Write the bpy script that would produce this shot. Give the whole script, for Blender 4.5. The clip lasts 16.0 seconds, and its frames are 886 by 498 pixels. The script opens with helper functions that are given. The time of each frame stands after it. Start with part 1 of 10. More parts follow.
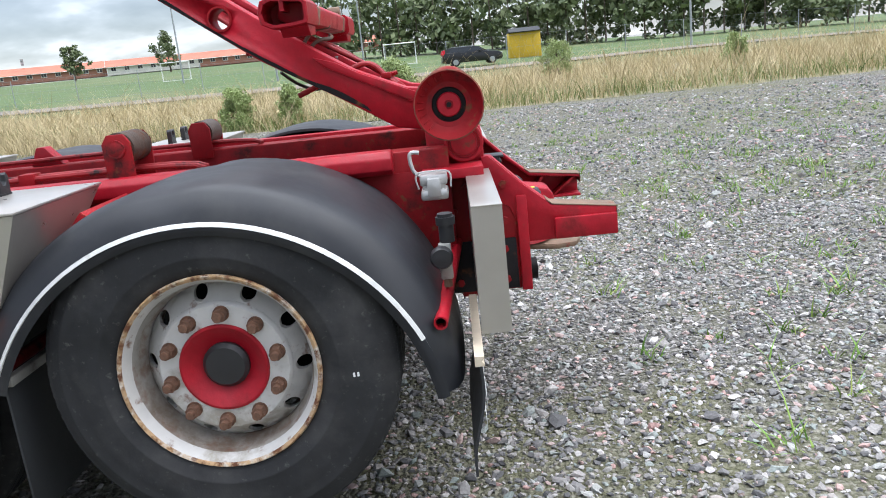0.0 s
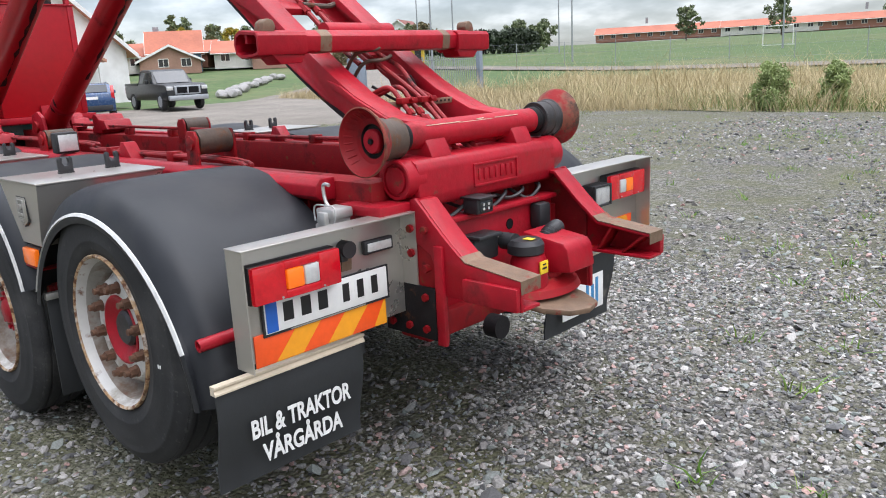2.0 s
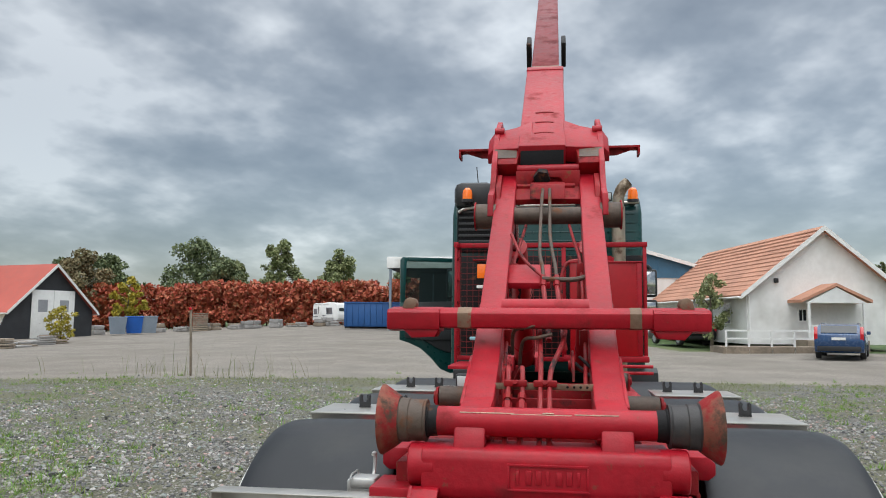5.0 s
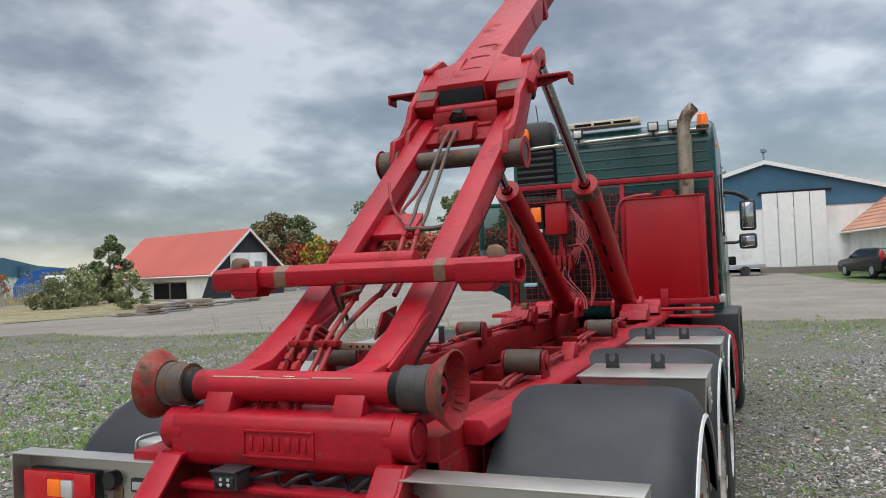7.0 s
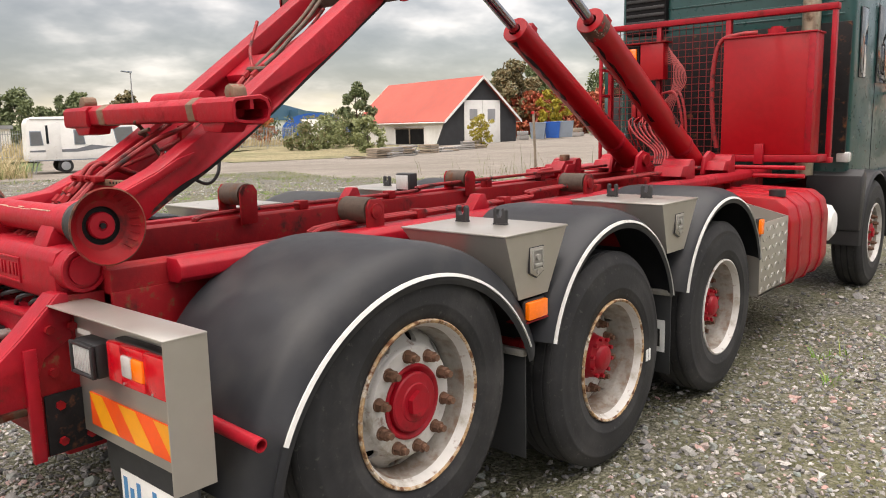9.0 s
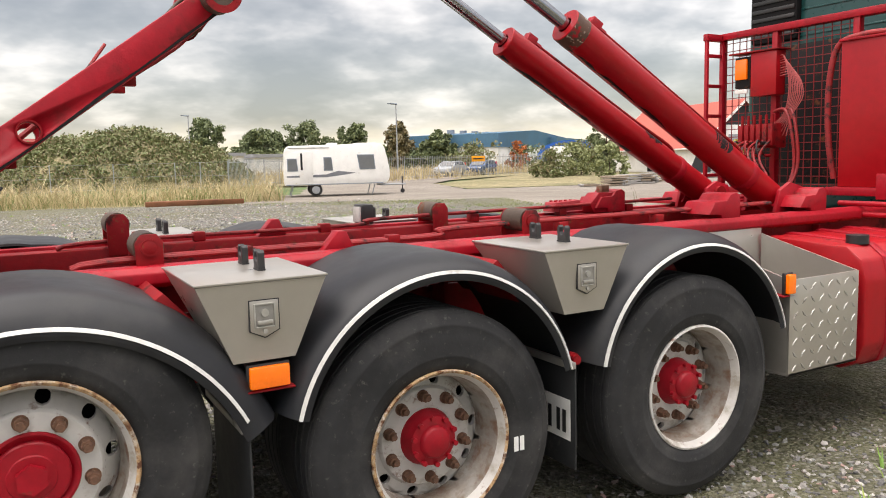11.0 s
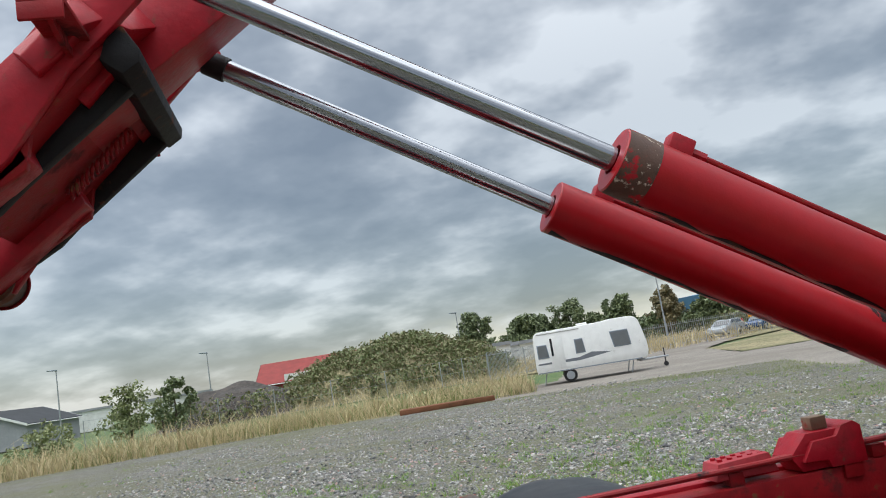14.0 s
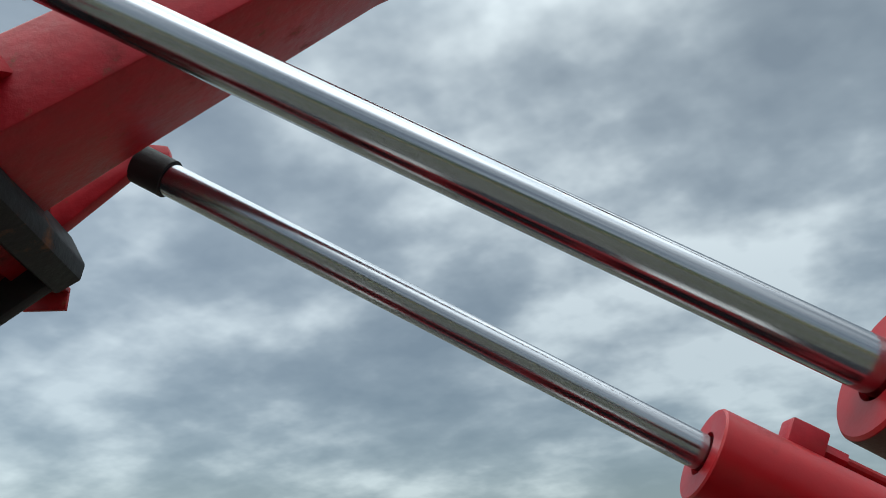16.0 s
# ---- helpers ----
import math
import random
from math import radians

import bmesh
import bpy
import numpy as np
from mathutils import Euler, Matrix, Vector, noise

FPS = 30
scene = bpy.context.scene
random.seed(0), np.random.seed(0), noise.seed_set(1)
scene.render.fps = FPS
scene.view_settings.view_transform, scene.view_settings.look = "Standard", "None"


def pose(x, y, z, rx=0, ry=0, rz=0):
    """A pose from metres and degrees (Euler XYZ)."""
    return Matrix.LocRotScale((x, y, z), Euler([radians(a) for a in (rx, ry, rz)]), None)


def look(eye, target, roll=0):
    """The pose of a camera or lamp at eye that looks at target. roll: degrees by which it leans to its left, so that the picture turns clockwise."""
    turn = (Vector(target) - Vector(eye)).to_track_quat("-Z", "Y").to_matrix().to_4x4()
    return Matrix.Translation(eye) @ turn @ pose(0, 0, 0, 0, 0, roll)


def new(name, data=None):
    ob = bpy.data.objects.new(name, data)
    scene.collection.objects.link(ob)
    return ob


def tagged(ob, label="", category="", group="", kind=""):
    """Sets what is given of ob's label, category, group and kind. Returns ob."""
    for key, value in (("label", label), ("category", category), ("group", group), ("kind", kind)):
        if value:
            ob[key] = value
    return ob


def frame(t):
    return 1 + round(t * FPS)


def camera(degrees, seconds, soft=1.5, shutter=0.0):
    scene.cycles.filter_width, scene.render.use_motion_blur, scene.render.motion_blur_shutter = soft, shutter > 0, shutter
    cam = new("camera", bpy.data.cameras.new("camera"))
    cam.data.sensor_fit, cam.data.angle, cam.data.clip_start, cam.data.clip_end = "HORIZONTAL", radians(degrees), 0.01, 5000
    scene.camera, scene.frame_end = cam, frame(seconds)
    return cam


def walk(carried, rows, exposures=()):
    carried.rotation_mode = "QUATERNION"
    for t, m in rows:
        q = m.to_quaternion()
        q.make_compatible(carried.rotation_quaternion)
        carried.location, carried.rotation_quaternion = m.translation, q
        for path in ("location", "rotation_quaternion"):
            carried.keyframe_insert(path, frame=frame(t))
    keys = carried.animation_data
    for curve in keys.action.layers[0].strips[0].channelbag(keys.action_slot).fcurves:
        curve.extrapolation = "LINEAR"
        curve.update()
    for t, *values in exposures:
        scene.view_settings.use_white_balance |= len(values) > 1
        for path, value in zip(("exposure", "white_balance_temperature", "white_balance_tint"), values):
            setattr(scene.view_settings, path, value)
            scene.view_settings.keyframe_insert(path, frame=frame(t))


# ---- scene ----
cam = camera(59.8, 16.0, 1.0)
PATH = [
    (0, (0.01, -3.323, 1.544), (-0.049, -1.381, 1.068), -6.0),
    (0.5, (0.558, -3.147, 1.52), (0.16, -1.253, 1.015), -7.0),
    (1, (1.088, -2.937, 1.572), (0.338, -1.148, 1.086), -9.2),
    (1.5, (1.634, -2.677, 1.614), (0.565, -1.062, 1.117), -7.0),
    (2, (2.069, -2.345, 1.627), (0.72, -0.941, 1.17), -2.9),
    (2.5, (2.552, -1.94, 1.636), (0.872, -0.885, 1.376), -2.2),
    (3, (2.83, -1.467, 1.679), (0.961, -0.756, 1.641), -1.0),
    (3.5, (3.022, -0.962, 1.739), (1.073, -0.512, 1.774), -1.6),
    (4, (3.158, -0.541, 1.776), (1.162, -0.508, 1.894), -1.4),
    (4.5, (3.001, -0.195, 1.746), (1.018, -0.403, 1.901), 0.5),
    (4.7, (2.901, -0.097, 1.744), (0.923, -0.341, 1.908), 0.6),
    (6.8, (2.314, 1.314, 1.755), (0.448, 0.611, 1.915), -2.9),
    (7, (2.21, 1.479, 1.759), (0.36, 0.722, 1.811), -2.4),
    (7.5, (2.003, 1.865, 1.685), (0.199, 1.01, 1.56), -1.6),
    (8, (1.746, 2.24, 1.71), (0.023, 1.24, 1.531), -1.5),
    (8.5, (1.44, 2.658, 1.693), (-0.169, 1.496, 1.445), -1.7),
    (8.7, (1.328, 2.798, 1.684), (-0.235, 1.58, 1.405), -1.6),
    (10.8, (-0.534, 3.64, 1.641), (-1.569, 1.953, 1.354), -0.5),
    (11, (-0.731, 3.708, 1.629), (-1.708, 1.978, 1.399), -1.4),
    (11.5, (-1.139, 3.808, 1.724), (-1.893, 1.958, 1.615), -2.9),
    (12, (-1.508, 3.742, 1.739), (-2.061, 1.822, 1.666), -4.4),
    (12.5, (-1.873, 3.597, 1.739), (-2.239, 1.631, 1.714), -4.2),
    (13, (-2.174, 3.266, 1.735), (-2.47, 1.288, 1.769), -4.2),
    (13.5, (-2.37, 2.824, 1.83), (-2.71, 0.86, 1.989), -6.7),
    (14, (-2.54, 2.316, 1.859), (-2.905, 0.371, 2.145), -9.4),
    (14.5, (-2.629, 1.92, 1.908), (-2.98, -0.01, 2.3), -10.5),
    (15, (-2.694, 1.576, 1.99), (-3.019, -0.312, 2.565), -8.3),
    (15.5, (-2.762, 1.362, 2.04), (-3.01, -0.488, 2.762), -5.9),
    (16, (-2.84, 1.199, 2.111), (-2.988, -0.617, 2.935), -3.1),
]
walk(cam, [(t, look(eye, target, roll)) for t, eye, target, roll in PATH], [(0, 0.50, 6120, 12), (1.0, 0.38, 6150, 12), (1.5, 0.20, 6170, 13), (2.0, 0.24, 6250, 13), (2.5, 0.1, 6350, 11), (3.0, -0.2, 6400, 9), (4.7, -0.24, 6450, 7), (7.0, -0.27, 6400, 8), (7.5, 0.0, 6500, 11), (8.0, 0.0, 7000, 13), (8.7, 0.25, 7500, 16), (11.0, 0.42, 7400, 15), (11.6, 0.12, 7000, 14), (12.2, 0.1, 6400, 10), (13.0, 0.05, 6400, 9), (14.0, -0.12, 6350, 7), (15.0, -0.26, 6300, 4), (16.0, -0.24, 6250, 0)])

# ---- light: heavy overcast, brighter overhead, a pale gap low over the yard ----
SUN_ELEV, SUN_TURN = 46.0, 100.0
world = bpy.data.worlds.new("overcast_sky")
scene.world = world
world.use_nodes = True


def nodes_of(tree):
    tree.nodes.clear()
    return tree.nodes, tree.links


def build_sky():
    n, l = nodes_of(world.node_tree)
    out = n.new("ShaderNodeOutputWorld")
    bg = n.new("ShaderNodeBackground")
    tc = n.new("ShaderNodeTexCoord")
    sky = n.new("ShaderNodeTexSky")
    sky.sky_type, sky.sun_disc = "NISHITA", False
    sky.sun_elevation, sky.sun_rotation = radians(SUN_ELEV), radians(SUN_TURN)
    sep = n.new("ShaderNodeSeparateXYZ")
    l.new(tc.outputs["Generated"], sep.inputs[0])

    def math_node(op, a, b=None, clamp=False):
        m = n.new("ShaderNodeMath")
        m.operation, m.use_clamp = op, clamp
        for i, v in enumerate((a, b)):
            if v is None:
                continue
            if isinstance(v, (int, float)):
                m.inputs[i].default_value = v
            else:
                l.new(v, m.inputs[i])
        return m.outputs[0]

    # the cloud deck is a plane overhead: stretch by 1 / height
    up = math_node("MAXIMUM", sep.outputs[2], 0.0)
    den = math_node("ADD", up, 0.30)
    px, py = math_node("DIVIDE", sep.outputs[0], den), math_node("DIVIDE", sep.outputs[1], den)
    com = n.new("ShaderNodeCombineXYZ")
    l.new(px, com.inputs[0]), l.new(py, com.inputs[1])

    def cloud(scale, detail, rough, dist, off):
        mp = n.new("ShaderNodeMapping")
        mp.inputs["Location"].default_value = (off, off * 0.7, off * 0.3)
        mp.inputs["Rotation"].default_value = (0, 0, 0.5)
        mp.inputs["Scale"].default_value = (1.0, 1.05, 1.0)
        l.new(com.outputs[0], mp.inputs[0])
        t = n.new("ShaderNodeTexNoise")
        t.inputs["Scale"].default_value, t.inputs["Detail"].default_value = scale, detail
        t.inputs["Roughness"].default_value, t.inputs["Distortion"].default_value = rough, dist
        l.new(mp.outputs[0], t.inputs["Vector"])
        return t.outputs[0]

    big, fine, wisp = cloud(1.5, 3, 0.45, 0.0, 3.1), cloud(4.2, 4, 0.50, 0.0, 9.4), cloud(13.0, 3, 0.50, 0.0, 5.2)
    mixv = math_node("ADD", math_node("MULTIPLY", big, 0.50), math_node("ADD", math_node("MULTIPLY", fine, 0.41), math_node("MULTIPLY", wisp, 0.09)))
    ramp = n.new("ShaderNodeValToRGB")
    e = ramp.color_ramp.elements
    e[0].position, e[0].color = 0.375, (0.215, 0.229, 0.246, 1)
    e[1].position, e[1].color = 0.60, (0.84, 0.85, 0.862, 1)
    for pos, col in ((0.440, (0.285, 0.301, 0.319, 1)), (0.490, (0.385, 0.402, 0.422, 1)), (0.545, (0.60, 0.612, 0.628, 1))):
        k = e.new(pos)
        k.color = col
    l.new(mixv, ramp.inputs[0])
    # an overcast sky is about three times as bright overhead as at its foot
    gain = n.new("ShaderNodeMapRange")
    gain.inputs["From Min"].default_value, gain.inputs["From Max"].default_value = 0.62, 0.95
    gain.inputs["To Min"].default_value, gain.inputs["To Max"].default_value = 0.9, 5.0
    gain.interpolation_type = "SMOOTHSTEP"
    l.new(sep.outputs[2], gain.inputs[0])
    thin = n.new("ShaderNodeMapRange")
    for key, val in zip(("From Min", "From Max", "To Min", "To Max"), (0.22, 0.50, 1.0, 1.45)):
        thin.inputs[key].default_value = val
    thin.interpolation_type = "SMOOTHSTEP"
    l.new(sep.outputs[2], thin.inputs[0])
    # the deck is thicker to the south than to the north
    deck = n.new("ShaderNodeMapRange")
    for key, val in zip(("From Min", "From Max", "To Min", "To Max"), (-0.9, 0.1, 0.76, 0.92)):
        deck.inputs[key].default_value = val
    l.new(sep.outputs[1], deck.inputs[0])
    lit = n.new("ShaderNodeVectorMath")
    lit.operation = "SCALE"
    l.new(ramp.outputs[0], lit.inputs[0]), l.new(math_node("MULTIPLY", math_node("MULTIPLY", gain.outputs[0], thin.outputs[0]), deck.outputs[0]), lit.inputs["Scale"])
    # the pale yellow gap under the deck, towards the south-west yard
    dot = n.new("ShaderNodeVectorMath")
    dot.operation = "DOT_PRODUCT"
    dot.inputs[1].default_value = Vector((-0.50, -0.86, 0.02)).normalized()
    l.new(tc.outputs["Generated"], dot.inputs[0])
    side = n.new("ShaderNodeMapRange")
    side.inputs["From Min"].default_value, side.inputs["From Max"].default_value = 0.74, 0.99
    side.interpolation_type = "SMOOTHSTEP"
    l.new(dot.outputs["Value"], side.inputs[0])
    low = n.new("ShaderNodeMapRange")
    low.inputs["From Min"].default_value, low.inputs["From Max"].default_value = 0.0, 0.052
    low.inputs["To Min"].default_value, low.inputs["To Max"].default_value = 1.0, 0.0
    low.interpolation_type = "SMOOTHSTEP"
    ragged = math_node("ADD", sep.outputs[2], math_node("MULTIPLY", math_node("SUBTRACT", fine, 0.5), 0.07))
    l.new(ragged, low.inputs[0])
    gap = math_node("MULTIPLY", math_node("MULTIPLY", side.outputs[0], low.outputs[0]), 0.75)
    mix = n.new("ShaderNodeMix")
    mix.data_type = "RGBA"
    mix.inputs["B"].default_value = (0.86, 0.82, 0.66, 1)
    l.new(gap, mix.inputs["Factor"]), l.new(lit.outputs[0], mix.inputs["A"])
    # a little of the clear sky's colour shines through
    add = n.new("ShaderNodeMix")
    add.data_type, add.blend_type = "RGBA", "ADD"
    add.inputs["Factor"].default_value = 0.05
    l.new(mix.outputs["Result"], add.inputs["A"]), l.new(sky.outputs[0], add.inputs["B"])
    l.new(add.outputs["Result"], bg.inputs[0])
    bg.inputs[1].default_value = 1.0
    l.new(bg.outputs[0], out.inputs[0])


build_sky()
sun = new("sun", bpy.data.lights.new("sun", "SUN"))
sun.data.energy, sun.data.angle, sun.data.color = 1.15, radians(55), (1.0, 0.97, 0.93)
sun.matrix_basis = pose(0, 0, 30, 90 - SUN_ELEV, 0, 180 - SUN_TURN)

# ---- materials ----


def mat(name, col, rough=0.5, metal=0.0, scale=30.0, var=0.12, bump=0.15, bump_scale=None, coat=0.0,
        stain=None, stain_scale=3.0, stain_at=0.58, stain_soft=0.06, stain_rough=0.9, stain2=None, stain2_scale=9.0,
        stain2_at=0.66, stretch=(1, 1, 1), vary=0.0, alpha=1.0, emit=None, power=0.0, spread=0.0, gloss=0.5):
    """Paint, metal, rubber and so on: base colour with a fine and a broad variation, worn or dirty patches, and relief."""
    m = bpy.data.materials.new(name)
    m.use_nodes = True
    n, l = nodes_of(m.node_tree)
    out, b = n.new("ShaderNodeOutputMaterial"), n.new("ShaderNodeBsdfPrincipled")
    l.new(b.outputs[0], out.inputs[0])
    tc, mp = n.new("ShaderNodeTexCoord"), n.new("ShaderNodeMapping")
    mp.inputs["Scale"].default_value = stretch
    l.new(tc.outputs["Object"], mp.inputs[0])

    def noise_node(s, detail=4.0, rough_=0.6):
        t = n.new("ShaderNodeTexNoise")
        t.inputs["Scale"].default_value, t.inputs["Detail"].default_value, t.inputs["Roughness"].default_value = s, detail, rough_
        l.new(mp.outputs[0], t.inputs["Vector"])
        return t.outputs[0]

    def ramp(src, lo, hi, a, c):
        r = n.new("ShaderNodeMapRange")
        for k, v in zip(("From Min", "From Max", "To Min", "To Max"), (lo, hi, a, c)):
            r.inputs[k].default_value = v
        l.new(src, r.inputs[0])
        return r.outputs[0]

    def blend(fac, a, c):
        x = n.new("ShaderNodeMix")
        x.data_type = "RGBA"
        for key, v in (("Factor", fac), ("A", a), ("B", c)):
            if isinstance(v, tuple):
                x.inputs[key].default_value = (*v, 1)
            else:
                l.new(v, x.inputs[key])
        return x.outputs["Result"]

    fine, broad = noise_node(scale), noise_node(scale / 11, 3)
    tone = n.new("ShaderNodeMath")
    tone.operation = "ADD"
    l.new(ramp(fine, 0.25, 0.75, -var, var), tone.inputs[0])
    l.new(ramp(broad, 0.3, 0.7, 1 - var, 1 + var), tone.inputs[1])
    level = tone.outputs[0]
    if vary:
        rnd = n.new("ShaderNodeObjectInfo")
        add = n.new("ShaderNodeMath")
        add.operation = "ADD"
        l.new(level, add.inputs[0])
        l.new(ramp(rnd.outputs["Random"], 0, 1, -vary, vary), add.inputs[1])
        level = add.outputs[0]
    if spread:
        geo = n.new("ShaderNodeNewGeometry")
        add = n.new("ShaderNodeMath")
        add.operation = "ADD"
        l.new(level, add.inputs[0])
        l.new(ramp(geo.outputs["Random Per Island"], 0, 1, -spread, spread), add.inputs[1])
        level = add.outputs[0]
    sc = n.new("ShaderNodeVectorMath")
    sc.operation = "SCALE"
    sc.inputs[0].default_value = col
    l.new(level, sc.inputs["Scale"])
    colour, roughness = sc.outputs[0], ramp(fine, 0.2, 0.8, max(rough - 0.08, 0.02), min(rough + 0.1, 1))
    for st, ss, at, in ((stain, stain_scale, stain_at), (stain2, stain2_scale, stain2_at)):
        if st:
            fac = ramp(noise_node(ss, 8, 0.65), at - stain_soft, at + stain_soft, 0, 1)
            colour = blend(fac, colour, st)
            x = n.new("ShaderNodeMix")
            l.new(fac, x.inputs[0]), l.new(roughness, x.inputs[2])
            x.inputs[3].default_value = stain_rough
            roughness = x.outputs[0]
    l.new(colour, b.inputs["Base Color"]), l.new(roughness, b.inputs["Roughness"])
    b.inputs["Metallic"].default_value = metal
    b.inputs["Specular IOR Level"].default_value = gloss
    b.inputs["Coat Weight"].default_value = coat
    b.inputs["Alpha"].default_value = alpha
    if emit:
        b.inputs["Emission Color"].default_value, b.inputs["Emission Strength"].default_value = (*emit, 1), power
    if bump:
        bp = n.new("ShaderNodeBump")
        bp.inputs["Strength"].default_value, bp.inputs["Distance"].default_value = bump, 0.01
        l.new(noise_node(bump_scale or scale * 1.7, 6), bp.inputs["Height"])
        l.new(bp.outputs[0], b.inputs["Normal"])
    return m


RUST, GRIME, SOOT = (0.16, 0.065, 0.03), (0.06, 0.05, 0.045), (0.02, 0.018, 0.017)
RED = mat("red_paint", (0.34, 0.0048, 0.0150), 0.44, scale=26, var=0.16, bump=0.22, bump_scale=34, stain=(0.17, 0.012, 0.014), stain_scale=5, stain_at=0.64, stain_soft=0.07,
          stain2=(0.14, 0.060, 0.035), stain2_scale=20, stain2_at=0.69, gloss=0.34)
RED_WORN = mat("worn_red_paint", (0.25, 0.0042, 0.0080), 0.55, scale=18, var=0.2, bump=0.2, bump_scale=50, stain=(0.07, 0.016, 0.015), stain_scale=6, stain_at=0.61,
               stain2=RUST, stain2_scale=18, stain2_at=0.645, stain_soft=0.05, gloss=0.28)
RED_SMOOTH = mat("glossy_red_paint", (0.34, 0.0038, 0.0090), 0.38, scale=16, var=0.10, bump=0.08, coat=0.10, stain=(0.16, 0.01, 0.012), stain_scale=3, stain_at=0.68, gloss=0.32)
BARE = mat("bare_worn_steel", (0.20, 0.13, 0.085), 0.6, 0.3, scale=25, var=0.25, bump=0.3, stain=(0.30, 0.03, 0.025), stain_scale=14, stain_at=0.62, stain2=RUST, stain2_scale=7)
ROLLER_RUST = mat("rusty_red_roller_flare", (0.19, 0.055, 0.032), 0.62, 0.15, scale=24, var=0.3, bump=0.25, stain=(0.26, 0.012, 0.014), stain_scale=9, stain_at=0.56, stain2=(0.07, 0.045, 0.03), stain2_scale=14, stain2_at=0.6)
BARREL_GREY = mat("greased_grey_roller_steel", (0.045, 0.042, 0.042), 0.55, 0.3, scale=22, var=0.25, bump=0.2, stain=(0.09, 0.06, 0.045), stain_scale=7, stain_at=0.62)
ROLLER = mat("greasy_roller_steel", (0.09, 0.065, 0.05), 0.6, 0.25, scale=30, var=0.3, bump=0.25, stain=RUST, stain_scale=8, stain_at=0.6)
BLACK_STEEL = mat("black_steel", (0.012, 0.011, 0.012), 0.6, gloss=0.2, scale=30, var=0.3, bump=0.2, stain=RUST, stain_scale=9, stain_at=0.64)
CHROME = mat("chromed_rod", (0.36, 0.37, 0.40), 0.19, 1.0, scale=0.8, var=0.02, bump=0.0)
STEEL = mat("brushed_stainless", (0.54, 0.515, 0.475), 0.30, 0.72, scale=9, var=0.05, bump=0.010, bump_scale=6, stain=(0.42, 0.395, 0.355), stain_scale=0.9, stain_at=0.60, stain_soft=0.2, stain_rough=0.36)
ALU = mat("dull_aluminium", (0.45, 0.44, 0.41), 0.5, 0.7, scale=30, var=0.12, bump=0.1, stain=(0.22, 0.2, 0.17), stain_scale=6, stain_at=0.62)
RUBBER = mat("tyre_rubber", (0.024, 0.0245, 0.026), 0.66, scale=8, var=0.35, bump=0.12, bump_scale=60, gloss=0.3, stain=(0.068, 0.066, 0.064), stain_scale=3.5, stain_at=0.62, stain_soft=0.14, stain2=(0.16, 0.155, 0.14), stain2_scale=40, stain2_at=0.74)
GALV_DARK = mat("shaded_zinc_dish", (0.32, 0.31, 0.29), 0.5, 0.5, scale=40, var=0.1, bump=0.1)
CAST = mat("bright_cast_metal", (0.55, 0.54, 0.52), 0.35, 0.65, scale=40, var=0.08, bump=0.15)
PLASTIC = mat("black_plastic", (0.022, 0.022, 0.024), 0.45, scale=30, var=0.15, bump=0.06)
FENDER = mat("satin_mudguard_plastic", (0.017, 0.0185, 0.022), 0.46, gloss=0.36, scale=9, var=0.22, bump=0.05, bump_scale=14, stain=(0.050, 0.049, 0.048), stain_scale=2.2, stain_at=0.64, stain_soft=0.15, stain_rough=0.6)
FLAP = mat("rubber_mudflap", (0.022, 0.024, 0.026), 0.6, scale=20, var=0.2, bump=0.08, stain=(0.16, 0.15, 0.13), stain_scale=3.2, stain_at=0.70, stain_soft=0.05)
WHITE = mat("white_paint", (0.78, 0.78, 0.76), 0.5, scale=30, var=0.05, bump=0.05, stain=(0.5, 0.48, 0.44), stain_scale=6, stain_at=0.68)
EDGE_WHITE = mat("dulled_white_line", (0.60, 0.60, 0.58), 0.6, scale=30, var=0.1, bump=0.1, stain=(0.30, 0.29, 0.27), stain_scale=9, stain_at=0.66)
RIM_WHITE = mat("chipped_white_rim", (0.55, 0.535, 0.51), 0.42, scale=20, var=0.08, bump=0.15, stain=(0.36, 0.33, 0.28), stain_scale=6, stain_at=0.60, stain2=RUST, stain2_scale=16, stain2_at=0.64)
RIM_BARREL = mat("grimy_rim_barrel", (0.33, 0.31, 0.28), 0.5, scale=16, var=0.18, bump=0.15, stain=(0.16, 0.12, 0.09), stain_scale=5, stain_at=0.54, stain_soft=0.12, stain2=RUST, stain2_scale=14, stain2_at=0.62)
RIM_RUST = mat("rusty_rim_edge", (0.42, 0.27, 0.14), 0.75, scale=30, var=0.3, bump=0.4, stain=(0.60, 0.55, 0.47), stain_scale=18, stain_at=0.54, stain2=(0.13, 0.05, 0.022), stain2_scale=22, stain2_at=0.53)
NUT_RUST = mat("rusty_wheel_nut", (0.15, 0.075, 0.045), 0.8, scale=60, var=0.3, bump=0.3)
GREEN = mat("dark_green_cab_paint", (0.005, 0.052, 0.050), 0.3, scale=14, var=0.12, bump=0.02, coat=0.3, stain=(0.03, 0.06, 0.056), stain_scale=4, stain_at=0.66, stain_rough=0.6)
DARK = mat("dark_underbody", (0.010, 0.010, 0.011), 0.8, gloss=0.15, scale=20, var=0.3, bump=0.3)
DOOR_INNER = mat("door_inner_trim", (0.030, 0.031, 0.034), 0.65, scale=40, var=0.15, bump=0.1)
LENS_RED = mat("red_lamp_lens", (0.36, 0.003, 0.008), 0.14, scale=50, var=0.25, bump=0.2, bump_scale=110, coat=0.7, emit=(1.0, 0.0, 0.02), power=0.16)
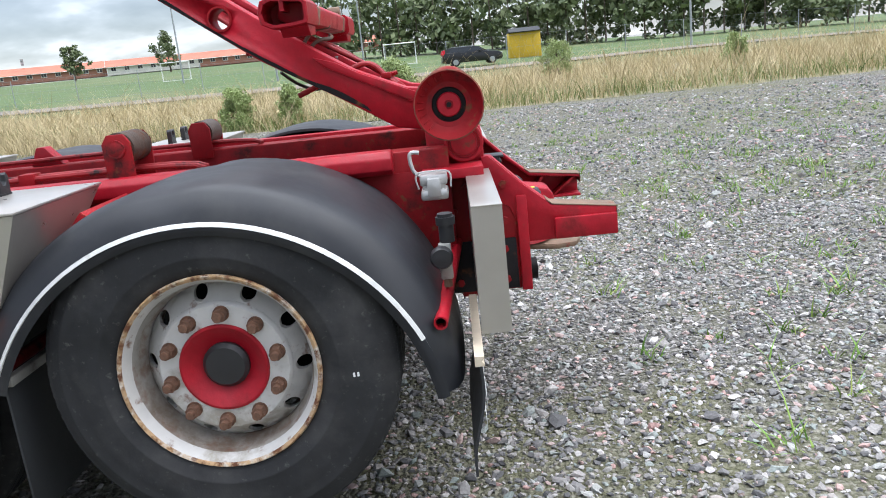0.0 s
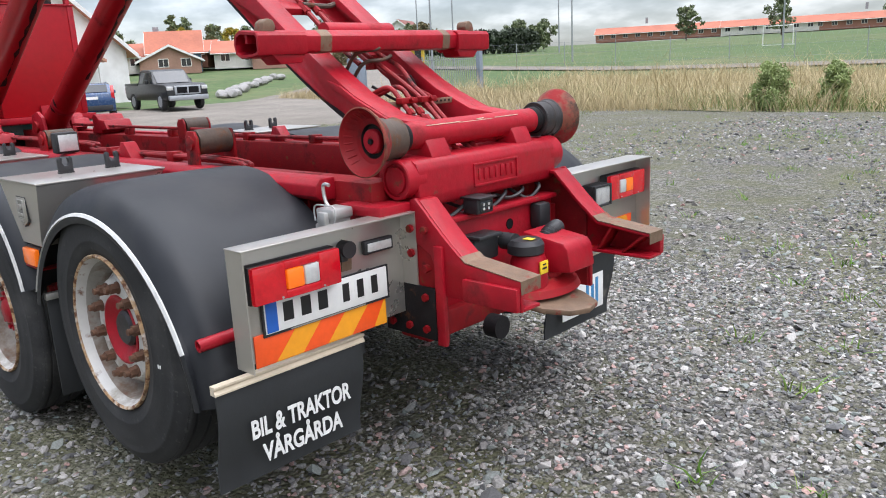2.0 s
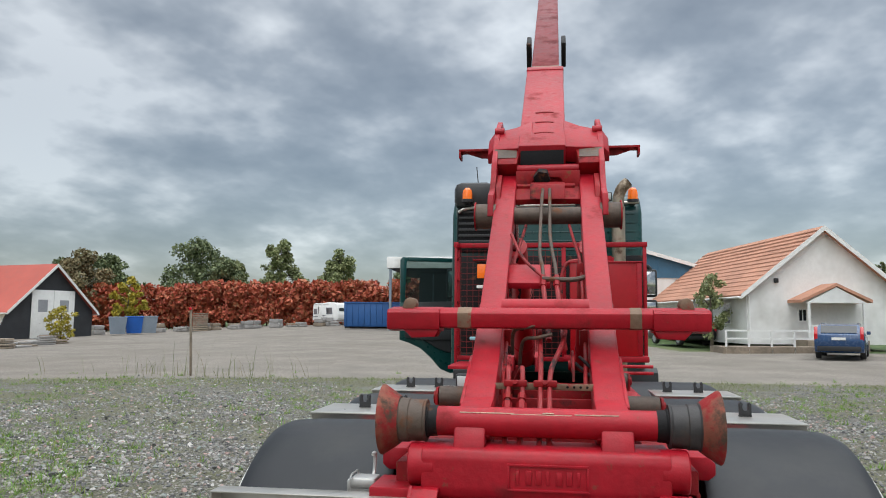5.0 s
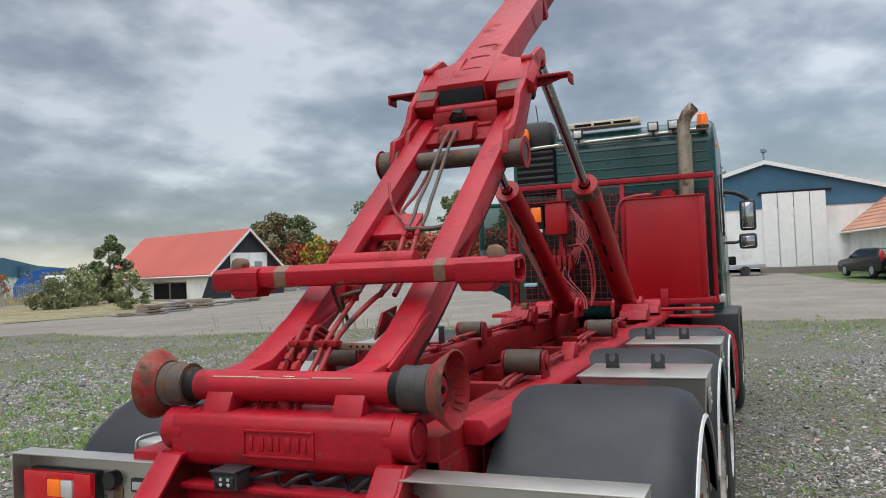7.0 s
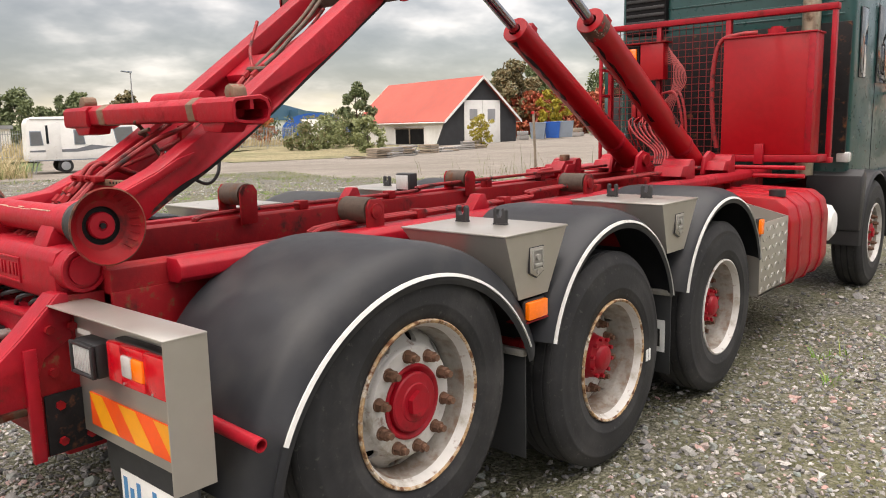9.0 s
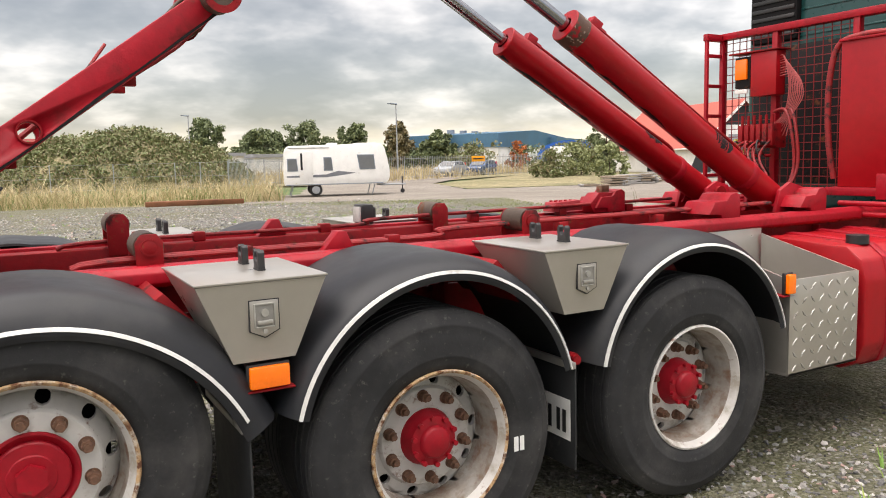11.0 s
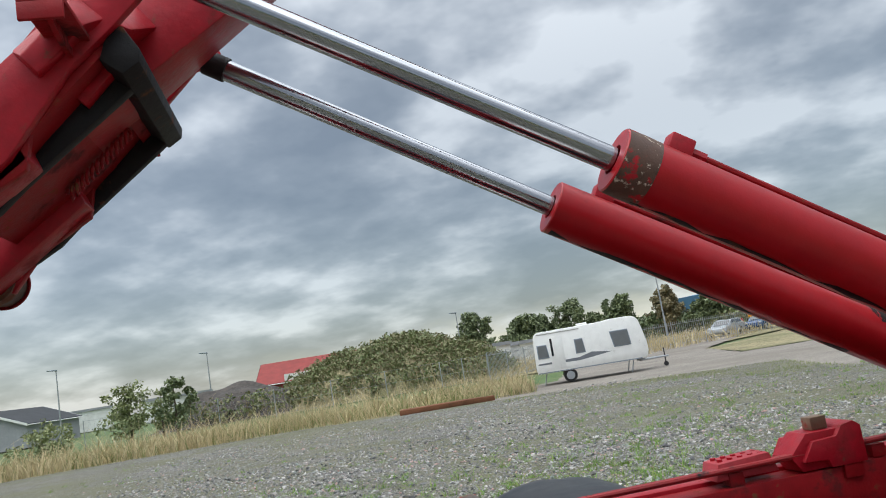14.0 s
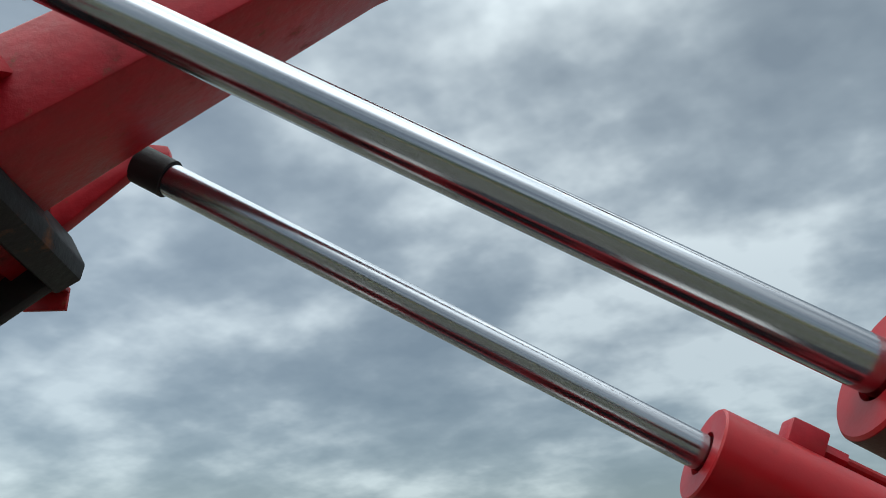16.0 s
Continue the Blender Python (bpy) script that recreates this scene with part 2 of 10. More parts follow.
LENS_AMBER = mat("amber_lens", (0.92, 0.17, 0.008), 0.2, scale=60, var=0.08, bump=0.12, bump_scale=120, coat=0.5, emit=(1.0, 0.2, 0.0), power=0.15)
LENS_CLEAR = mat("clear_lamp_lens", (0.62, 0.63, 0.62), 0.12, 0.3, scale=70, var=0.1, bump=0.2, bump_scale=150, coat=0.6)
ORANGE = mat("orange_marking", (0.90, 0.10, 0.015), 0.4, scale=40, var=0.06, bump=0.03)
YELLOW = mat("yellow_marking", (0.85, 0.34, 0.015), 0.4, scale=40, var=0.06, bump=0.03)
BLUE_EU = mat("blue_plate_field", (0.02, 0.12, 0.50), 0.4, var=0.04, bump=0.0)
INK = mat("black_ink", (0.012, 0.012, 0.012), 0.55, var=0.1, bump=0.0)
HOSE = mat("red_oversprayed_hose", (0.26, 0.010, 0.013), 0.55, scale=40, var=0.2, bump=0.2, stain=SOOT, stain_scale=12, stain_at=0.6)
MESH_RED = mat("red_wire", (0.20, 0.012, 0.014), 0.6, var=0.2, bump=0.0)
PALE_BEIGE = mat("beige_beacon_bar", (0.62, 0.53, 0.40), 0.5, scale=20, var=0.1, bump=0.05)


def glass_mat(name, tint, rough=0.03, see=0.35):
    m = bpy.data.materials.new(name)
    m.use_nodes = True
    n, l = nodes_of(m.node_tree)
    out, mix, tr, gl = (n.new(k) for k in ("ShaderNodeOutputMaterial", "ShaderNodeMixShader", "ShaderNodeBsdfTransparent", "ShaderNodeBsdfPrincipled"))
    tr.inputs[0].default_value = (*tint, 1)
    gl.inputs["Base Color"].default_value, gl.inputs["Roughness"].default_value = (0.02, 0.03, 0.03, 1), rough
    mix.inputs[0].default_value = see
    l.new(tr.outputs[0], mix.inputs[1]), l.new(gl.outputs[0], mix.inputs[2]), l.new(mix.outputs[0], out.inputs[0])
    return m


GLASS = glass_mat("window_glass", (0.72, 0.82, 0.80))
DARK_GLASS = mat("dark_window", (0.018, 0.022, 0.026), 0.08, var=0.05, bump=0.0, coat=0.5)
MIRROR = mat("mirror_glass", (0.45, 0.46, 0.47), 0.02, 1.0, var=0.0, bump=0.0)


def ground_mat(name, dark, mid, light, scale, bump, patch=None, patch_scale=0.25, patch_at=0.55, rough=0.9, soft=0.08, gap_shade=0.0, cover=0.75):
    """Loose or bound stones: cells of several greys, with a relief, and patches of another colour."""
    m = bpy.data.materials.new(name)
    m.use_nodes = True
    n, l = nodes_of(m.node_tree)
    out, b, tc = n.new("ShaderNodeOutputMaterial"), n.new("ShaderNodeBsdfPrincipled"), n.new("ShaderNodeTexCoord")
    l.new(b.outputs[0], out.inputs[0])
    v = n.new("ShaderNodeTexVoronoi")
    v.inputs["Scale"].default_value = scale
    v.distance = "MANHATTAN"
    wob = n.new("ShaderNodeTexNoise")
    wob.inputs["Scale"].default_value, wob.inputs["Detail"].default_value = scale * 0.8, 3
    l.new(tc.outputs["Object"], wob.inputs["Vector"])
    off = n.new("ShaderNodeVectorMath")
    off.operation = "MULTIPLY_ADD"
    off.inputs[1].default_value = (0.9 / scale,) * 3
    l.new(wob.outputs["Color"], off.inputs[0]), l.new(tc.outputs["Object"], off.inputs[2])
    l.new(off.outputs[0], v.inputs["Vector"])
    sep = n.new("ShaderNodeSeparateColor")
    l.new(v.outputs["Color"], sep.inputs[0])
    r = n.new("ShaderNodeValToRGB")
    e = r.color_ramp.elements
    e[0].color, e[1].color = (*dark, 1), (*light, 1)
    k = e.new(0.5)
    k.color = (*mid, 1)
    l.new(sep.outputs[0], r.inputs[0])
    broad = n.new("ShaderNodeTexNoise")
    broad.inputs["Scale"].default_value, broad.inputs["Detail"].default_value = 0.5, 6
    l.new(tc.outputs["Object"], broad.inputs["Vector"])
    mr = n.new("ShaderNodeMapRange")
    for key, val in zip(("From Min", "From Max", "To Min", "To Max"), (0.3, 0.7, 0.82, 1.15)):
        mr.inputs[key].default_value = val
    l.new(broad.outputs[0], mr.inputs[0])
    sc = n.new("ShaderNodeVectorMath")
    sc.operation = "SCALE"
    l.new(r.outputs[0], sc.inputs[0]), l.new(mr.outputs[0], sc.inputs["Scale"])
    colour = sc.outputs[0]
    if gap_shade:
        # darkens the joins between cells, painting in the occlusion shade between stones
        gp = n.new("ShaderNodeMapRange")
        for key, val in zip(("From Min", "From Max", "To Min", "To Max"), (0.45, 0.85, 1.0, 1.0 - gap_shade)):
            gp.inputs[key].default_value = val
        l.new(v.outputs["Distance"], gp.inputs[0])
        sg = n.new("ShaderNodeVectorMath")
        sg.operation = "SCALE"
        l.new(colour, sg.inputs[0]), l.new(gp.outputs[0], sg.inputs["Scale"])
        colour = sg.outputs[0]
    if patch:
        for ps, at in ((patch_scale, patch_at), (patch_scale * 7, patch_at + 0.05)):
            pn = n.new("ShaderNodeTexNoise")
            pn.inputs["Scale"].default_value, pn.inputs["Detail"].default_value, pn.inputs["Roughness"].default_value = ps, 9, 0.68
            l.new(tc.outputs["Object"], pn.inputs["Vector"])
            f = n.new("ShaderNodeMapRange")
            for key, val in zip(("From Min", "From Max", "To Min", "To Max"), (at - soft, at + soft, 0, cover)):
                f.inputs[key].default_value = val
            l.new(pn.outputs[0], f.inputs[0])
            x = n.new("ShaderNodeMix")
            x.data_type = "RGBA"
            x.inputs["B"].default_value = (*patch, 1)
            l.new(f.outputs[0], x.inputs["Factor"]), l.new(colour, x.inputs["A"])
            colour = x.outputs["Result"]
    l.new(colour, b.inputs["Base Color"])
    b.inputs["Roughness"].default_value = rough
    bp = n.new("ShaderNodeBump")
    bp.inputs["Strength"].default_value, bp.inputs["Distance"].default_value = bump, 0.02
    bp.invert = True
    l.new(v.outputs["Distance"], bp.inputs["Height"]), l.new(bp.outputs[0], b.inputs["Normal"])
    return m


GRAVEL = ground_mat("grey_gravel", (0.070, 0.068, 0.064), (0.215, 0.202, 0.182), (0.45, 0.428, 0.395), 38, 1.0, patch=(0.135, 0.135, 0.055), patch_scale=0.22, patch_at=0.485, gap_shade=0.45, cover=0.5)
ASPHALT = ground_mat("worn_pale_asphalt", (0.150, 0.132, 0.112), (0.205, 0.181, 0.154), (0.262, 0.233, 0.20), 40, 0.2, patch=(0.15, 0.128, 0.104), patch_scale=0.12, patch_at=0.57)
LAWN = ground_mat("green_field", (0.045, 0.085, 0.020), (0.065, 0.11, 0.028), (0.09, 0.135, 0.04), 3, 0.3, patch=(0.16, 0.15, 0.07), patch_scale=0.06, patch_at=0.58)
MEADOW = ground_mat("dry_meadow_soil", (0.13, 0.12, 0.06), (0.22, 0.185, 0.10), (0.33, 0.275, 0.15), 8, 0.5, patch=(0.10, 0.11, 0.04), patch_scale=0.2, patch_at=0.56)


def stone_mat():
    """Loose stones, each with a grey, bluish or reddish tone of its own."""
    m = bpy.data.materials.new("loose_stones")
    m.use_nodes = True
    n, l = nodes_of(m.node_tree)
    out, b, geo, tc = (n.new(k) for k in ("ShaderNodeOutputMaterial", "ShaderNodeBsdfPrincipled", "ShaderNodeNewGeometry", "ShaderNodeTexCoord"))
    l.new(b.outputs[0], out.inputs[0])
    r = n.new("ShaderNodeValToRGB")
    e = r.color_ramp.elements
    e[0].color, e[1].color = (0.085, 0.084, 0.085, 1), (0.52, 0.495, 0.468, 1)
    for p, c in ((0.22, (0.165, 0.162, 0.160)), (0.40, (0.245, 0.235, 0.222)), (0.58, (0.33, 0.312, 0.292)), (0.64, (0.45, 0.28, 0.25)), (0.68, (0.31, 0.288, 0.265)), (0.75, (0.22, 0.255, 0.235)), (0.90, (0.42, 0.40, 0.377))):
        e.new(p).color = (*c, 1)
    l.new(geo.outputs["Random Per Island"], r.inputs[0])
    t = n.new("ShaderNodeTexNoise")
    t.inputs["Scale"].default_value, t.inputs["Detail"].default_value = 120, 5
    l.new(tc.outputs["Object"], t.inputs["Vector"])
    mr = n.new("ShaderNodeMapRange")
    for key, val in zip(("From Min", "From Max", "To Min", "To Max"), (0.3, 0.7, 0.75, 1.2)):
        mr.inputs[key].default_value = val
    l.new(t.outputs[0], mr.inputs[0])
    sc = n.new("ShaderNodeVectorMath")
    sc.operation = "SCALE"
    l.new(r.outputs[0], sc.inputs[0]), l.new(mr.outputs[0], sc.inputs["Scale"])
    l.new(sc.outputs[0], b.inputs["Base Color"])
    b.inputs["Roughness"].default_value = 0.9
    return m


LOOSE = stone_mat()


def leaf_mat(name, cols, rough=0.65, hue=0.0):
    """Leaves or blades, each in one of a few tones."""
    m = bpy.data.materials.new(name)
    m.use_nodes = True
    n, l = nodes_of(m.node_tree)
    out, b, geo = (n.new(k) for k in ("ShaderNodeOutputMaterial", "ShaderNodeBsdfPrincipled", "ShaderNodeNewGeometry"))
    l.new(b.outputs[0], out.inputs[0])
    r = n.new("ShaderNodeValToRGB")
    r.color_ramp.interpolation = "LINEAR"
    e = r.color_ramp.elements
    e[0].color, e[1].color = (*cols[0], 1), (*cols[-1], 1)
    for i, c in enumerate(cols[1:-1]):
        e.new((i + 1) / (len(cols) - 1)).color = (*c, 1)
    l.new(geo.outputs["Random Per Island"], r.inputs[0])
    l.new(r.outputs[0], b.inputs["Base Color"])
    b.inputs["Roughness"].default_value = rough
    b.inputs["Subsurface Weight"].default_value = 0.0
    return m


LEAF = leaf_mat("green_leaves", [(0.085, 0.115, 0.055), (0.14, 0.175, 0.08), (0.20, 0.235, 0.11)])
LEAF_PALE = leaf_mat("pale_willow_leaves", [(0.14, 0.17, 0.07), (0.22, 0.25, 0.11), (0.30, 0.32, 0.15)])
LEAF_WILLOW = leaf_mat("bright_willow_leaves", [(0.19, 0.25, 0.08), (0.29, 0.36, 0.13), (0.36, 0.42, 0.19)])
LEAF_YELLOW = leaf_mat("yellow_leaves", [(0.28, 0.22, 0.02), (0.42, 0.34, 0.03), (0.30, 0.30, 0.05)])
LEAF_BROWN = leaf_mat("thin_autumn_leaves", [(0.15, 0.12, 0.06), (0.23, 0.18, 0.09), (0.14, 0.14, 0.07)])
LEAF_RED = leaf_mat("red_hedge_leaves", [(0.30, 0.055, 0.030), (0.42, 0.085, 0.045), (0.46, 0.13, 0.06), (0.24, 0.11, 0.05)])
SHRUB = leaf_mat("scrub_leaves", [(0.11, 0.145, 0.05), (0.17, 0.195, 0.075), (0.21, 0.17, 0.095), (0.14, 0.185, 0.065)])
STRAW = leaf_mat("dry_grass_blades", [(0.34, 0.28, 0.14), (0.47, 0.385, 0.22), (0.57, 0.47, 0.28), (0.40, 0.32, 0.18)], 0.8)
WEED = leaf_mat("green_weed_leaves", [(0.09, 0.20, 0.025), (0.16, 0.29, 0.045), (0.25, 0.30, 0.07)], 0.7)
BLADE = leaf_mat("green_grass_blades", [(0.11, 0.15, 0.04), (0.17, 0.22, 0.065), (0.28, 0.27, 0.11)], 0.7)
BARK = mat("bark", (0.11, 0.085, 0.065), 0.9, scale=12, var=0.3, bump=0.5)

# ---- building tools ----


class Solid:
    """A bmesh that is filled with simple solids."""

    def __init__(self):
        self.bm = bmesh.new()

    def face(self, pts):
        try:
            return self.bm.faces.new([self.bm.verts.new(p) for p in pts])
        except ValueError:
            return None

    def rings(self, rings, closed=True, cap=True):
        rows = [[self.bm.verts.new(p) for p in r] for r in rings]
        k = len(rows[0])
        for a, b in zip(rows, rows[1:]):
            for i in range(k if closed else k - 1):
                j = (i + 1) % k
                self.bm.faces.new((a[i], a[j], b[j], b[i]))
        if cap and closed:
            self.bm.faces.new(rows[0][::-1]), self.bm.faces.new(rows[-1])
        return self

    def box(self, x0, x1, y0, y1, z0, z1, bev=0.0, m=None):
        c = Matrix.Translation(((x0 + x1) / 2, (y0 + y1) / 2, (z0 + z1) / 2)) @ Matrix.Diagonal((abs(x1 - x0), abs(y1 - y0), abs(z1 - z0), 1))
        made = bmesh.ops.create_cube(self.bm, size=1, matrix=(m or Matrix()) @ c)["verts"]
        if bev:
            edges = list({e for v in made for e in v.link_edges})
            bmesh.ops.bevel(self.bm, geom=edges, offset=bev, segments=2, affect="EDGES", profile=0.5)
        return self

    def prism(self, pts, a, b, axis="y", bev=0.0):
        """A flat outline in the plane across the axis, drawn out from a to b."""
        place = {"y": lambda p, v: (p[0], v, p[1]), "x": lambda p, v: (v, p[0], p[1]), "z": lambda p, v: (p[0], p[1], v)}[axis]
        one, two = ([self.bm.verts.new(place(p, v)) for p in pts] for v in (a, b))
        fs = [self.bm.faces.new(one), self.bm.faces.new(two[::-1])]
        k = len(pts)
        for i in range(k):
            fs.append(self.bm.faces.new((one[i], two[i], two[(i + 1) % k], one[(i + 1) % k])))
        bmesh.ops.recalc_face_normals(self.bm, faces=fs)
        if bev:
            bmesh.ops.bevel(self.bm, geom=list({e for f in fs for e in f.edges}), offset=bev, segments=2, affect="EDGES", profile=0.5)
        return self

    def cyl(self, p0, p1, r0, r1=None, n=20):
        return self.lathe([(r0, 0), (r0 if r1 is None else r1, (Vector(p1) - Vector(p0)).length)], p0, Vector(p1) - Vector(p0), n, cap=True)

    def lathe(self, prof, at, axis, n=32, cap=False, loop=False):
        """A profile of (radius, height) turned about an axis."""
        z = Vector(axis).normalized()
        x = z.orthogonal().normalized()
        y = z.cross(x)
        at = Vector(at)
        rings = [[at + z * h + (x * math.cos(2 * math.pi * i / n) + y * math.sin(2 * math.pi * i / n)) * r for i in range(n)] for r, h in prof]
        if loop:
            rings.append(rings[0])
        self.rings(rings, True, cap)
        if loop:
            bmesh.ops.remove_doubles(self.bm, verts=self.bm.verts, dist=1e-6)
        return self

    def tube(self, pts, r, n=8):
        """A round bar or hose along a line of points."""
        pts = [Vector(p) for p in pts]
        side, rings = None, []
        for i, p in enumerate(pts):
            d = (pts[min(i + 1, len(pts) - 1)] - pts[max(i - 1, 0)]).normalized()
            side = d.orthogonal().normalized() if side is None else (side - d * side.dot(d)).normalized()
            up = d.cross(side)
            rings.append([p + (side * math.cos(2 * math.pi * k / n) + up * math.sin(2 * math.pi * k / n)) * r for k in range(n)])
        return self.rings(rings)

    def hexnut(self, p0, p1, r):
        return self.cyl(p0, p1, r, n=6)

    def mirror_y(self):
        bmesh.ops.scale(self.bm, vec=(1, -1, 1), verts=self.bm.verts)
        bmesh.ops.reverse_faces(self.bm, faces=self.bm.faces)
        return self


def curve_line(pts, steps=6):
    """A smooth line through the points."""
    pts = [Vector(p) for p in pts]
    full, out = [pts[0]] + pts + [pts[-1]], []
    for i in range(1, len(full) - 2):
        a, b, c, d = full[i - 1:i + 3]
        for k in range(steps):
            t = k / steps
            out.append(0.5 * ((2 * b) + (c - a) * t + (2 * a - 5 * b + 4 * c - d) * t * t + (3 * b - a - 3 * c + d) * t ** 3))
    return out + [pts[-1]]


def mesh_of(name, s, material, angle=26, smooth=True):
    bm = s.bm if isinstance(s, Solid) else s
    bmesh.ops.recalc_face_normals(bm, faces=bm.faces)
    me = bpy.data.meshes.new(name)
    bm.to_mesh(me)
    bm.free()
    for k in (material if isinstance(material, (list, tuple)) else [material]):
        me.materials.append(k)
    if smooth:
        me.shade_smooth()
        me.set_sharp_from_angle(angle=radians(angle))
    return me


def part(name, s, material, parent=None, label="", angle=26):
    ob = new(name, mesh_of(name, s, material, angle))
    ob.parent = parent
    return tagged(ob, label)


def shared(name, me, parent, m=None, label=""):
    ob = new(name, me)
    ob.parent = parent
    if m:
        ob.matrix_basis = m
    return tagged(ob, label)


def thing(name, label, category, m=None, group=""):
    ob = new(name)
    ob.empty_display_size = 0.2
    if m:
        ob.matrix_basis = m
    return tagged(ob, label, category, group)


def lettering(name, text, size, m, material, parent, squeeze=1.0, depth=0.001):
    c = bpy.data.curves.new(name, "FONT")
    c.offset = size * 0.028
    c.body, c.size, c.extrude, c.align_x, c.align_y = text, size, depth, "CENTER", "CENTER"
    tmp = bpy.data.objects.new(name, c)
    me = bpy.data.meshes.new_from_object(tmp)
    bpy.data.objects.remove(tmp)
    me.materials.clear()
    me.materials.append(material)
    ob = new(name, me)
    ob.parent = parent
    ob.matrix_basis = m @ Matrix.Diagonal((squeeze, 1, 1, 1))
    return ob


def rise(x, y):
    """The ground: flat round the truck, then climbing gently to the north and west."""
    r = math.hypot(x, y)
    if r < 20:
        return 0.0
    d = (-x + y) / (1.414 * r)
    k = min(max((d - 0.05) / 0.5, 0.0), 1.0)
    k = k * k * (3 - 2 * k)
    far = min(max((d - 0.5) / 0.3, 0.0), 1.0) * max(min(r, 230) - 50, 0.0)
    return 0.018 * k * (min(r, 130) - 20) * min((r - 20) / 12, 1) + 0.025 * far


def flat_mesh(name, verts, faces, material):
    me = bpy.data.meshes.new(name)
    me.from_pydata(verts, [], faces)
    me.materials.append(material)
    me.update()
    return me

# ---- the hook-lift truck: x = 0 at the tail roller's axle, nose towards -x ----
truck = thing("hook_lift_truck", "red and dark green hook-lift truck with half-raised arm on gravel", "truck")


def drop_line(pts, r):
    return Solid().tube(curve_line(pts, 5), r, 8)


# wheels -------------------------------------------------------------------
def tyre_mesh():
    """Axle along y, outer face at y = 0, going inwards to +y."""
    w, s = 0.295, Solid()
    prof = [(0.292, 0.030), (0.300, 0.012), (0.325, 0.004), (0.345, 0.001), (0.348, -0.0004), (0.354, -0.0004), (0.357, 0.0004), (0.40, 0.000), (0.43, 0.003), (0.462, 0.010), (0.464, 0.0095), (0.474, 0.0125), (0.476, 0.015), (0.497, 0.023), (0.512, 0.034), (0.522, 0.046)]
    for g in range(4):
        a = 0.055 + g * 0.0555
        prof += [(0.525, a - 0.006), (0.525, a + 0.012), (0.516, a + 0.015), (0.516, a + 0.021), (0.525, a + 0.024)]
    prof += [(w_r, w - y) for w_r, y in reversed(prof[:14])]
    s.lathe(prof, (0, 0, 0), (0, 1, 0), 72)
    # worn lugs round the shoulders
    for i in range(90):
        m = pose(0, 0, 0, 0, i * 4.0, 0)
        for y0, y1 in ((0.041, 0.052), (0.243, 0.254)):
            s.box(-0.011, 0.011, y0, y1, 0.506, 0.5195, 0.0, m)
    return mesh_of("tyre", s, RUBBER, 50)


def ring_with_holes(s, r_in, r_out, y_in, y_out, holes, hole_r, hole_at, turn=0.0):
    """A dished ring with a row of round openings through it."""
    def depth(x, z):
        return y_in + (y_out - y_in) * (math.hypot(x, z) - r_in) / (r_out - r_in)

    for i in range(holes):
        a0, a1 = (2 * math.pi * (i + k) / holes + turn for k in (0, 1))
        mid, per = (a0 + a1) / 2, []
        for k in range(6):
            per.append((r_in, a0 + (a1 - a0) * k / 6))
        for k in range(4):
            per.append((r_in + (r_out - r_in) * k / 4, a1))
        for k in range(6):
            per.append((r_out, a1 - (a1 - a0) * k / 6))
        for k in range(4):
            per.append((r_out - (r_out - r_in) * k / 4, a0))
        edge = [(r * math.cos(a), depth(r * math.cos(a), r * math.sin(a)), r * math.sin(a)) for r, a in per]
        cx, cz = hole_at * math.cos(mid), hole_at * math.sin(mid)
        ang = [math.atan2(p[2] - cz, p[0] - cx) for p in edge]
        flat = [(cx + hole_r * math.cos(t), cz + hole_r * math.sin(t)) for t in ang]
        front = [(x, depth(x, z), z) for x, z in flat]
        back = [(x, y + 0.022, z) for x, y, z in front]
        s.rings([edge, front, back], True, False)


def rim_mesh(name, depth, dish, material):
    """Rim with a stepped barrel; its disc is set in from the outer edge by depth and dished towards the barrel."""
    s = Solid()
    d, out = depth, depth + dish
    barrel = [(0.297, 0.03), (0.296, 0.008), (0.287, 0.004), (0.281, 0.012), (0.2775, 0.026), (0.268, 0.040), (0.264, 0.052), (0.263, 0.085), (0.257, 0.095), (0.253, 0.105), (0.2515, out)]
    s.lathe(barrel, (0, 0, 0), (0, 1, 0), 64)
    ring_with_holes(s, 0.203, 0.2515, d + 0.004, out, 10, 0.0225, 0.2285)
    s.lathe([(0.203, d + 0.004), (0.199, d - 0.006), (0.192, d - 0.0125), (0.132, d - 0.014)] + ([(0.0, d - 0.014)] if d > 0.1 else [(0.128, d + 0.03)]), (0, 0, 0), (0, 1, 0), 60)
    s.lathe([(0.2515, out), (0.256, out + 0.03), (0.262, 0.27), (0.29, 0.28)], (0, 0, 0), (0, 1, 0), 40)
    bmesh.ops.remove_doubles(s.bm, verts=s.bm.verts, dist=1e-5)
    me = mesh_of(name, s, [material, RIM_BARREL], 40)
    for f in me.polygons:
        if math.hypot(f.center[0], f.center[2]) > 0.2512 and f.center[1] > 0.034:
            f.material_index = 1
    return me


def edge_mesh():
    s = Solid()
    s.lathe([(0.2975, 0.018), (0.2990, 0.006), (0.2945, 0.0), (0.288, 0.0020), (0.2845, 0.0065)], (0, 0, 0), (0, 1, 0), 60)
    return mesh_of("rim_edge", s, RIM_RUST, 60)


def nut_mesh(depth, mat_):
    s = Solid()
    s.cyl((0, depth - 0.012, 0), (0, depth - 0.020, 0), 0.024, n=16)
    s.hexnut((0, depth - 0.018, 0), (0, depth - 0.048, 0), 0.0205)
    s.cyl((0, depth - 0.048, 0), (0, depth - 0.066, 0), 0.0125, n=10)
    return mesh_of("wheel_nut", s, mat_, 30)


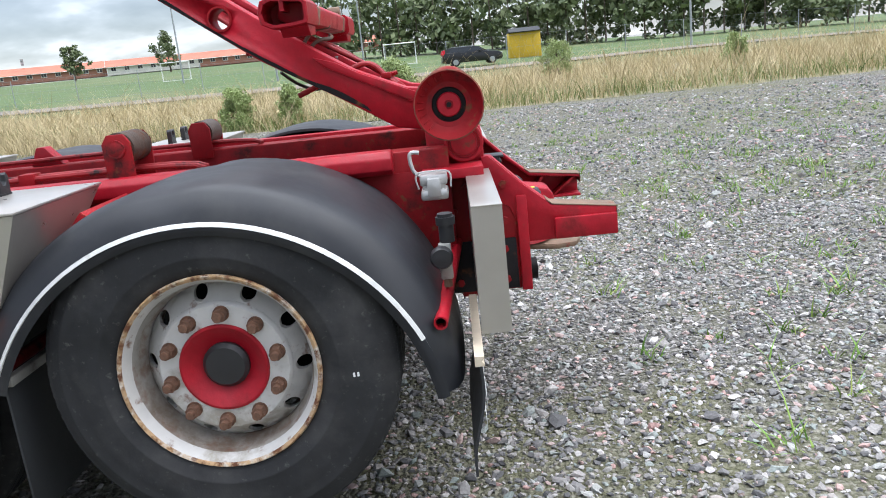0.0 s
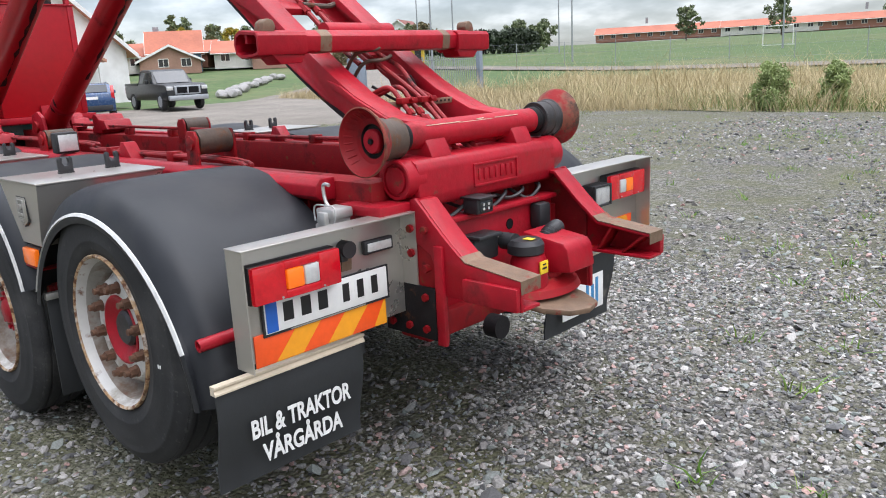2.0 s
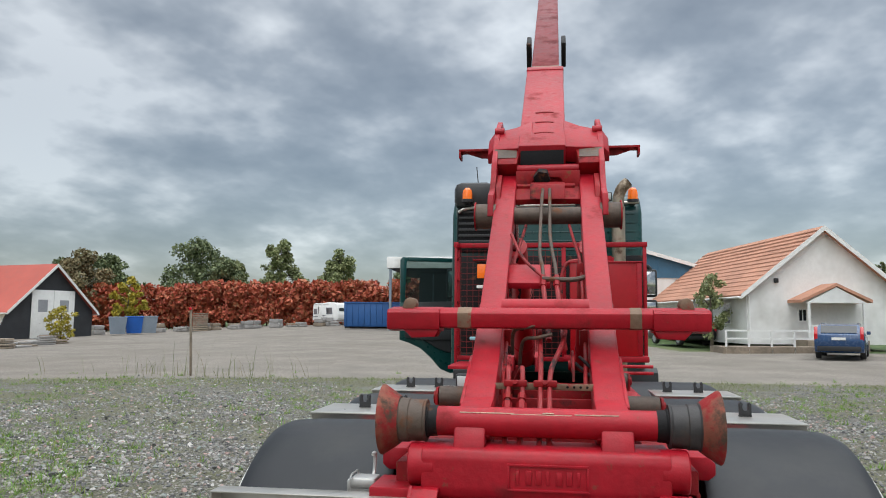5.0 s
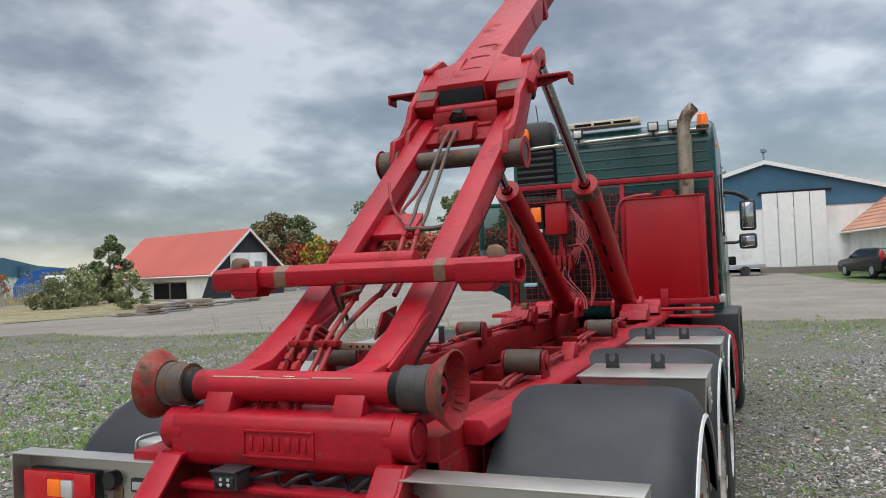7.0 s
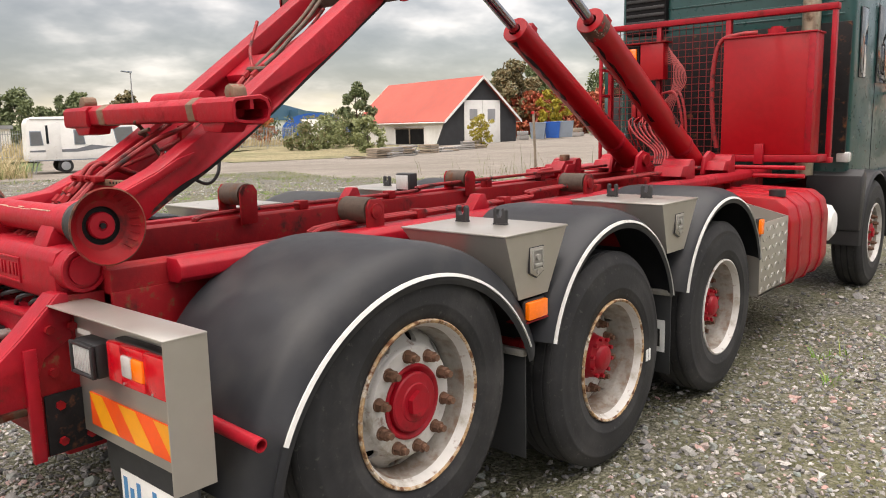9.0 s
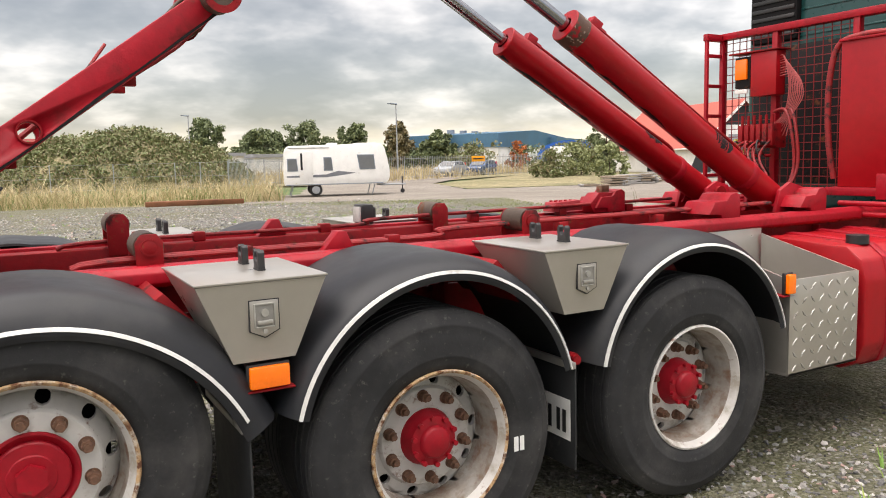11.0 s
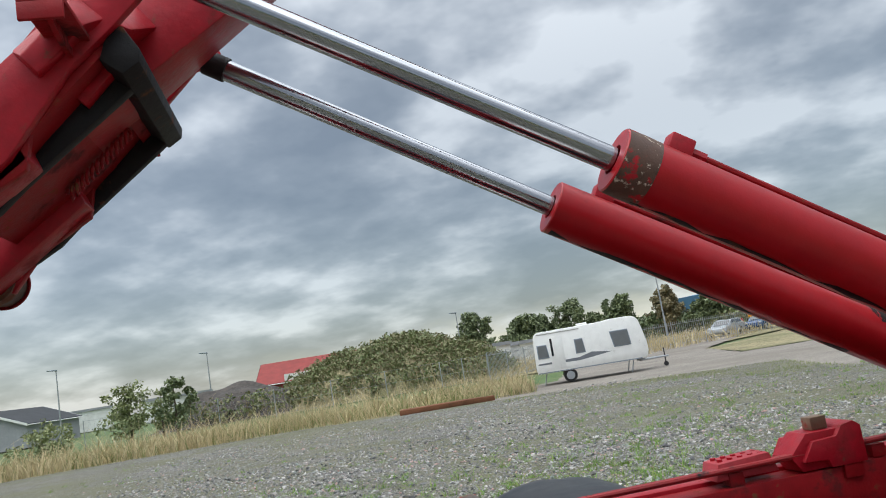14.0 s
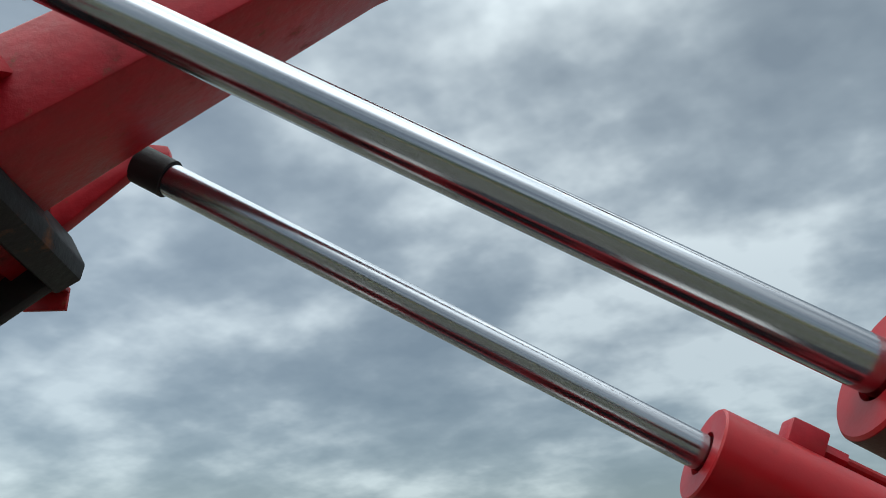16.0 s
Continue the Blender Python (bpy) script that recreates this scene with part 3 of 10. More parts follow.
TYRE, EDGE = tyre_mesh(), edge_mesh()
RIM_SHALLOW = rim_mesh("shallow_rim", 0.070, 0.060, RIM_WHITE)
RIM_DEEP = rim_mesh("deep_rim", 0.160, 0.022, RIM_WHITE)
NUT_SHALLOW, NUT_DEEP = nut_mesh(0.072, NUT_RUST), nut_mesh(0.160, NUT_RUST)


def hub_mesh(kind):
    s = Solid()
    if kind == "tag":
        s.lathe([(0.136, 0.058), (0.133, 0.051), (0.126, 0.050), (0.118, 0.055), (0.082, 0.082), (0.074, 0.086), (0.0, 0.087)], (0, 0, 0), (0, 1, 0), 40)
    elif kind == "drive":
        s.lathe([(0.120, 0.172), (0.118, 0.15), (0.106, 0.135), (0.102, 0.10), (0.096, 0.085), (0.066, 0.078), (0.060, 0.060), (0.052, 0.054), (0.0, 0.052)], (0, 0, 0), (0, 1, 0), 40)
        for i in range(10):
            a = 2 * math.pi * i / 10
            s.hexnut((0.092 * math.cos(a), 0.085, 0.092 * math.sin(a)), (0.092 * math.cos(a), 0.066, 0.092 * math.sin(a)), 0.011)
    return mesh_of("hub", s, RED, 40)


def cap_mesh(r, y0, y1):
    s = Solid()
    s.lathe([(r, y0), (r, y1 + 0.012), (r - 0.012, y1), (0, y1 - 0.002)], (0, 0, 0), (0, 1, 0), 24)
    return mesh_of("hub_cap", s, PLASTIC, 40)


DRUM = mesh_of("brake_drum", Solid().lathe([(0.0, 0.235), (0.235, 0.240), (0.235, 0.27), (0.0, 0.27)], (0, 0, 0), (0, 1, 0), 32), DARK, 40)
HUB_TAG, HUB_DRIVE, CAP = hub_mesh("tag"), hub_mesh("drive"), cap_mesh(0.070, 0.090, 0.062)
CAP_RED = mesh_of("hub_cap", Solid().lathe([(0.108, 0.070), (0.107, 0.046), (0.101, 0.041), (0.070, 0.038), (0.066, 0.034), (0.0, 0.034)], (0, 0, 0), (0, 1, 0), 36).hexnut((0, 0.036, 0), (0, 0.014, 0), 0.047), RED, 25)


def wheel(x, z, side, kind, turn=0.0, rusty=False, y=1.25):
    m = pose(x, side * y, z, 0, 0, 0 if side < 0 else 180) @ pose(0, 0, 0, 0, turn, 0)
    deep = kind == "drive"
    rim = shared("wheel", RIM_DEEP if deep else RIM_SHALLOW, truck, m, "white steel truck wheel with rust and red hub")
    shared("tyre", TYRE, rim)
    if rusty:
        shared("rim_edge", EDGE, rim, None, "rusty rim edge")
    shared("hub", HUB_DRIVE if deep else HUB_TAG, rim, None, "red painted hub")
    if not deep:
        shared("hub_cap", CAP if side < 0 else CAP_RED, rim, None, "round hub cap")
    for i in range(10):
        a = 36 * i
        k = pose(0, 0, 0, 0, a, 0) @ pose(0.1675, 0, 0)
        shared("wheel_nut", NUT_DEEP if deep else NUT_SHALLOW, rim, k)
    shared("brake_drum", DRUM, rim, pose(0, 0.02 if deep else -0.025, 0), "dark brake drum")
    if deep:
        shared("inner_tyre", TYRE, rim, pose(0, 0.335, 0))
    return rim


for side in (-1, 1):
    wheel(-0.735, 0.728, side, "tag", 12 * side, True)
    wheel(-2.105, 0.545, side, "drive", 5 + side * 9, True)
    wheel(-3.465, 0.545, side, "drive", 20 - side * 4)
    wheel(-7.44, 0.535, side, "front", 9)

# wheel marks
for x, z, side in ((-0.345, 0.69, -1), (-2.46, 0.49, 1)):
    s = Solid()
    for k in (0, 1):
        s.box(x - (0.012 if side > 0 else 0.004) + (0.028 if side > 0 else 0.012) * k, x + (0.008 if side > 0 else 0.002) + (0.028 if side > 0 else 0.012) * k, side * 1.2492, side * 1.2525, z - (0.03 if side > 0 else 0.006), z + (0.03 if side > 0 else 0.006))
    part("tyre_mark", s, WHITE, truck, "white paint mark on the tyre")

# axles
for x, z in ((-0.735, 0.728), (-2.105, 0.545), (-3.465, 0.545), (-7.44, 0.535)):
    s = Solid()
    s.cyl((x, -1.0, z), (x, 1.0, z), 0.075, n=16)
    s.lathe([(0.02, -0.24), (0.17, -0.16), (0.2, 0), (0.17, 0.16), (0.02, 0.24)], (x, 0, z), (0, 1, 0), 20)
    part("axle", s, DARK, truck)

# mudguards ---------------------------------------------------------------
def mudguard(x, zc, side, a0, a1, r_line=0.592, l0=0, l1=0, crown=0.0):
    """Half-round plastic mudguard; angles from the front (0) over the top (90) to the rear (180)."""
    s, line, n = Solid(), Solid(), 40
    prof = [(0.655, 0.60), (0.662, 0.66), (0.664, 0.90), (0.662, 1.10), (0.655, 1.17), (0.640, 1.215), (0.622, 1.245), (0.605, 1.262), (0.588, 1.268), (0.580, 1.266)]
    prof = [(r + r_line - 0.592 + crown * min(max((1.262 - y) / 0.05, 0.0), 1.0), y) for r, y in prof]
    inner = [(r - 0.012, y - 0.004) for r, y in reversed(prof)]
    rows, lrows = [], []
    for i in range(n + 1):
        a = radians(a0 + (a1 - a0) * i / n)
        dent = 0.010 * math.exp(-((math.degrees(a) - 84) / 4.5) ** 2) if side < 0 else 0.0
        tail = crown * 1.2 * max(0.0, (math.degrees(a) - 128) / 43)
        dent += tail
        rows.append([(x - math.cos(a) * (r - dent * (y < 1.25)), side * y, zc + math.sin(a) * (r - dent * (y < 1.25))) for r, y in prof + inner])
        a = radians(a0 + l0 + (a1 - l1 - a0 - l0) * i / n)
        r_line_ = r_line - 0.592
        lrows.append([(x - math.cos(a) * (r + r_line_), side * y, zc + math.sin(a) * (r + r_line_)) for r, y in ((0.607, 1.2605), (0.6065, 1.2655), (0.5955, 1.2720), (0.5945, 1.266))])
    s.rings(rows)
    line.rings(lrows)
    g = part("mudguard", s, FENDER, truck, "satin black plastic mudguard with a white edge line", 50)
    part("edge_line", line, EDGE_WHITE, g, "white edge line")
    return g


for side in (-1, 1):
    mudguard(-0.752, 0.494, side, 21, 171, 0.673, 5, 16, 0.045)
    mudguard(-2.125, 0.615, side, 14, 166)
    mudguard(-3.475, 0.615, side, 14, 168)
    for x in (-1.425, -2.79):
        s = Solid().cyl((x, side * 0.45, 0.77), (x, side * 1.2, 0.77), 0.021, n=14)
        s.lathe([(0.021, 0), (0.028, 0.0), (0.028, 0.03), (0.021, 0.03)], (x, side * 1.15, 0.77), (0, side, 0), 14)
        part("guard_bracket", s, RED_WORN, truck)

# stainless tool boxes between the mudguards ----------------------------------
def tool_box(x, side):
    s = Solid()
    top = [(x + 0.218, 0.70), (x - 0.218, 0.70), (x - 0.218, 1.245), (x + 0.218, 1.245)]
    low = [(x + 0.105, 0.86), (x - 0.105, 0.86), (x - 0.105, 1.225), (x + 0.105, 1.225)]
    s.rings([[(a, side * b, 0.980) for a, b in low], [(a, side * b, 1.246) for a, b in top]])
    b = part("tool_box", s, STEEL, truck, "wedge-shaped stainless tool box")
    s = Solid().prism([(x + 0.224, side * 0.695), (x - 0.224, side * 0.695), (x - 0.224, side * 1.251), (x + 0.224, side * 1.251)], 1.248, 1.256, "z", 0.002)
    part("lid", s, STEEL, b, "flat stainless lid")
    yb = side * 1.2405
    s = Solid()
    s.prism([(x - 0.048, 1.185), (x + 0.048, 1.185), (x + 0.048, 1.085), (x, 1.062), (x - 0.048, 1.085)], yb - side * 0.012, yb + side * 0.004, "y", 0.002)
    k = part("latch_plate", s, STEEL, b)
    # black rim stands in for the shadow gap round the latch plate
    g = Solid().prism([(x - 0.0515, 1.1885), (x + 0.0515, 1.1885), (x + 0.0515, 1.083), (x, 1.058), (x - 0.0515, 1.083)], yb - side * 0.012, yb + side * 0.0015, "y")
    part("latch_gasket", g, PLASTIC, k, "dark rim drawn as shade round the latch plate")
    # flat plate; its darker grey paints in the shade of a recess
    part("latch_dish", Solid().box(x - 0.031, x + 0.031, yb + side * 0.003, yb + side * 0.0052, 1.099, 1.171), GALV_DARK, k, "flat latch dish, its shade put into a darker grey")
    s = Solid()
    for x0, x1, z0, z1 in ((x - 0.036, x - 0.031, 1.094, 1.176), (x + 0.031, x + 0.036, 1.094, 1.176), (x - 0.031, x + 0.031, 1.171, 1.176), (x - 0.031, x + 0.031, 1.094, 1.099)):
        s.box(x0, x1, yb + side * 0.003, yb + side * 0.010, z0, z1, 0.001)
    part("latch_recess", s, ALU, k, "recessed latch dish")
    s = Solid().cyl((x, yb, 1.145), (x, yb + side * 0.014, 1.145), 0.013, n=16)
    s.box(x - 0.026, x + 0.026, yb + side * 0.006, yb + side * 0.014, 1.106, 1.120, 0.003)
    s.cyl((x, yb, 1.083), (x, yb + side * 0.01, 1.083), 0.008, n=12)
    part("latch", s, ALU, k)
    for cy in (0.81, 1.02):
        cx, cy = x - 0.055, side * cy
        s = Solid().box(cx - 0.013, cx + 0.013, cy - 0.032, cy + 0.032, 1.256, 1.262)
        s.prism([(cy - 0.030, 1.262), (cy + 0.030, 1.262), (cy + 0.031, 1.318), (cy + 0.022, 1.330), (cy + 0.012, 1.322), (cy + 0.016, 1.302), (cy + 0.008, 1.288), (cy - 0.008, 1.288), (cy - 0.016, 1.302), (cy - 0.012, 1.322), (cy - 0.022, 1.330), (cy - 0.031, 1.318)], cx - 0.012, cx + 0.012, "x", 0.002)
        part("tool_clip", s, PLASTIC, b, "black rubber tool clip")
    # red bearer behind
    s = Solid().prism([(x + 0.31, 1.17), (x + 0.27, 1.20), (x + 0.12, 1.03), (x + 0.16, 1.0)], side * 0.50, side * 0.98, "y", 0.004)
    part("box_bearer", s, RED_WORN, truck)
    return b


for side in (-1, 1):
    tool_box(-1.442, side)
    tool_box(-2.808, side)


def marker_lamp(x, side, z, w=0.068, h=0.037):
    s = Solid().box(x - w - 0.006, x + w + 0.006, side * 1.205, side * 1.222, z - h - 0.006, z + h + 0.006, 0.004)
    b = part("side_marker_lamp", s, PLASTIC, truck)
    part("lens", Solid().box(x - w, x + w, side * 1.222, side * 1.246, z - h, z + h, 0.006), LENS_AMBER, b, "amber lens")
    part("lamp_bracket", Solid().box(x - w - 0.02, x + w + 0.03, side * 1.15, side * 1.235, z - h - 0.014, z - h - 0.007, 0.002), RED_WORN, b, "red lamp bracket")


for side in (-1, 1):
    marker_lamp(-1.452, side, 0.925)
    marker_lamp(-4.135, side, 0.965, 0.028, 0.05)

# sub-frame and rails -----------------------------------------------------------
for side in (-1, 1):
    # chassis rail of the truck, below
    s = Solid().prism([(0.10, 0.72), (0.10, 1.02), (-8.4, 1.02), (-8.4, 0.72)], side * 0.40, side * 0.44, "y", 0.004)
    part("chassis_rail", s, RED_WORN, truck)
    # box rail of the hook lift
    s = Solid().prism([(-0.02, 1.04), (-0.02, 1.235), (-6.25, 1.235), (-6.25, 1.04)], side * 0.40, side * 0.53, "y", 0.008)
    part("lift_rail", s, RED_WORN, truck, "red box rail with worn paint")
    # round-edged outer guide rail
    s = Solid().prism([(side * 0.53, 1.165), (side * 0.60, 1.165), (side * 0.625, 1.185), (side * 0.625, 1.225), (side * 0.60, 1.25), (side * 0.53, 1.25)], -0.22, -6.2, "x", 0.006)
    part("guide_rail", s, RED, truck, "red guide rail with rounded edge")
    # hydraulic pipe along the rail
    for yo, zo in ((0.43, 1.265), (0.46, 1.262)):
        pts = [(-0.95, side * yo, zo - 0.05), (-1.05, side * yo, zo), (-2.2, side * yo, zo), (-2.55, side * yo, zo + 0.004), (-2.66, side * (yo - 0.02), zo + 0.03), (-3.9, side * (yo - 0.02), zo + 0.035), (-5.0, side * (yo - 0.02), zo + 0.04)]
        part("hydraulic_pipe", Solid().tube(curve_line(pts, 5), 0.011, 8), HOSE, truck)
    for x in (-1.6, -2.3, -3.3, -4.0, -4.6):
        part("pipe_clip", Solid().box(x - 0.03, x + 0.03, side * 0.415, side * 0.475, 1.236, 1.285, 0.004), RED_WORN, truck)
    # stop wedges on the rail
    s = Solid().prism([(-1.92, 1.236), (-2.0, 1.325), (-2.04, 1.325), (-2.08, 1.236)], side * 0.45, side * 0.52, "y", 0.004)
    part("stop_wedge", s, RED, truck)
    for x in (-4.43, -5.25):
        s = Solid().prism([(x + 0.17, 1.275), (x + 0.12, 1.345), (x + 0.02, 1.35), (x - 0.01, 1.385), (x - 0.06, 1.395), (x - 0.09, 1.375), (x - 0.09, 1.24), (x + 0.06, 1.24), (x + 0.07, 1.27)], side * 0.38, side * 0.60, "y", 0.003)
        part("cylinder_shoe", s, RED, truck, "red wedge-shaped shoe")
    # bolted fishplates of the rear chassis
    s = Solid().box(-0.62, -0.38, side * 0.535, side * 0.548, 0.80, 1.15, 0.003)
    b = part("side_plate", s, RED_WORN, truck)
    for x in (-0.58, -0.42):
        for z in (0.84, 0.97, 1.10):
            part("bolt", Solid().hexnut((x, side * 0.548, z), (x, side * 0.566, z), 0.018), RED_WORN, b)
    s = Solid().prism([(-0.02, 0.80), (-0.02, 1.16), (-0.38, 1.16), (-0.38, 0.90)], side * 0.445, side * 0.535, "y", 0.006)
    part("tail_gusset", s, RED_WORN, truck)
    for x in (-1.0, -1.75, -2.5, -3.2, -3.9, -4.6, -5.3):
        s = Solid().prism([(x, 0.80), (x, 1.15), (x - 0.02, 1.15), (x - 0.02, 0.80)], side * 0.44, side * 0.58)
        part("outrigger", s, RED_WORN, truck)


# saddle and dimpled block on the left rail
s = Solid().prism([(-4.26, 1.24), (-4.22, 1.30), (-4.30, 1.375), (-4.46, 1.375), (-4.54, 1.31), (-4.51, 1.24)], -0.52, -0.40, "y", 0.003)
sd = part("saddle", s, RED, truck, "red saddle block with a worn steel tab")
part("saddle_tab", Solid().box(-4.42, -4.35, -0.49, -0.43, 1.375, 1.425, 0.006), BARE, sd, "bare steel tab")
part("saddle_plate", Solid().box(-4.50, -4.42, -0.399, -0.385, 1.19, 1.33, 0.004), RED_WORN, sd)
tb = part("tread_block", Solid().prism([(-3.92, 1.262), (-3.94, 1.325), (-4.15, 1.335), (-4.18, 1.262)], -0.54, -0.42, "y", 0.006), mat("faded_red_paint", (0.42, 0.035, 0.045), 0.6, scale=22, var=0.15, bump=0.2), truck, "faded red dimpled block")
for k in range(5):
    for w_ in (-0.505, -0.455):
        part("tread_stud", Solid().cyl((-3.965 - 0.042 * k, w_, 1.325), (-3.965 - 0.042 * k, w_, 1.336), 0.011, n=8), RED, tb)


def guide_roller(x, side, r=0.058, l=0.19, z=1.315):
    y0, y1 = side * 0.37, side * (0.37 + l)
    s = Solid().cyl((x, y0 + side * 0.012, z), (x, y1 - side * 0.012, z), r, n=28)
    b = part("guide_roller", s, ROLLER, truck, "brown greasy steel roller")
    for y in (y0, y1):
        q = Solid().prism([(x + 0.05, 1.20), (x + 0.052, z + 0.02), (x + 0.03, z + 0.052), (x - 0.03, z + 0.052), (x - 0.052, z + 0.02), (x - 0.05, 1.20)], y - side * 0.007, y + side * 0.007, "y", 0.003)
        part("bracket", q, RED_WORN, b)
    q = Solid().cyl((x, y1, z), (x, y1 + side * 0.018, z), 0.033, n=20)
    q.lathe([(0.026, 0), (0.014, 0.004), (0.0, 0.004)], (x, y1 + side * 0.018, z), (0, side, 0), 14)
    part("axle_end", q, RED_WORN, b)


for side in (-1, 1):
    guide_roller(-1.20, side, z=1.35 if side < 0 else 1.318)
    guide_roller(-3.02, side)

# cross members
for x in (-0.75, -1.5, -2.3, -3.1, -4.3, -5.2, -6.1):
    part("cross_member", Solid().box(x - 0.05, x + 0.05, -0.40, 0.40, 0.86, 1.05, 0.006), RED_WORN, truck)
part("floor_plate", Solid().box(-6.0, -0.3, -0.39, 0.39, 0.79, 0.80), DARK, truck)

# tail roller ----------------------------------------------------------------------
ZR = 1.386
tube_ = part("tail_tube", Solid().cyl((0, -0.42, ZR), (0, 0.43, ZR), 0.052, n=32), RED, truck, "red round cross tube")
SCRATCH = mat("bare_scratch_paint", (0.62, 0.50, 0.38), 0.5, scale=80, var=0.3)
for a, b_, h_ in ((-0.29, -0.10, 0.034), (-0.11, 0.10, 0.031), (0.0, 0.04, 0.037), (0.11, 0.26, 0.034)):
    s = Solid().box(0.036, 0.041, a, b_, ZR + h_, ZR + h_ + 0.003)
    part("bare_scratch", s, SCRATCH, tube_, "pale scratch")
for side in (-1, 1):
    foot_y, out_y = (0.411, 0.164) if side < 0 else (0.427, 0.170)
    prof = [(0.040, 0.0), (0.074, 0.0), (0.0765, 0.006), (0.073, 0.012), (0.074, 0.060), (0.078, 0.064), (0.078, 0.098), (0.084, out_y - 0.066), (0.099, out_y - 0.044), (0.116, out_y - 0.018), (0.124, out_y - 0.006),
            (0.125, out_y), (0.120, out_y + 0.002), (0.112, out_y - 0.012), (0.095, out_y - 0.036), (0.080, out_y - 0.048), (0.062, out_y - 0.052), (0.058, out_y - 0.064), (0.0, out_y - 0.064)]
    s = Solid().lathe(prof, (0, side * foot_y, ZR), (0, side, 0), 48)
    b = part("tail_roller", s, [ROLLER if side < 0 else BARREL_GREY, ROLLER_RUST, BLACK_STEEL, RED_WORN], truck, "flared rusty steel tail roller, worn red inside")
    for f in b.data.polygons:
        c = f.center
        away, along = math.hypot(c[0], c[2] - ZR), abs(c[1]) - foot_y
        inward = f.normal[1] * side > 0.2
        if away > 0.081 and along > 0.09:
            f.material_index = 3 if inward and away < 0.117 else 1
        elif inward and along > 0.09:
            f.material_index = 2 if away < 0.063 else 3
    for k in range(10):
        q = radians(100 + 14 * k)
        u, v = Vector((math.cos(q), 0, math.sin(q))), Vector((-math.sin(q), 0, math.cos(q)))
        p0, p1 = Vector((0, side * (foot_y + out_y - 0.038), ZR)) + u * 0.092, Vector((0, side * (foot_y + out_y - 0.012), ZR)) + u * 0.111
        part("cast_rib", Solid().tube([p0, p1], 0.0032, 5), RED_WORN, b)
    cap = part("axle_cap", Solid().lathe([(0.044, 0.0), (0.044, 0.016), (0.040, 0.021), (0.016, 0.022), (0.014, 0.017), (0, 0.017)], (0, side * (foot_y + out_y - 0.064), ZR), (0, side, 0), 28), RED, b)
    part("cap_bolt", Solid().hexnut((0, side * (foot_y + out_y - 0.048), ZR), (0, side * (foot_y + out_y - 0.036), ZR), 0.010), BLACK_STEEL, cap)
    part("grease_ring", Solid().lathe([(0.0525, 0), (0.0545, 0.004), (0.056, 0.03), (0.060, 0.034), (0.060, 0.04)], (0, side * (foot_y - 0.039), ZR), (0, side, 0), 32), BLACK_STEEL, b, "black grease at the roller's neck")
    q = Solid().prism([(-0.075, 1.30), (0.085, 1.30), (0.062, 1.35), (0.045, 1.378), (-0.045, 1.378)], side * 0.199, side * 0.309, "y", 0.008)
    part("tube_saddle", q, RED, truck)
    # pivot pin with retaining ring
    po = 0.0 if side < 0 else 0.02
    q = Solid().lathe([(0.074, -0.08), (0.074, 0.006), (0.070, 0.010), (0.060, 0.010), (0.058, 0.002), (0.050, 0.002), (0.048, 0.012), (0.0, 0.013)], (0.040, side * (0.455 + po), 1.240), (0, side, 0), 36)
    part("pivot_pin", q, RED, truck, "red pivot pin with a retaining ring")

# tail box beam with raised plate
s = Solid().prism([(-0.10, 1.145), (-0.10, 1.30), (-0.06, 1.315), (0.078, 1.308), (0.100, 1.298), (0.112, 1.272), (0.112, 1.175), (0.104, 1.142), (0.085, 1.128)], -0.416, 0.424, "y", 0.008)
beam = part("tail_beam", s, RED, truck, "heavy red cross beam")
s = Solid()
y0, y1, z0, z1, x = -0.118, 0.155, 1.172, 1.262, 0.112
for a, b_, c, d in ((y0, y1, z0, z0 + 0.008), (y0, y1, z1 - 0.008, z1), (y0, y0 + 0.008, z0 + 0.008, z1 - 0.008), (y1 - 0.008, y1, z0 + 0.008, z1 - 0.008)):
    s.box(x - 0.004, x + 0.006, a, b_, c, d, 0.001)
part("raised_frame", s, RED, beam)
for i in range(7):
    yy = y0 + 0.028 + i * 0.034
    s = Solid().box(x - 0.004, x + 0.005, yy, yy + (0.020 if i % 3 else 0.012), z0 + 0.022, z1 - 0.022, 0.002)
    part("raised_bar", s, RED, beam, "raised cast bar")

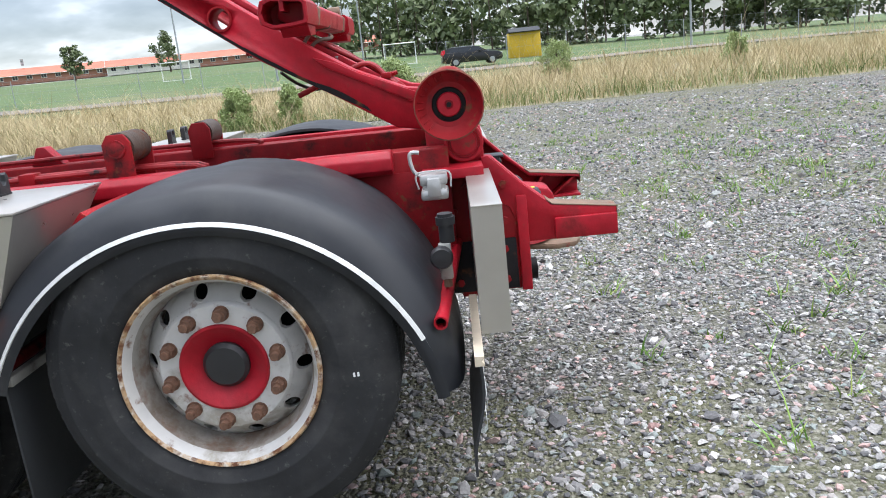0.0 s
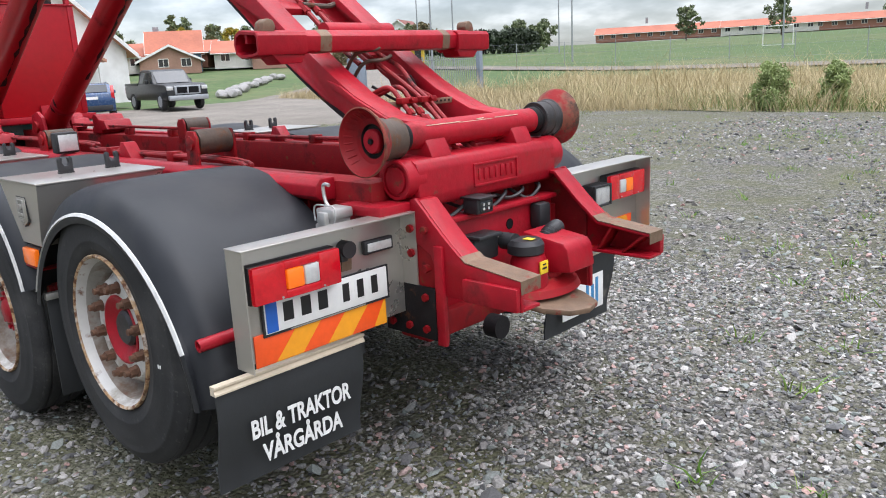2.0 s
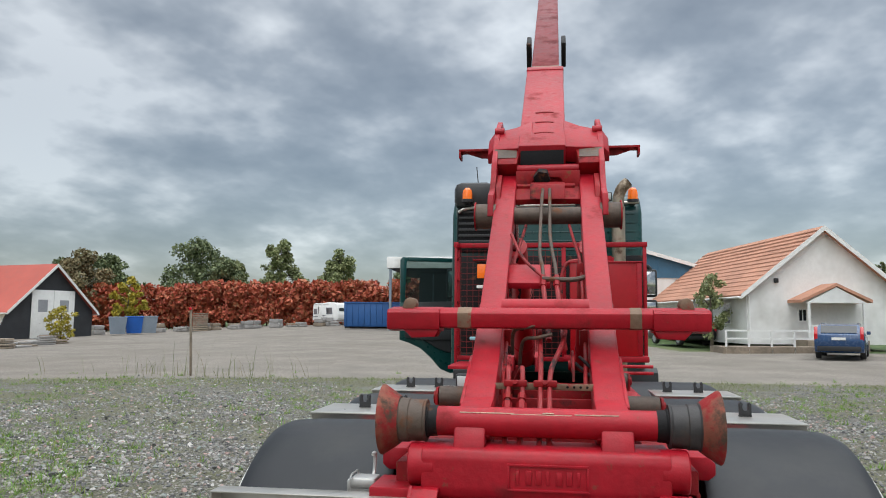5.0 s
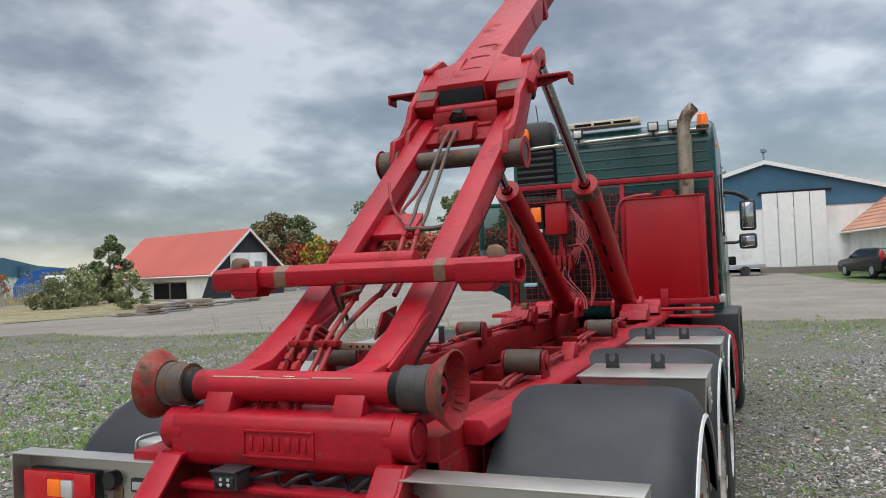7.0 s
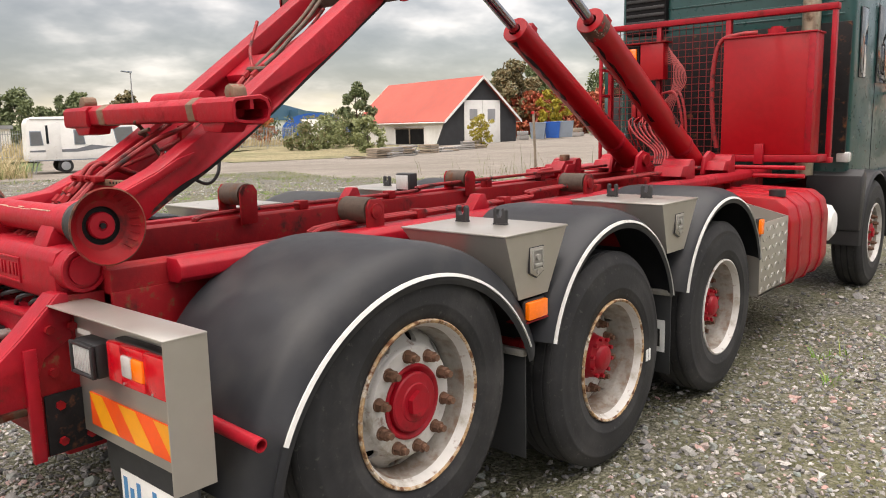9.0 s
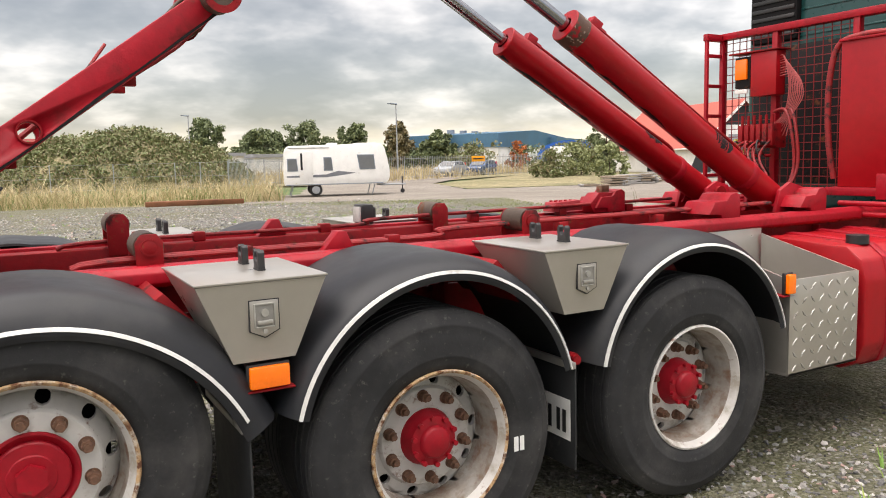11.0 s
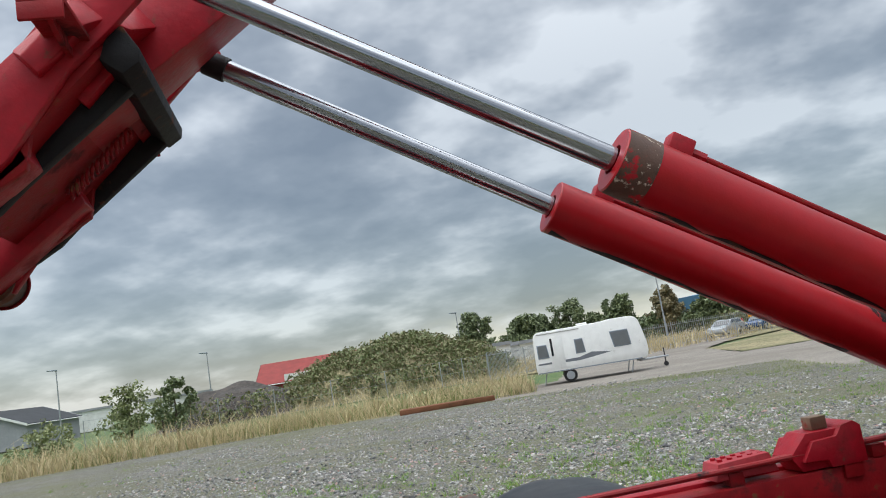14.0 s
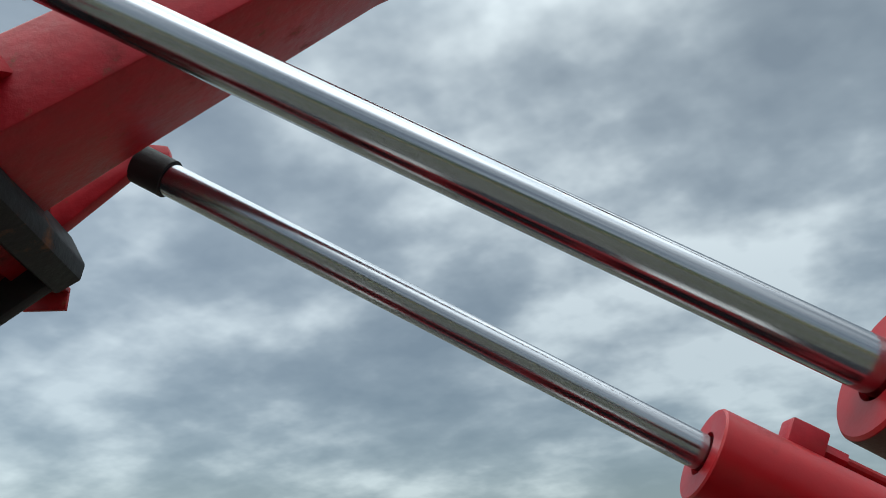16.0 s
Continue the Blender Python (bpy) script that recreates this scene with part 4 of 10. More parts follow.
# step arms and side plates
for side in (-1, 1):
    o = 0.0 if side < 0 else 0.03
    ya, yb = side * (0.375 + o), side * (0.445 + o)
    s = Solid().prism([(-0.10, 1.165), (0.09, 1.165), (0.19, 1.12), (0.245, 1.0), (0.245, 0.655), (0.10, 0.655), (-0.10, 0.72)], yb - side * 0.012, yb + side * 0.004, "y", 0.003)
    b = part("tail_side_plate", s, RED_WORN, truck)
    part("lower_plate", Solid().box(-0.06, 0.205, yb + side * 0.005, yb + side * 0.013, 0.66, 0.86, 0.002), BLACK_STEEL, b, "black painted steel plate")
    part("edge_strip", Solid().box(0.215, 0.255, yb + side * 0.002, yb + side * 0.022, 0.65, 1.02, 0.004), RED, b)
    for xx, zz in ((-0.02, 0.70), (0.07, 0.70), (0.16, 0.70), (0.16, 0.82), (-0.02, 0.98), (0.10, 0.98), (0.03, 1.07), (0.10, 1.07), (0.17, 1.07), (0.17, 0.93)):
        part("bolt", Solid().hexnut((xx, yb + side * 0.004, zz), (xx, yb + side * 0.026, zz), 0.015), RED_WORN, b)
    ya, yw = side * (0.352 + o), side * (0.455 + o)
    s = Solid().prism([(0.10, 1.175), (0.125, 1.18), (0.247, 1.06), (0.35, 0.972), (0.592, 0.943), (0.592, 0.838), (0.249, 0.838), (0.19, 0.98), (0.10, 1.03)], yw - side * 0.014, yw, "y", 0.003)
    st = part("step_arm", s, RED, truck, "red welded rear step arm")
    # top and bottom flange, ribs, outer pad
    top = [(0.10, 1.16), (0.13, 1.158), (0.245, 1.045), (0.347, 0.958), (0.592, 0.929), (0.592, 0.942), (0.352, 0.972), (0.25, 1.06), (0.138, 1.172), (0.10, 1.175)]
    part("top_flange", Solid().prism(top, ya, yw - side * 0.012, "y", 0.003), RED, st)
    part("bottom_flange", Solid().box(0.30, 0.592, min(ya, yw - side * 0.014), max(ya, yw - side * 0.014), 0.838, 0.850, 0.003), RED, st)
    for q in ([(0.345, 0.851), (0.357, 0.851), (0.42, 0.948), (0.405, 0.950)], [(0.46, 0.851), (0.472, 0.851), (0.57, 0.930), (0.555, 0.932)]):
        part("web_rib", Solid().prism(q, ya + side * 0.004, yw - side * 0.014, "y", 0.002), RED_WORN, st)
    part("step_pad", Solid().box(0.355, 0.590, min(yw, yw + side * 0.022), max(yw, yw + side * 0.022), 0.842, 0.922, 0.004), RED, st)
    s = Solid().prism([(0.33, 0.9905), (0.352, 0.973), (0.592, 0.9435), (0.5935, 0.90), (0.5945, 0.90), (0.5945, 0.9455), (0.353, 0.976), (0.331, 0.9935)], ya - side * 0.001, yw + side * 0.001, "y")
    part("worn_edge", s, BARE, st, "paint worn to bare metal")

# hook arm -----------------------------------------------------------------------------
def arm_beam(side):
    low = [(0.03, 1.335), (-0.10, 1.285), (-0.209, 1.305), (-0.409, 1.433), (-0.706, 1.610), (-1.273, 2.030), (-1.66, 2.330), (-1.91, 2.525)]
    top = [(-1.87, 2.63), (-1.62, 2.445), (-1.456, 2.325), (-0.74, 1.800), (-0.53, 1.655), (-0.36, 1.545), (-0.16, 1.455), (0.01, 1.432)]
    s = Solid().prism(low + top, side * 0.185, side * 0.30, "y", 0.008)
    return part("lower_arm_beam", s, RED, truck, "red box beam of the hook arm")


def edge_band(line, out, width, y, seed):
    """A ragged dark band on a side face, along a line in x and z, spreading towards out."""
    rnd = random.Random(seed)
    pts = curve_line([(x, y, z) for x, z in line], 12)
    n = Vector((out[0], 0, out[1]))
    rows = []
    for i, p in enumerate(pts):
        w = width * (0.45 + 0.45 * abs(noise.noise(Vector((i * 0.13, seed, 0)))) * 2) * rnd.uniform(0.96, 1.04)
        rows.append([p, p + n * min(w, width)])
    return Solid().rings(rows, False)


def bore(ob, p0, p1, r):
    """Cut a round hole through an object for good."""
    cut = new("cutter", mesh_of("cutter", Solid().cyl(p0, p1, r, n=28), DARK))
    md = ob.modifiers.new("bore", "BOOLEAN")
    md.operation, md.object, md.solver = "DIFFERENCE", cut, "EXACT"
    bpy.context.view_layer.update()
    me = bpy.data.meshes.new_from_object(ob.evaluated_get(bpy.context.evaluated_depsgraph_get()))
    ob.modifiers.clear()
    ob.data = me
    bpy.data.objects.remove(cut)


for side in (-1, 1):
    b = arm_beam(side)
    # round opening through the beam: dark bore with a red collar
    s = Solid()
    s.lathe([(0.047, 0.0), (0.047, 0.006), (0.040, 0.006), (0.040, -0.02)], (-0.83, side * 0.30, 1.775), (0, side, 0), 28)
    part("bore_collar", s, RED_WORN, b)
    bore(b, (-0.83, side * 0.1, 1.775), (-0.83, side * 0.4, 1.775), 0.040)
    s = Solid().prism([(-0.14, 1.40), (-0.46, 1.56), (-0.50, 1.60), (-0.42, 1.575), (-0.33, 1.525), (-0.12, 1.435)], side * 0.298, side * 0.312, "y", 0.003)
    part("gusset", s, RED, b)
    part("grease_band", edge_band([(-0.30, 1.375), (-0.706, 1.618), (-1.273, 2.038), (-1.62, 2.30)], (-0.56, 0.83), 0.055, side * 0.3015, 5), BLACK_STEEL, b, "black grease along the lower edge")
    # knee boss
    s = Solid().cyl((-1.578, side * 0.29, 2.338), (-1.578, side * 0.405, 2.338), 0.072, n=32)
    k = part("knee_boss", s, ROLLER, truck, "dark greased knee pin boss")
    s = Solid().lathe([(0.080, 0.026), (0.082, 0.028), (0.082, 0.035), (0.052, 0.035), (0.050, 0.022)], (-1.578, side * 0.375, 2.338), (0, side, 0), 32)
    part("boss_ring", s, RED_WORN, k)
    s = Solid().cyl((-1.578, side * 0.36, 2.338), (-1.578, side * 0.400, 2.338), 0.050, n=24)
    part("pin_end", s, DARK, k)

part("knee_pin", Solid().cyl((-1.578, -0.30, 2.338), (-1.578, 0.30, 2.338), 0.048, n=28), ROLLER, truck, "greasy knee pin")

# lower cross bar with guide ends
ax, az = -0.50, 1.745
s = Solid().prism([(ax + 0.045, az - 0.03), (ax + 0.055, az + 0.03), (ax + 0.02, az + 0.055), (ax - 0.05, az + 0.05), (ax - 0.06, az - 0.01), (ax - 0.02, az - 0.035)], -0.56, 0.56, "y", 0.008)
bar = part("cross_bar", s, RED, truck, "red cross bar with worn edges")
for side in (-1, 1):
    tube_end = [(ax + 0.058, az - 0.038), (ax + 0.064, az - 0.025), (ax + 0.064, az + 0.032), (ax + 0.052, az + 0.046), (ax - 0.06, az + 0.058), (ax - 0.09, az + 0.045), (ax - 0.103, az + 0.01), (ax - 0.095, az - 0.03), (ax - 0.06, az - 0.048), (ax + 0.02, az - 0.044)]
    mx, mz = sum(p[0] for p in tube_end) / 10, sum(p[1] for p in tube_end) / 10
    s = Solid().rings([[(mx + (x - mx) * kx, side * y, mz + (z - mz) * kz) for x, z in tube_end] for y, kx, kz in ((0.44, 1, 1), (0.660, 1, 1), (0.665, 0.96, 0.94), (0.665, 0.84, 0.74), (0.52, 0.84, 0.74))])
    s.box(mx - 0.012, mx + 0.002, side * 0.50, side * 0.661, mz + 0.006, mz + 0.045)
    b = part("guide_end", s, RED, bar)
    s = Solid().prism([(side * 0.555, az + 0.04), (side * 0.545, az + 0.07), (side * 0.555, az + 0.092), (side * 0.58, az + 0.098), (side * 0.60, az + 0.085), (side * 0.61, az + 0.045)], ax - 0.045, ax + 0.015, "x", 0.006)
    part("guide_ear", s, BARE, bar, "ear worn to brown steel")
    s = Solid().prism([(side * 0.44, az - 0.035), (side * 0.46, az - 0.07), (side * 0.56, az - 0.075), (side * 0.60, az - 0.035)], ax - 0.05, ax + 0.05, "x", 0.004)
    part("guide_lip", s, RED, bar)
    skin = [(ax + 0.045, az - 0.03), (ax + 0.055, az + 0.03), (ax + 0.02, az + 0.055), (ax - 0.05, az + 0.05), (ax - 0.06, az - 0.01), (ax - 0.02, az - 0.035)]
    y0, y1 = (0.304, 0.366) if side < 0 else (0.345, 0.396)
    s = Solid().prism([(ax + (x - ax) * 1.035, az + 0.008 + (z - az - 0.008) * 1.04) for x, z in skin], side * y0, side * y1, "y", 0.006)
    part("bare_patch", s, BARE, bar, "bare scraped steel")
part("brace_tube", Solid().cyl((-0.645, -0.19, 1.80), (-0.645, 0.19, 1.80), 0.042, n=24), RED, truck)
strip = part("hose_bracket", Solid().box(-0.268, -0.262, -0.19, 0.19, 1.478, 1.503, 0.002), BARE, truck, "thin brown perforated strip")
for y in (0.09, 0.115, 0.14, 0.165):
    part("strip_hole", Solid().cyl((-0.263, y, 1.491), (-0.2605, y, 1.491), 0.005, n=10), DARK, strip)
part("hose_bracket", Solid().box(-0.275, -0.245, -0.160, -0.145, 1.40, 1.48, 0.003), RED_WORN, truck)
part("gusset_plate", Solid().prism([(-0.40, 1.50), (-0.56, 1.55), (-0.60, 1.62), (-0.47, 1.60)], 0.11, 0.122, "y", 0.003), RED_WORN, truck)
s = Solid().prism([(-0.99, 1.93), (-1.13, 2.03), (-1.13, 2.00), (-1.0, 1.90)], -0.19, 0.02, "y", 0.003)
part("hose_bracket", s, RED, truck)

# hoses between the beams
for y, rest in ((-0.136, [(-0.285, -0.138, 1.545), (-0.33, -0.142, 1.558), (-0.40, -0.150, 1.535), (-0.60, -0.165, 1.46)]), (-0.082, [(-0.285, -0.084, 1.545), (-0.33, -0.088, 1.558), (-0.40, -0.10, 1.535), (-0.60, -0.14, 1.46)]),
                (-0.013, [(-0.36, -0.014, 1.575), (-0.52, -0.02, 1.67), (-0.70, -0.03, 1.78)]), (0.022, [(-0.34, 0.03, 1.56), (-0.46, 0.068, 1.64), (-0.60, 0.085, 1.70), (-0.70, 0.08, 1.77)])):
    pts = [(0.02, y, 1.30), (-0.08, y, 1.365), (-0.16, y, 1.425), (-0.24, y, 1.495)] + rest
    part("hose", Solid().tube(curve_line(pts, 6), 0.0105, 10), HOSE, truck, "red-painted hydraulic pipe")
    if y < -0.05:
        part("hose_fitting", Solid().hexnut((-0.145, y, 1.412), (-0.17, y, 1.436), 0.019).hexnut((-0.185, y, 1.447), (-0.205, y, 1.466), 0.016), RED_WORN, truck)
for y in (-0.109, 0.005):
    c = part("pipe_clamp", Solid().box(-0.262, -0.222, y - 0.045, y + 0.045, 1.492, 1.516, 0.004), RED_WORN, truck)
    part("clamp_bolt", Solid().hexnut((-0.225, y, 1.505), (-0.205, y, 1.512), 0.009), RED_WORN, c)
pts = [(-0.60, -0.14, 1.60), (-0.52, -0.13, 1.70), (-0.46, -0.06, 1.72), (-0.48, 0.0, 1.74)]
part("hose", Solid().tube(curve_line(pts, 6), 0.008, 8), ROLLER, truck, "brown bent hydraulic pipe")
pts = [(-0.60, -0.11, 1.56), (-0.52, -0.09, 1.66), (-0.46, -0.03, 1.675), (-0.47, 0.03, 1.69)]
part("hose", Solid().tube(curve_line(pts, 6), 0.008, 8), ROLLER, truck, "brown bent hydraulic pipe")
for y in (-0.045, 0.02):
    pts = [(-0.66, y + 0.06, 1.66), (-0.80, y + 0.05, 1.76), (-0.98, y + 0.03, 1.92)]
    part("hose", Solid().tube(curve_line(pts, 6), 0.012, 8), HOSE, truck)
    pts = [(-0.98, y + 0.03, 1.92), (-1.10, y + 0.025, 2.01), (-1.20, y + 0.01, 2.09), (-1.34, y * 0.8, 2.21), (-1.50, y * 0.7, 2.385), (-1.64, y * 0.6, 2.50)]
    part("hose", Solid().tube(curve_line(pts, 6), 0.0095, 10), ROLLER, truck, "dark hydraulic hose")
    part("hose_fitting", Solid().hexnut((-0.97, y + 0.03, 1.91), (-1.03, y + 0.03, 1.96), 0.018), RED_WORN, truck)
part("cross_pipe", Solid().tube(curve_line([(-1.0, -0.02, 1.95), (-1.0, 0.12, 1.945), (-1.02, 0.19, 1.96)]), 0.012, 8), ROLLER, truck)
part("cross_pipe", Solid().tube(curve_line([(-1.0, 0.02, 1.93), (-1.08, -0.11, 2.05), (-1.18, -0.18, 2.19)]), 0.008, 8), HOSE, truck)
pts = [(-0.72, 0.13, 1.56), (-0.66, 0.2, 1.50), (-0.58, 0.24, 1.47), (-0.5, 0.22, 1.52), (-0.47, 0.14, 1.60)]
part("hose", Solid().tube(curve_line(pts, 6), 0.007, 8), PLASTIC, truck, "thin black hose loop")
for side in (-1, 1):
    pts = [(-0.30, side * 0.16, 1.48), (-0.45, side * 0.165, 1.54), (-0.75, side * 0.175, 1.66), (-1.1, side * 0.175, 1.92), (-1.32, side * 0.17, 2.07), (-1.45, side * 0.15, 2.16), (-1.55, side * 0.12, 2.28)]
    part("hose", Solid().tube(curve_line(pts, 6), 0.0085, 10), HOSE, truck, "hydraulic pipe under the beam")
    for x, z in ((-0.75, 1.665), (-1.22, 2.0)):
        part("pipe_clamp", Solid().box(x - 0.03, x + 0.03, side * 0.15, side * 0.19, z - 0.03, z + 0.04, 0.004), RED_WORN, truck)

# upper unit: two cheek plates, a bridge with ears, the jib housing and jib
cheek = [(-1.50, 2.33), (-1.53, 2.455), (-1.648, 2.505), (-1.732, 2.596), (-1.781, 2.692), (-1.915, 2.811), (-1.982, 2.89), (-2.08, 2.968), (-2.28, 3.07), (-2.36, 3.06), (-2.38, 2.99), (-2.28, 2.985), (-2.15, 2.85), (-2.03, 2.74), (-1.87, 2.52), (-1.72, 2.392), (-1.64, 2.29)]
for side in (-1, 1):
    s = Solid().prism(cheek, side * 0.302, side * 0.335, "y", 0.005)
    b = part("cheek_plate", s, RED, truck, "red cheek plate of the upper arm")
    s = Solid().cyl((-1.66, side * 0.336, 2.415), (-1.66, side * 0.346, 2.415), 0.03, n=18)
    part("pin_end", s, RED_WORN, b)
# tray under the upper unit: frame rails, black end lip, spring inside
for y0, y1 in ((-0.334, -0.30), (0.16, 0.20)):
    s = Solid().prism([(-1.64, 2.335), (-1.79, 2.425), (-1.86, 2.49), (-2.16, 2.735), (-2.145, 2.83), (-2.03, 2.74), (-1.87, 2.54), (-1.70, 2.42)], y0, y1, "y", 0.004)
    part("tray_rail", s, BLACK_STEEL, truck, "blackened rail of the spring tray")
s = Solid().prism([(-2.155, 2.725), (-2.20, 2.755), (-2.205, 2.79), (-2.165, 2.86), (-2.13, 2.86), (-2.10, 2.77)], -0.345, 0.31, "y", 0.005)
part("tray_lip", s, BLACK_STEEL, truck, "blackened end lip of the spring tray")
s = Solid().prism([(-1.70, 2.42), (-1.87, 2.55), (-2.12, 2.80), (-2.10, 2.83), (-1.85, 2.58), (-1.68, 2.45)], -0.30, 0.30, "y", 0.003)
part("tray_floor", s, RED_WORN, truck)
for q in (0.2, 0.55, 0.9):
    x, z = -1.72 - 0.40 * q, 2.44 + 0.33 * q
    s = Solid().prism([(x, z), (x - 0.05, z + 0.045), (x - 0.03, z + 0.08), (x + 0.02, z + 0.04)], -0.30, 0.16, "y", 0.003)
    part("tray_rib", s, RED_WORN, truck)
s = Solid().prism([(-2.02, 2.70), (-2.15, 2.84), (-2.17, 2.82), (-2.04, 2.68)], 0.20, 0.24, "y", 0.003)
part("tray_rib", s, RED, truck)
# shoulders: sloping box plates between cheek and housing, with flat down-turned ears
for side in (-1, 1):
    def shoulder_ring(y, a, b, c, d):
        return [(a[0], side * y, a[1]), (b[0], side * y, b[1]), (c[0], side * y, c[1]), (d[0], side * y, d[1])]

    s = Solid().rings([shoulder_ring(0.10, (-1.86, 2.80), (-2.16, 3.04), (-2.23, 2.95), (-1.93, 2.72)),
                       shoulder_ring(0.20, (-1.88, 2.80), (-2.10, 2.985), (-2.17, 2.90), (-1.94, 2.71)),
                       shoulder_ring(0.335, (-1.90, 2.80), (-2.06, 2.945), (-2.13, 2.87), (-1.96, 2.72)),
                       shoulder_ring(0.372, (-1.93, 2.77), (-2.05, 2.89), (-2.09, 2.84), (-1.97, 2.72))])
    bmesh.ops.bevel(s.bm, geom=list(s.bm.edges), offset=0.006, segments=2, affect="EDGES", profile=0.5)
    bridge = part("bridge", s, RED, truck, "red sloping shoulder between cheek plate and jib housing")
    s = Solid().box(-2.09, -1.99, side * 0.33, side * 0.560, 2.812, 2.826, 0.002)
    s.box(-2.09, -1.99, side * 0.548, side * 0.560, 2.768, 2.812, 0.002)
    s.prism([(side * 0.33, 2.812), (side * 0.53, 2.812), (side * 0.42, 2.775), (side * 0.33, 2.77)], -2.046, -2.034, "x")
    part("ear", s, RED_WORN, bridge, "flat red ear with a worn down-turned lip")
    s = Solid().cyl((-2.05, side * 0.275, 2.945), (-2.05, side * 0.335, 2.945), 0.024, n=20)
    part("bridge_boss", s, RED, bridge)
    # front box of the cheek, rubbed bare at its head
    s = Solid().rings([[(x0, side * 0.328, z0), (x0, side * y_in, z0), (x1, side * y_in, z1), (x1, side * 0.328, z1)] for x0, z0, x1, z1, y_in in (
        (-1.80, 2.685, -1.91, 2.60, 0.185), (-1.83, 2.725, -1.92, 2.65, 0.18), (-1.905, 2.80, -1.97, 2.73, 0.165))])
    bmesh.ops.bevel(s.bm, geom=list(s.bm.edges), offset=0.005, segments=2, affect="EDGES", profile=0.5)
    part("cheek_box", s, RED_WORN, truck, "worn red front box of the upper arm")
    s = Solid().box(-0.055, 0.055, -0.068, 0.068, -0.002, 0.002, 0.0, Matrix.Translation((-1.870, side * 0.256, 2.7665)) @ pose(0, 0, 0, 0, 45, 0))
    part("rubbed_patch", s, ROLLER, bridge, "paint rubbed to bare steel")

JIB = Vector((-0.834, 0, 0.552)).normalized()
UPN = Vector((0.552, 0, 0.834))
JIB_ROOT = Vector((-2.0, -0.035, 2.91))


def jib_box(u0, u1, w0, w1, d0, d1):
    """A box along the jib: from u0 to u1, half widths w, from d0 to d1 across its upper face."""
    rings = []
    for u, w in ((u0, w0), (u1, w1)):
        rings.append([JIB_ROOT + JIB * u + UPN * d + Vector((0, y, 0)) for d, y in ((d0, -w), (d0, w), (d1, w), (d1, -w))])
    s = Solid().rings(rings)
    bmesh.ops.bevel(s.bm, geom=list(s.bm.edges), offset=0.008, segments=2, affect="EDGES", profile=0.5)
    return s


s = Solid()
s.rings([[(xb, -0.177, zb), (xb, 0.107, zb - k), (xt, 0.107, zt), (xt, -0.177, zt)] for xb, zb, xt, zt, k in (
    (-1.93, 2.625, -1.84, 2.805, 0.0), (-2.36, 2.975, -2.30, 3.108, 0.05), (-2.83, 3.345, -2.75, 3.405, 0.08), (-3.24, 3.58, -3.30, 3.768, 0.06))])
bmesh.ops.bevel(s.bm, geom=list(s.bm.edges), offset=0.007, segments=2, affect="EDGES", profile=0.5)
housing = part("jib_housing", s, RED, truck, "red telescopic jib housing")
part("jib", jib_box(1.50, 5.2, 0.112, 0.108, -0.19, -0.02), mat("dark_red_jib_paint", (0.17, 0.0035, 0.009), 0.5, scale=14, var=0.2, bump=0.15, stain=(0.10, 0.012, 0.012), stain_scale=4, stain_at=0.62, stain_soft=0.1, gloss=0.3), truck, "dark red inner jib")
part("jib_collar", jib_box(1.50, 1.58, 0.146, 0.146, -0.20, 0.006), RED, housing)
part("bare_slide", jib_box(1.581, 1.70, 0.1135, 0.113, -0.192, -0.0185), BARE, housing, "bare worn end of the inner jib")
for y in (-0.155, 0.155):
    s = jib_box(2.34, 2.62, 0.02, 0.02, -0.21, 0.01)
    bmesh.ops.translate(s.bm, verts=s.bm.verts, vec=(0, y, 0))
    part("jib_lug", s, BLACK_STEEL, housing)
for u in (0.02, 0.22, 0.42):
    q = JIB_ROOT + Vector((0, 0.01, 0)) + JIB * u
    s = Solid()
    for k in range(9):
        a = radians(20 + 17.5 * k)
        s.cyl(q + Vector((0, 0.055 * math.cos(a), 0)) + JIB * 0.018 * math.sin(a), q + Vector((0, 0.055 * math.cos(a), 0)) + JIB * 0.018 * math.sin(a) + UPN * 0.004, 0.010, n=8)
    part("weld_mark", s, RED_WORN, housing)
# dark block on the closed end stands in for the shade inside the mouth
s = Solid().prism([(-0.13, 2.655), (0.13, 2.655), (0.13, 2.775), (-0.13, 2.775)], -1.90, -1.862, "x", 0.002)
bmesh.ops.translate(s.bm, verts=s.bm.verts, vec=(0.016, -0.035, 0))
part("jib_mouth", s, DARK, housing, "dark block standing in for the housing's shaded open end")
part("jib_ram", Solid().cyl((-1.80, -0.035, 2.60), (-2.05, -0.035, 2.77), 0.032, n=20).hexnut((-1.775, -0.035, 2.585), (-1.82, -0.035, 2.615), 0.05), BLACK_STEEL, housing)
part("ram_pin", Solid().cyl((-1.86, -0.185, 2.66), (-1.86, 0.185, 2.66), 0.030, n=20), RED, truck)
part("notch_plate", Solid().prism([(-0.19, 2.53), (-0.19, 2.64), (0.19, 2.64), (0.19, 2.53), (0.12, 2.53), (0.07, 2.60), (-0.07, 2.60), (-0.12, 2.53)], -1.83, -1.80, "x", 0.003), RED_WORN, truck)
for y in (-0.285, 0.285):
    s = Solid().prism([(-1.60, 2.40), (-1.66, 2.52), (-1.80, 2.62), (-1.92, 2.62), (-1.90, 2.50), (-1.74, 2.40)], y - 0.015, y + 0.015, "y", 0.004)
    part("inner_cheek", s, RED_WORN, truck)
s = Solid().prism([(-1.62, 2.44), (-1.66, 2.53), (-1.74, 2.56), (-1.72, 2.47)], -0.10, 0.10, "y", 0.006)
part("valve_block", s, RED_WORN, truck)
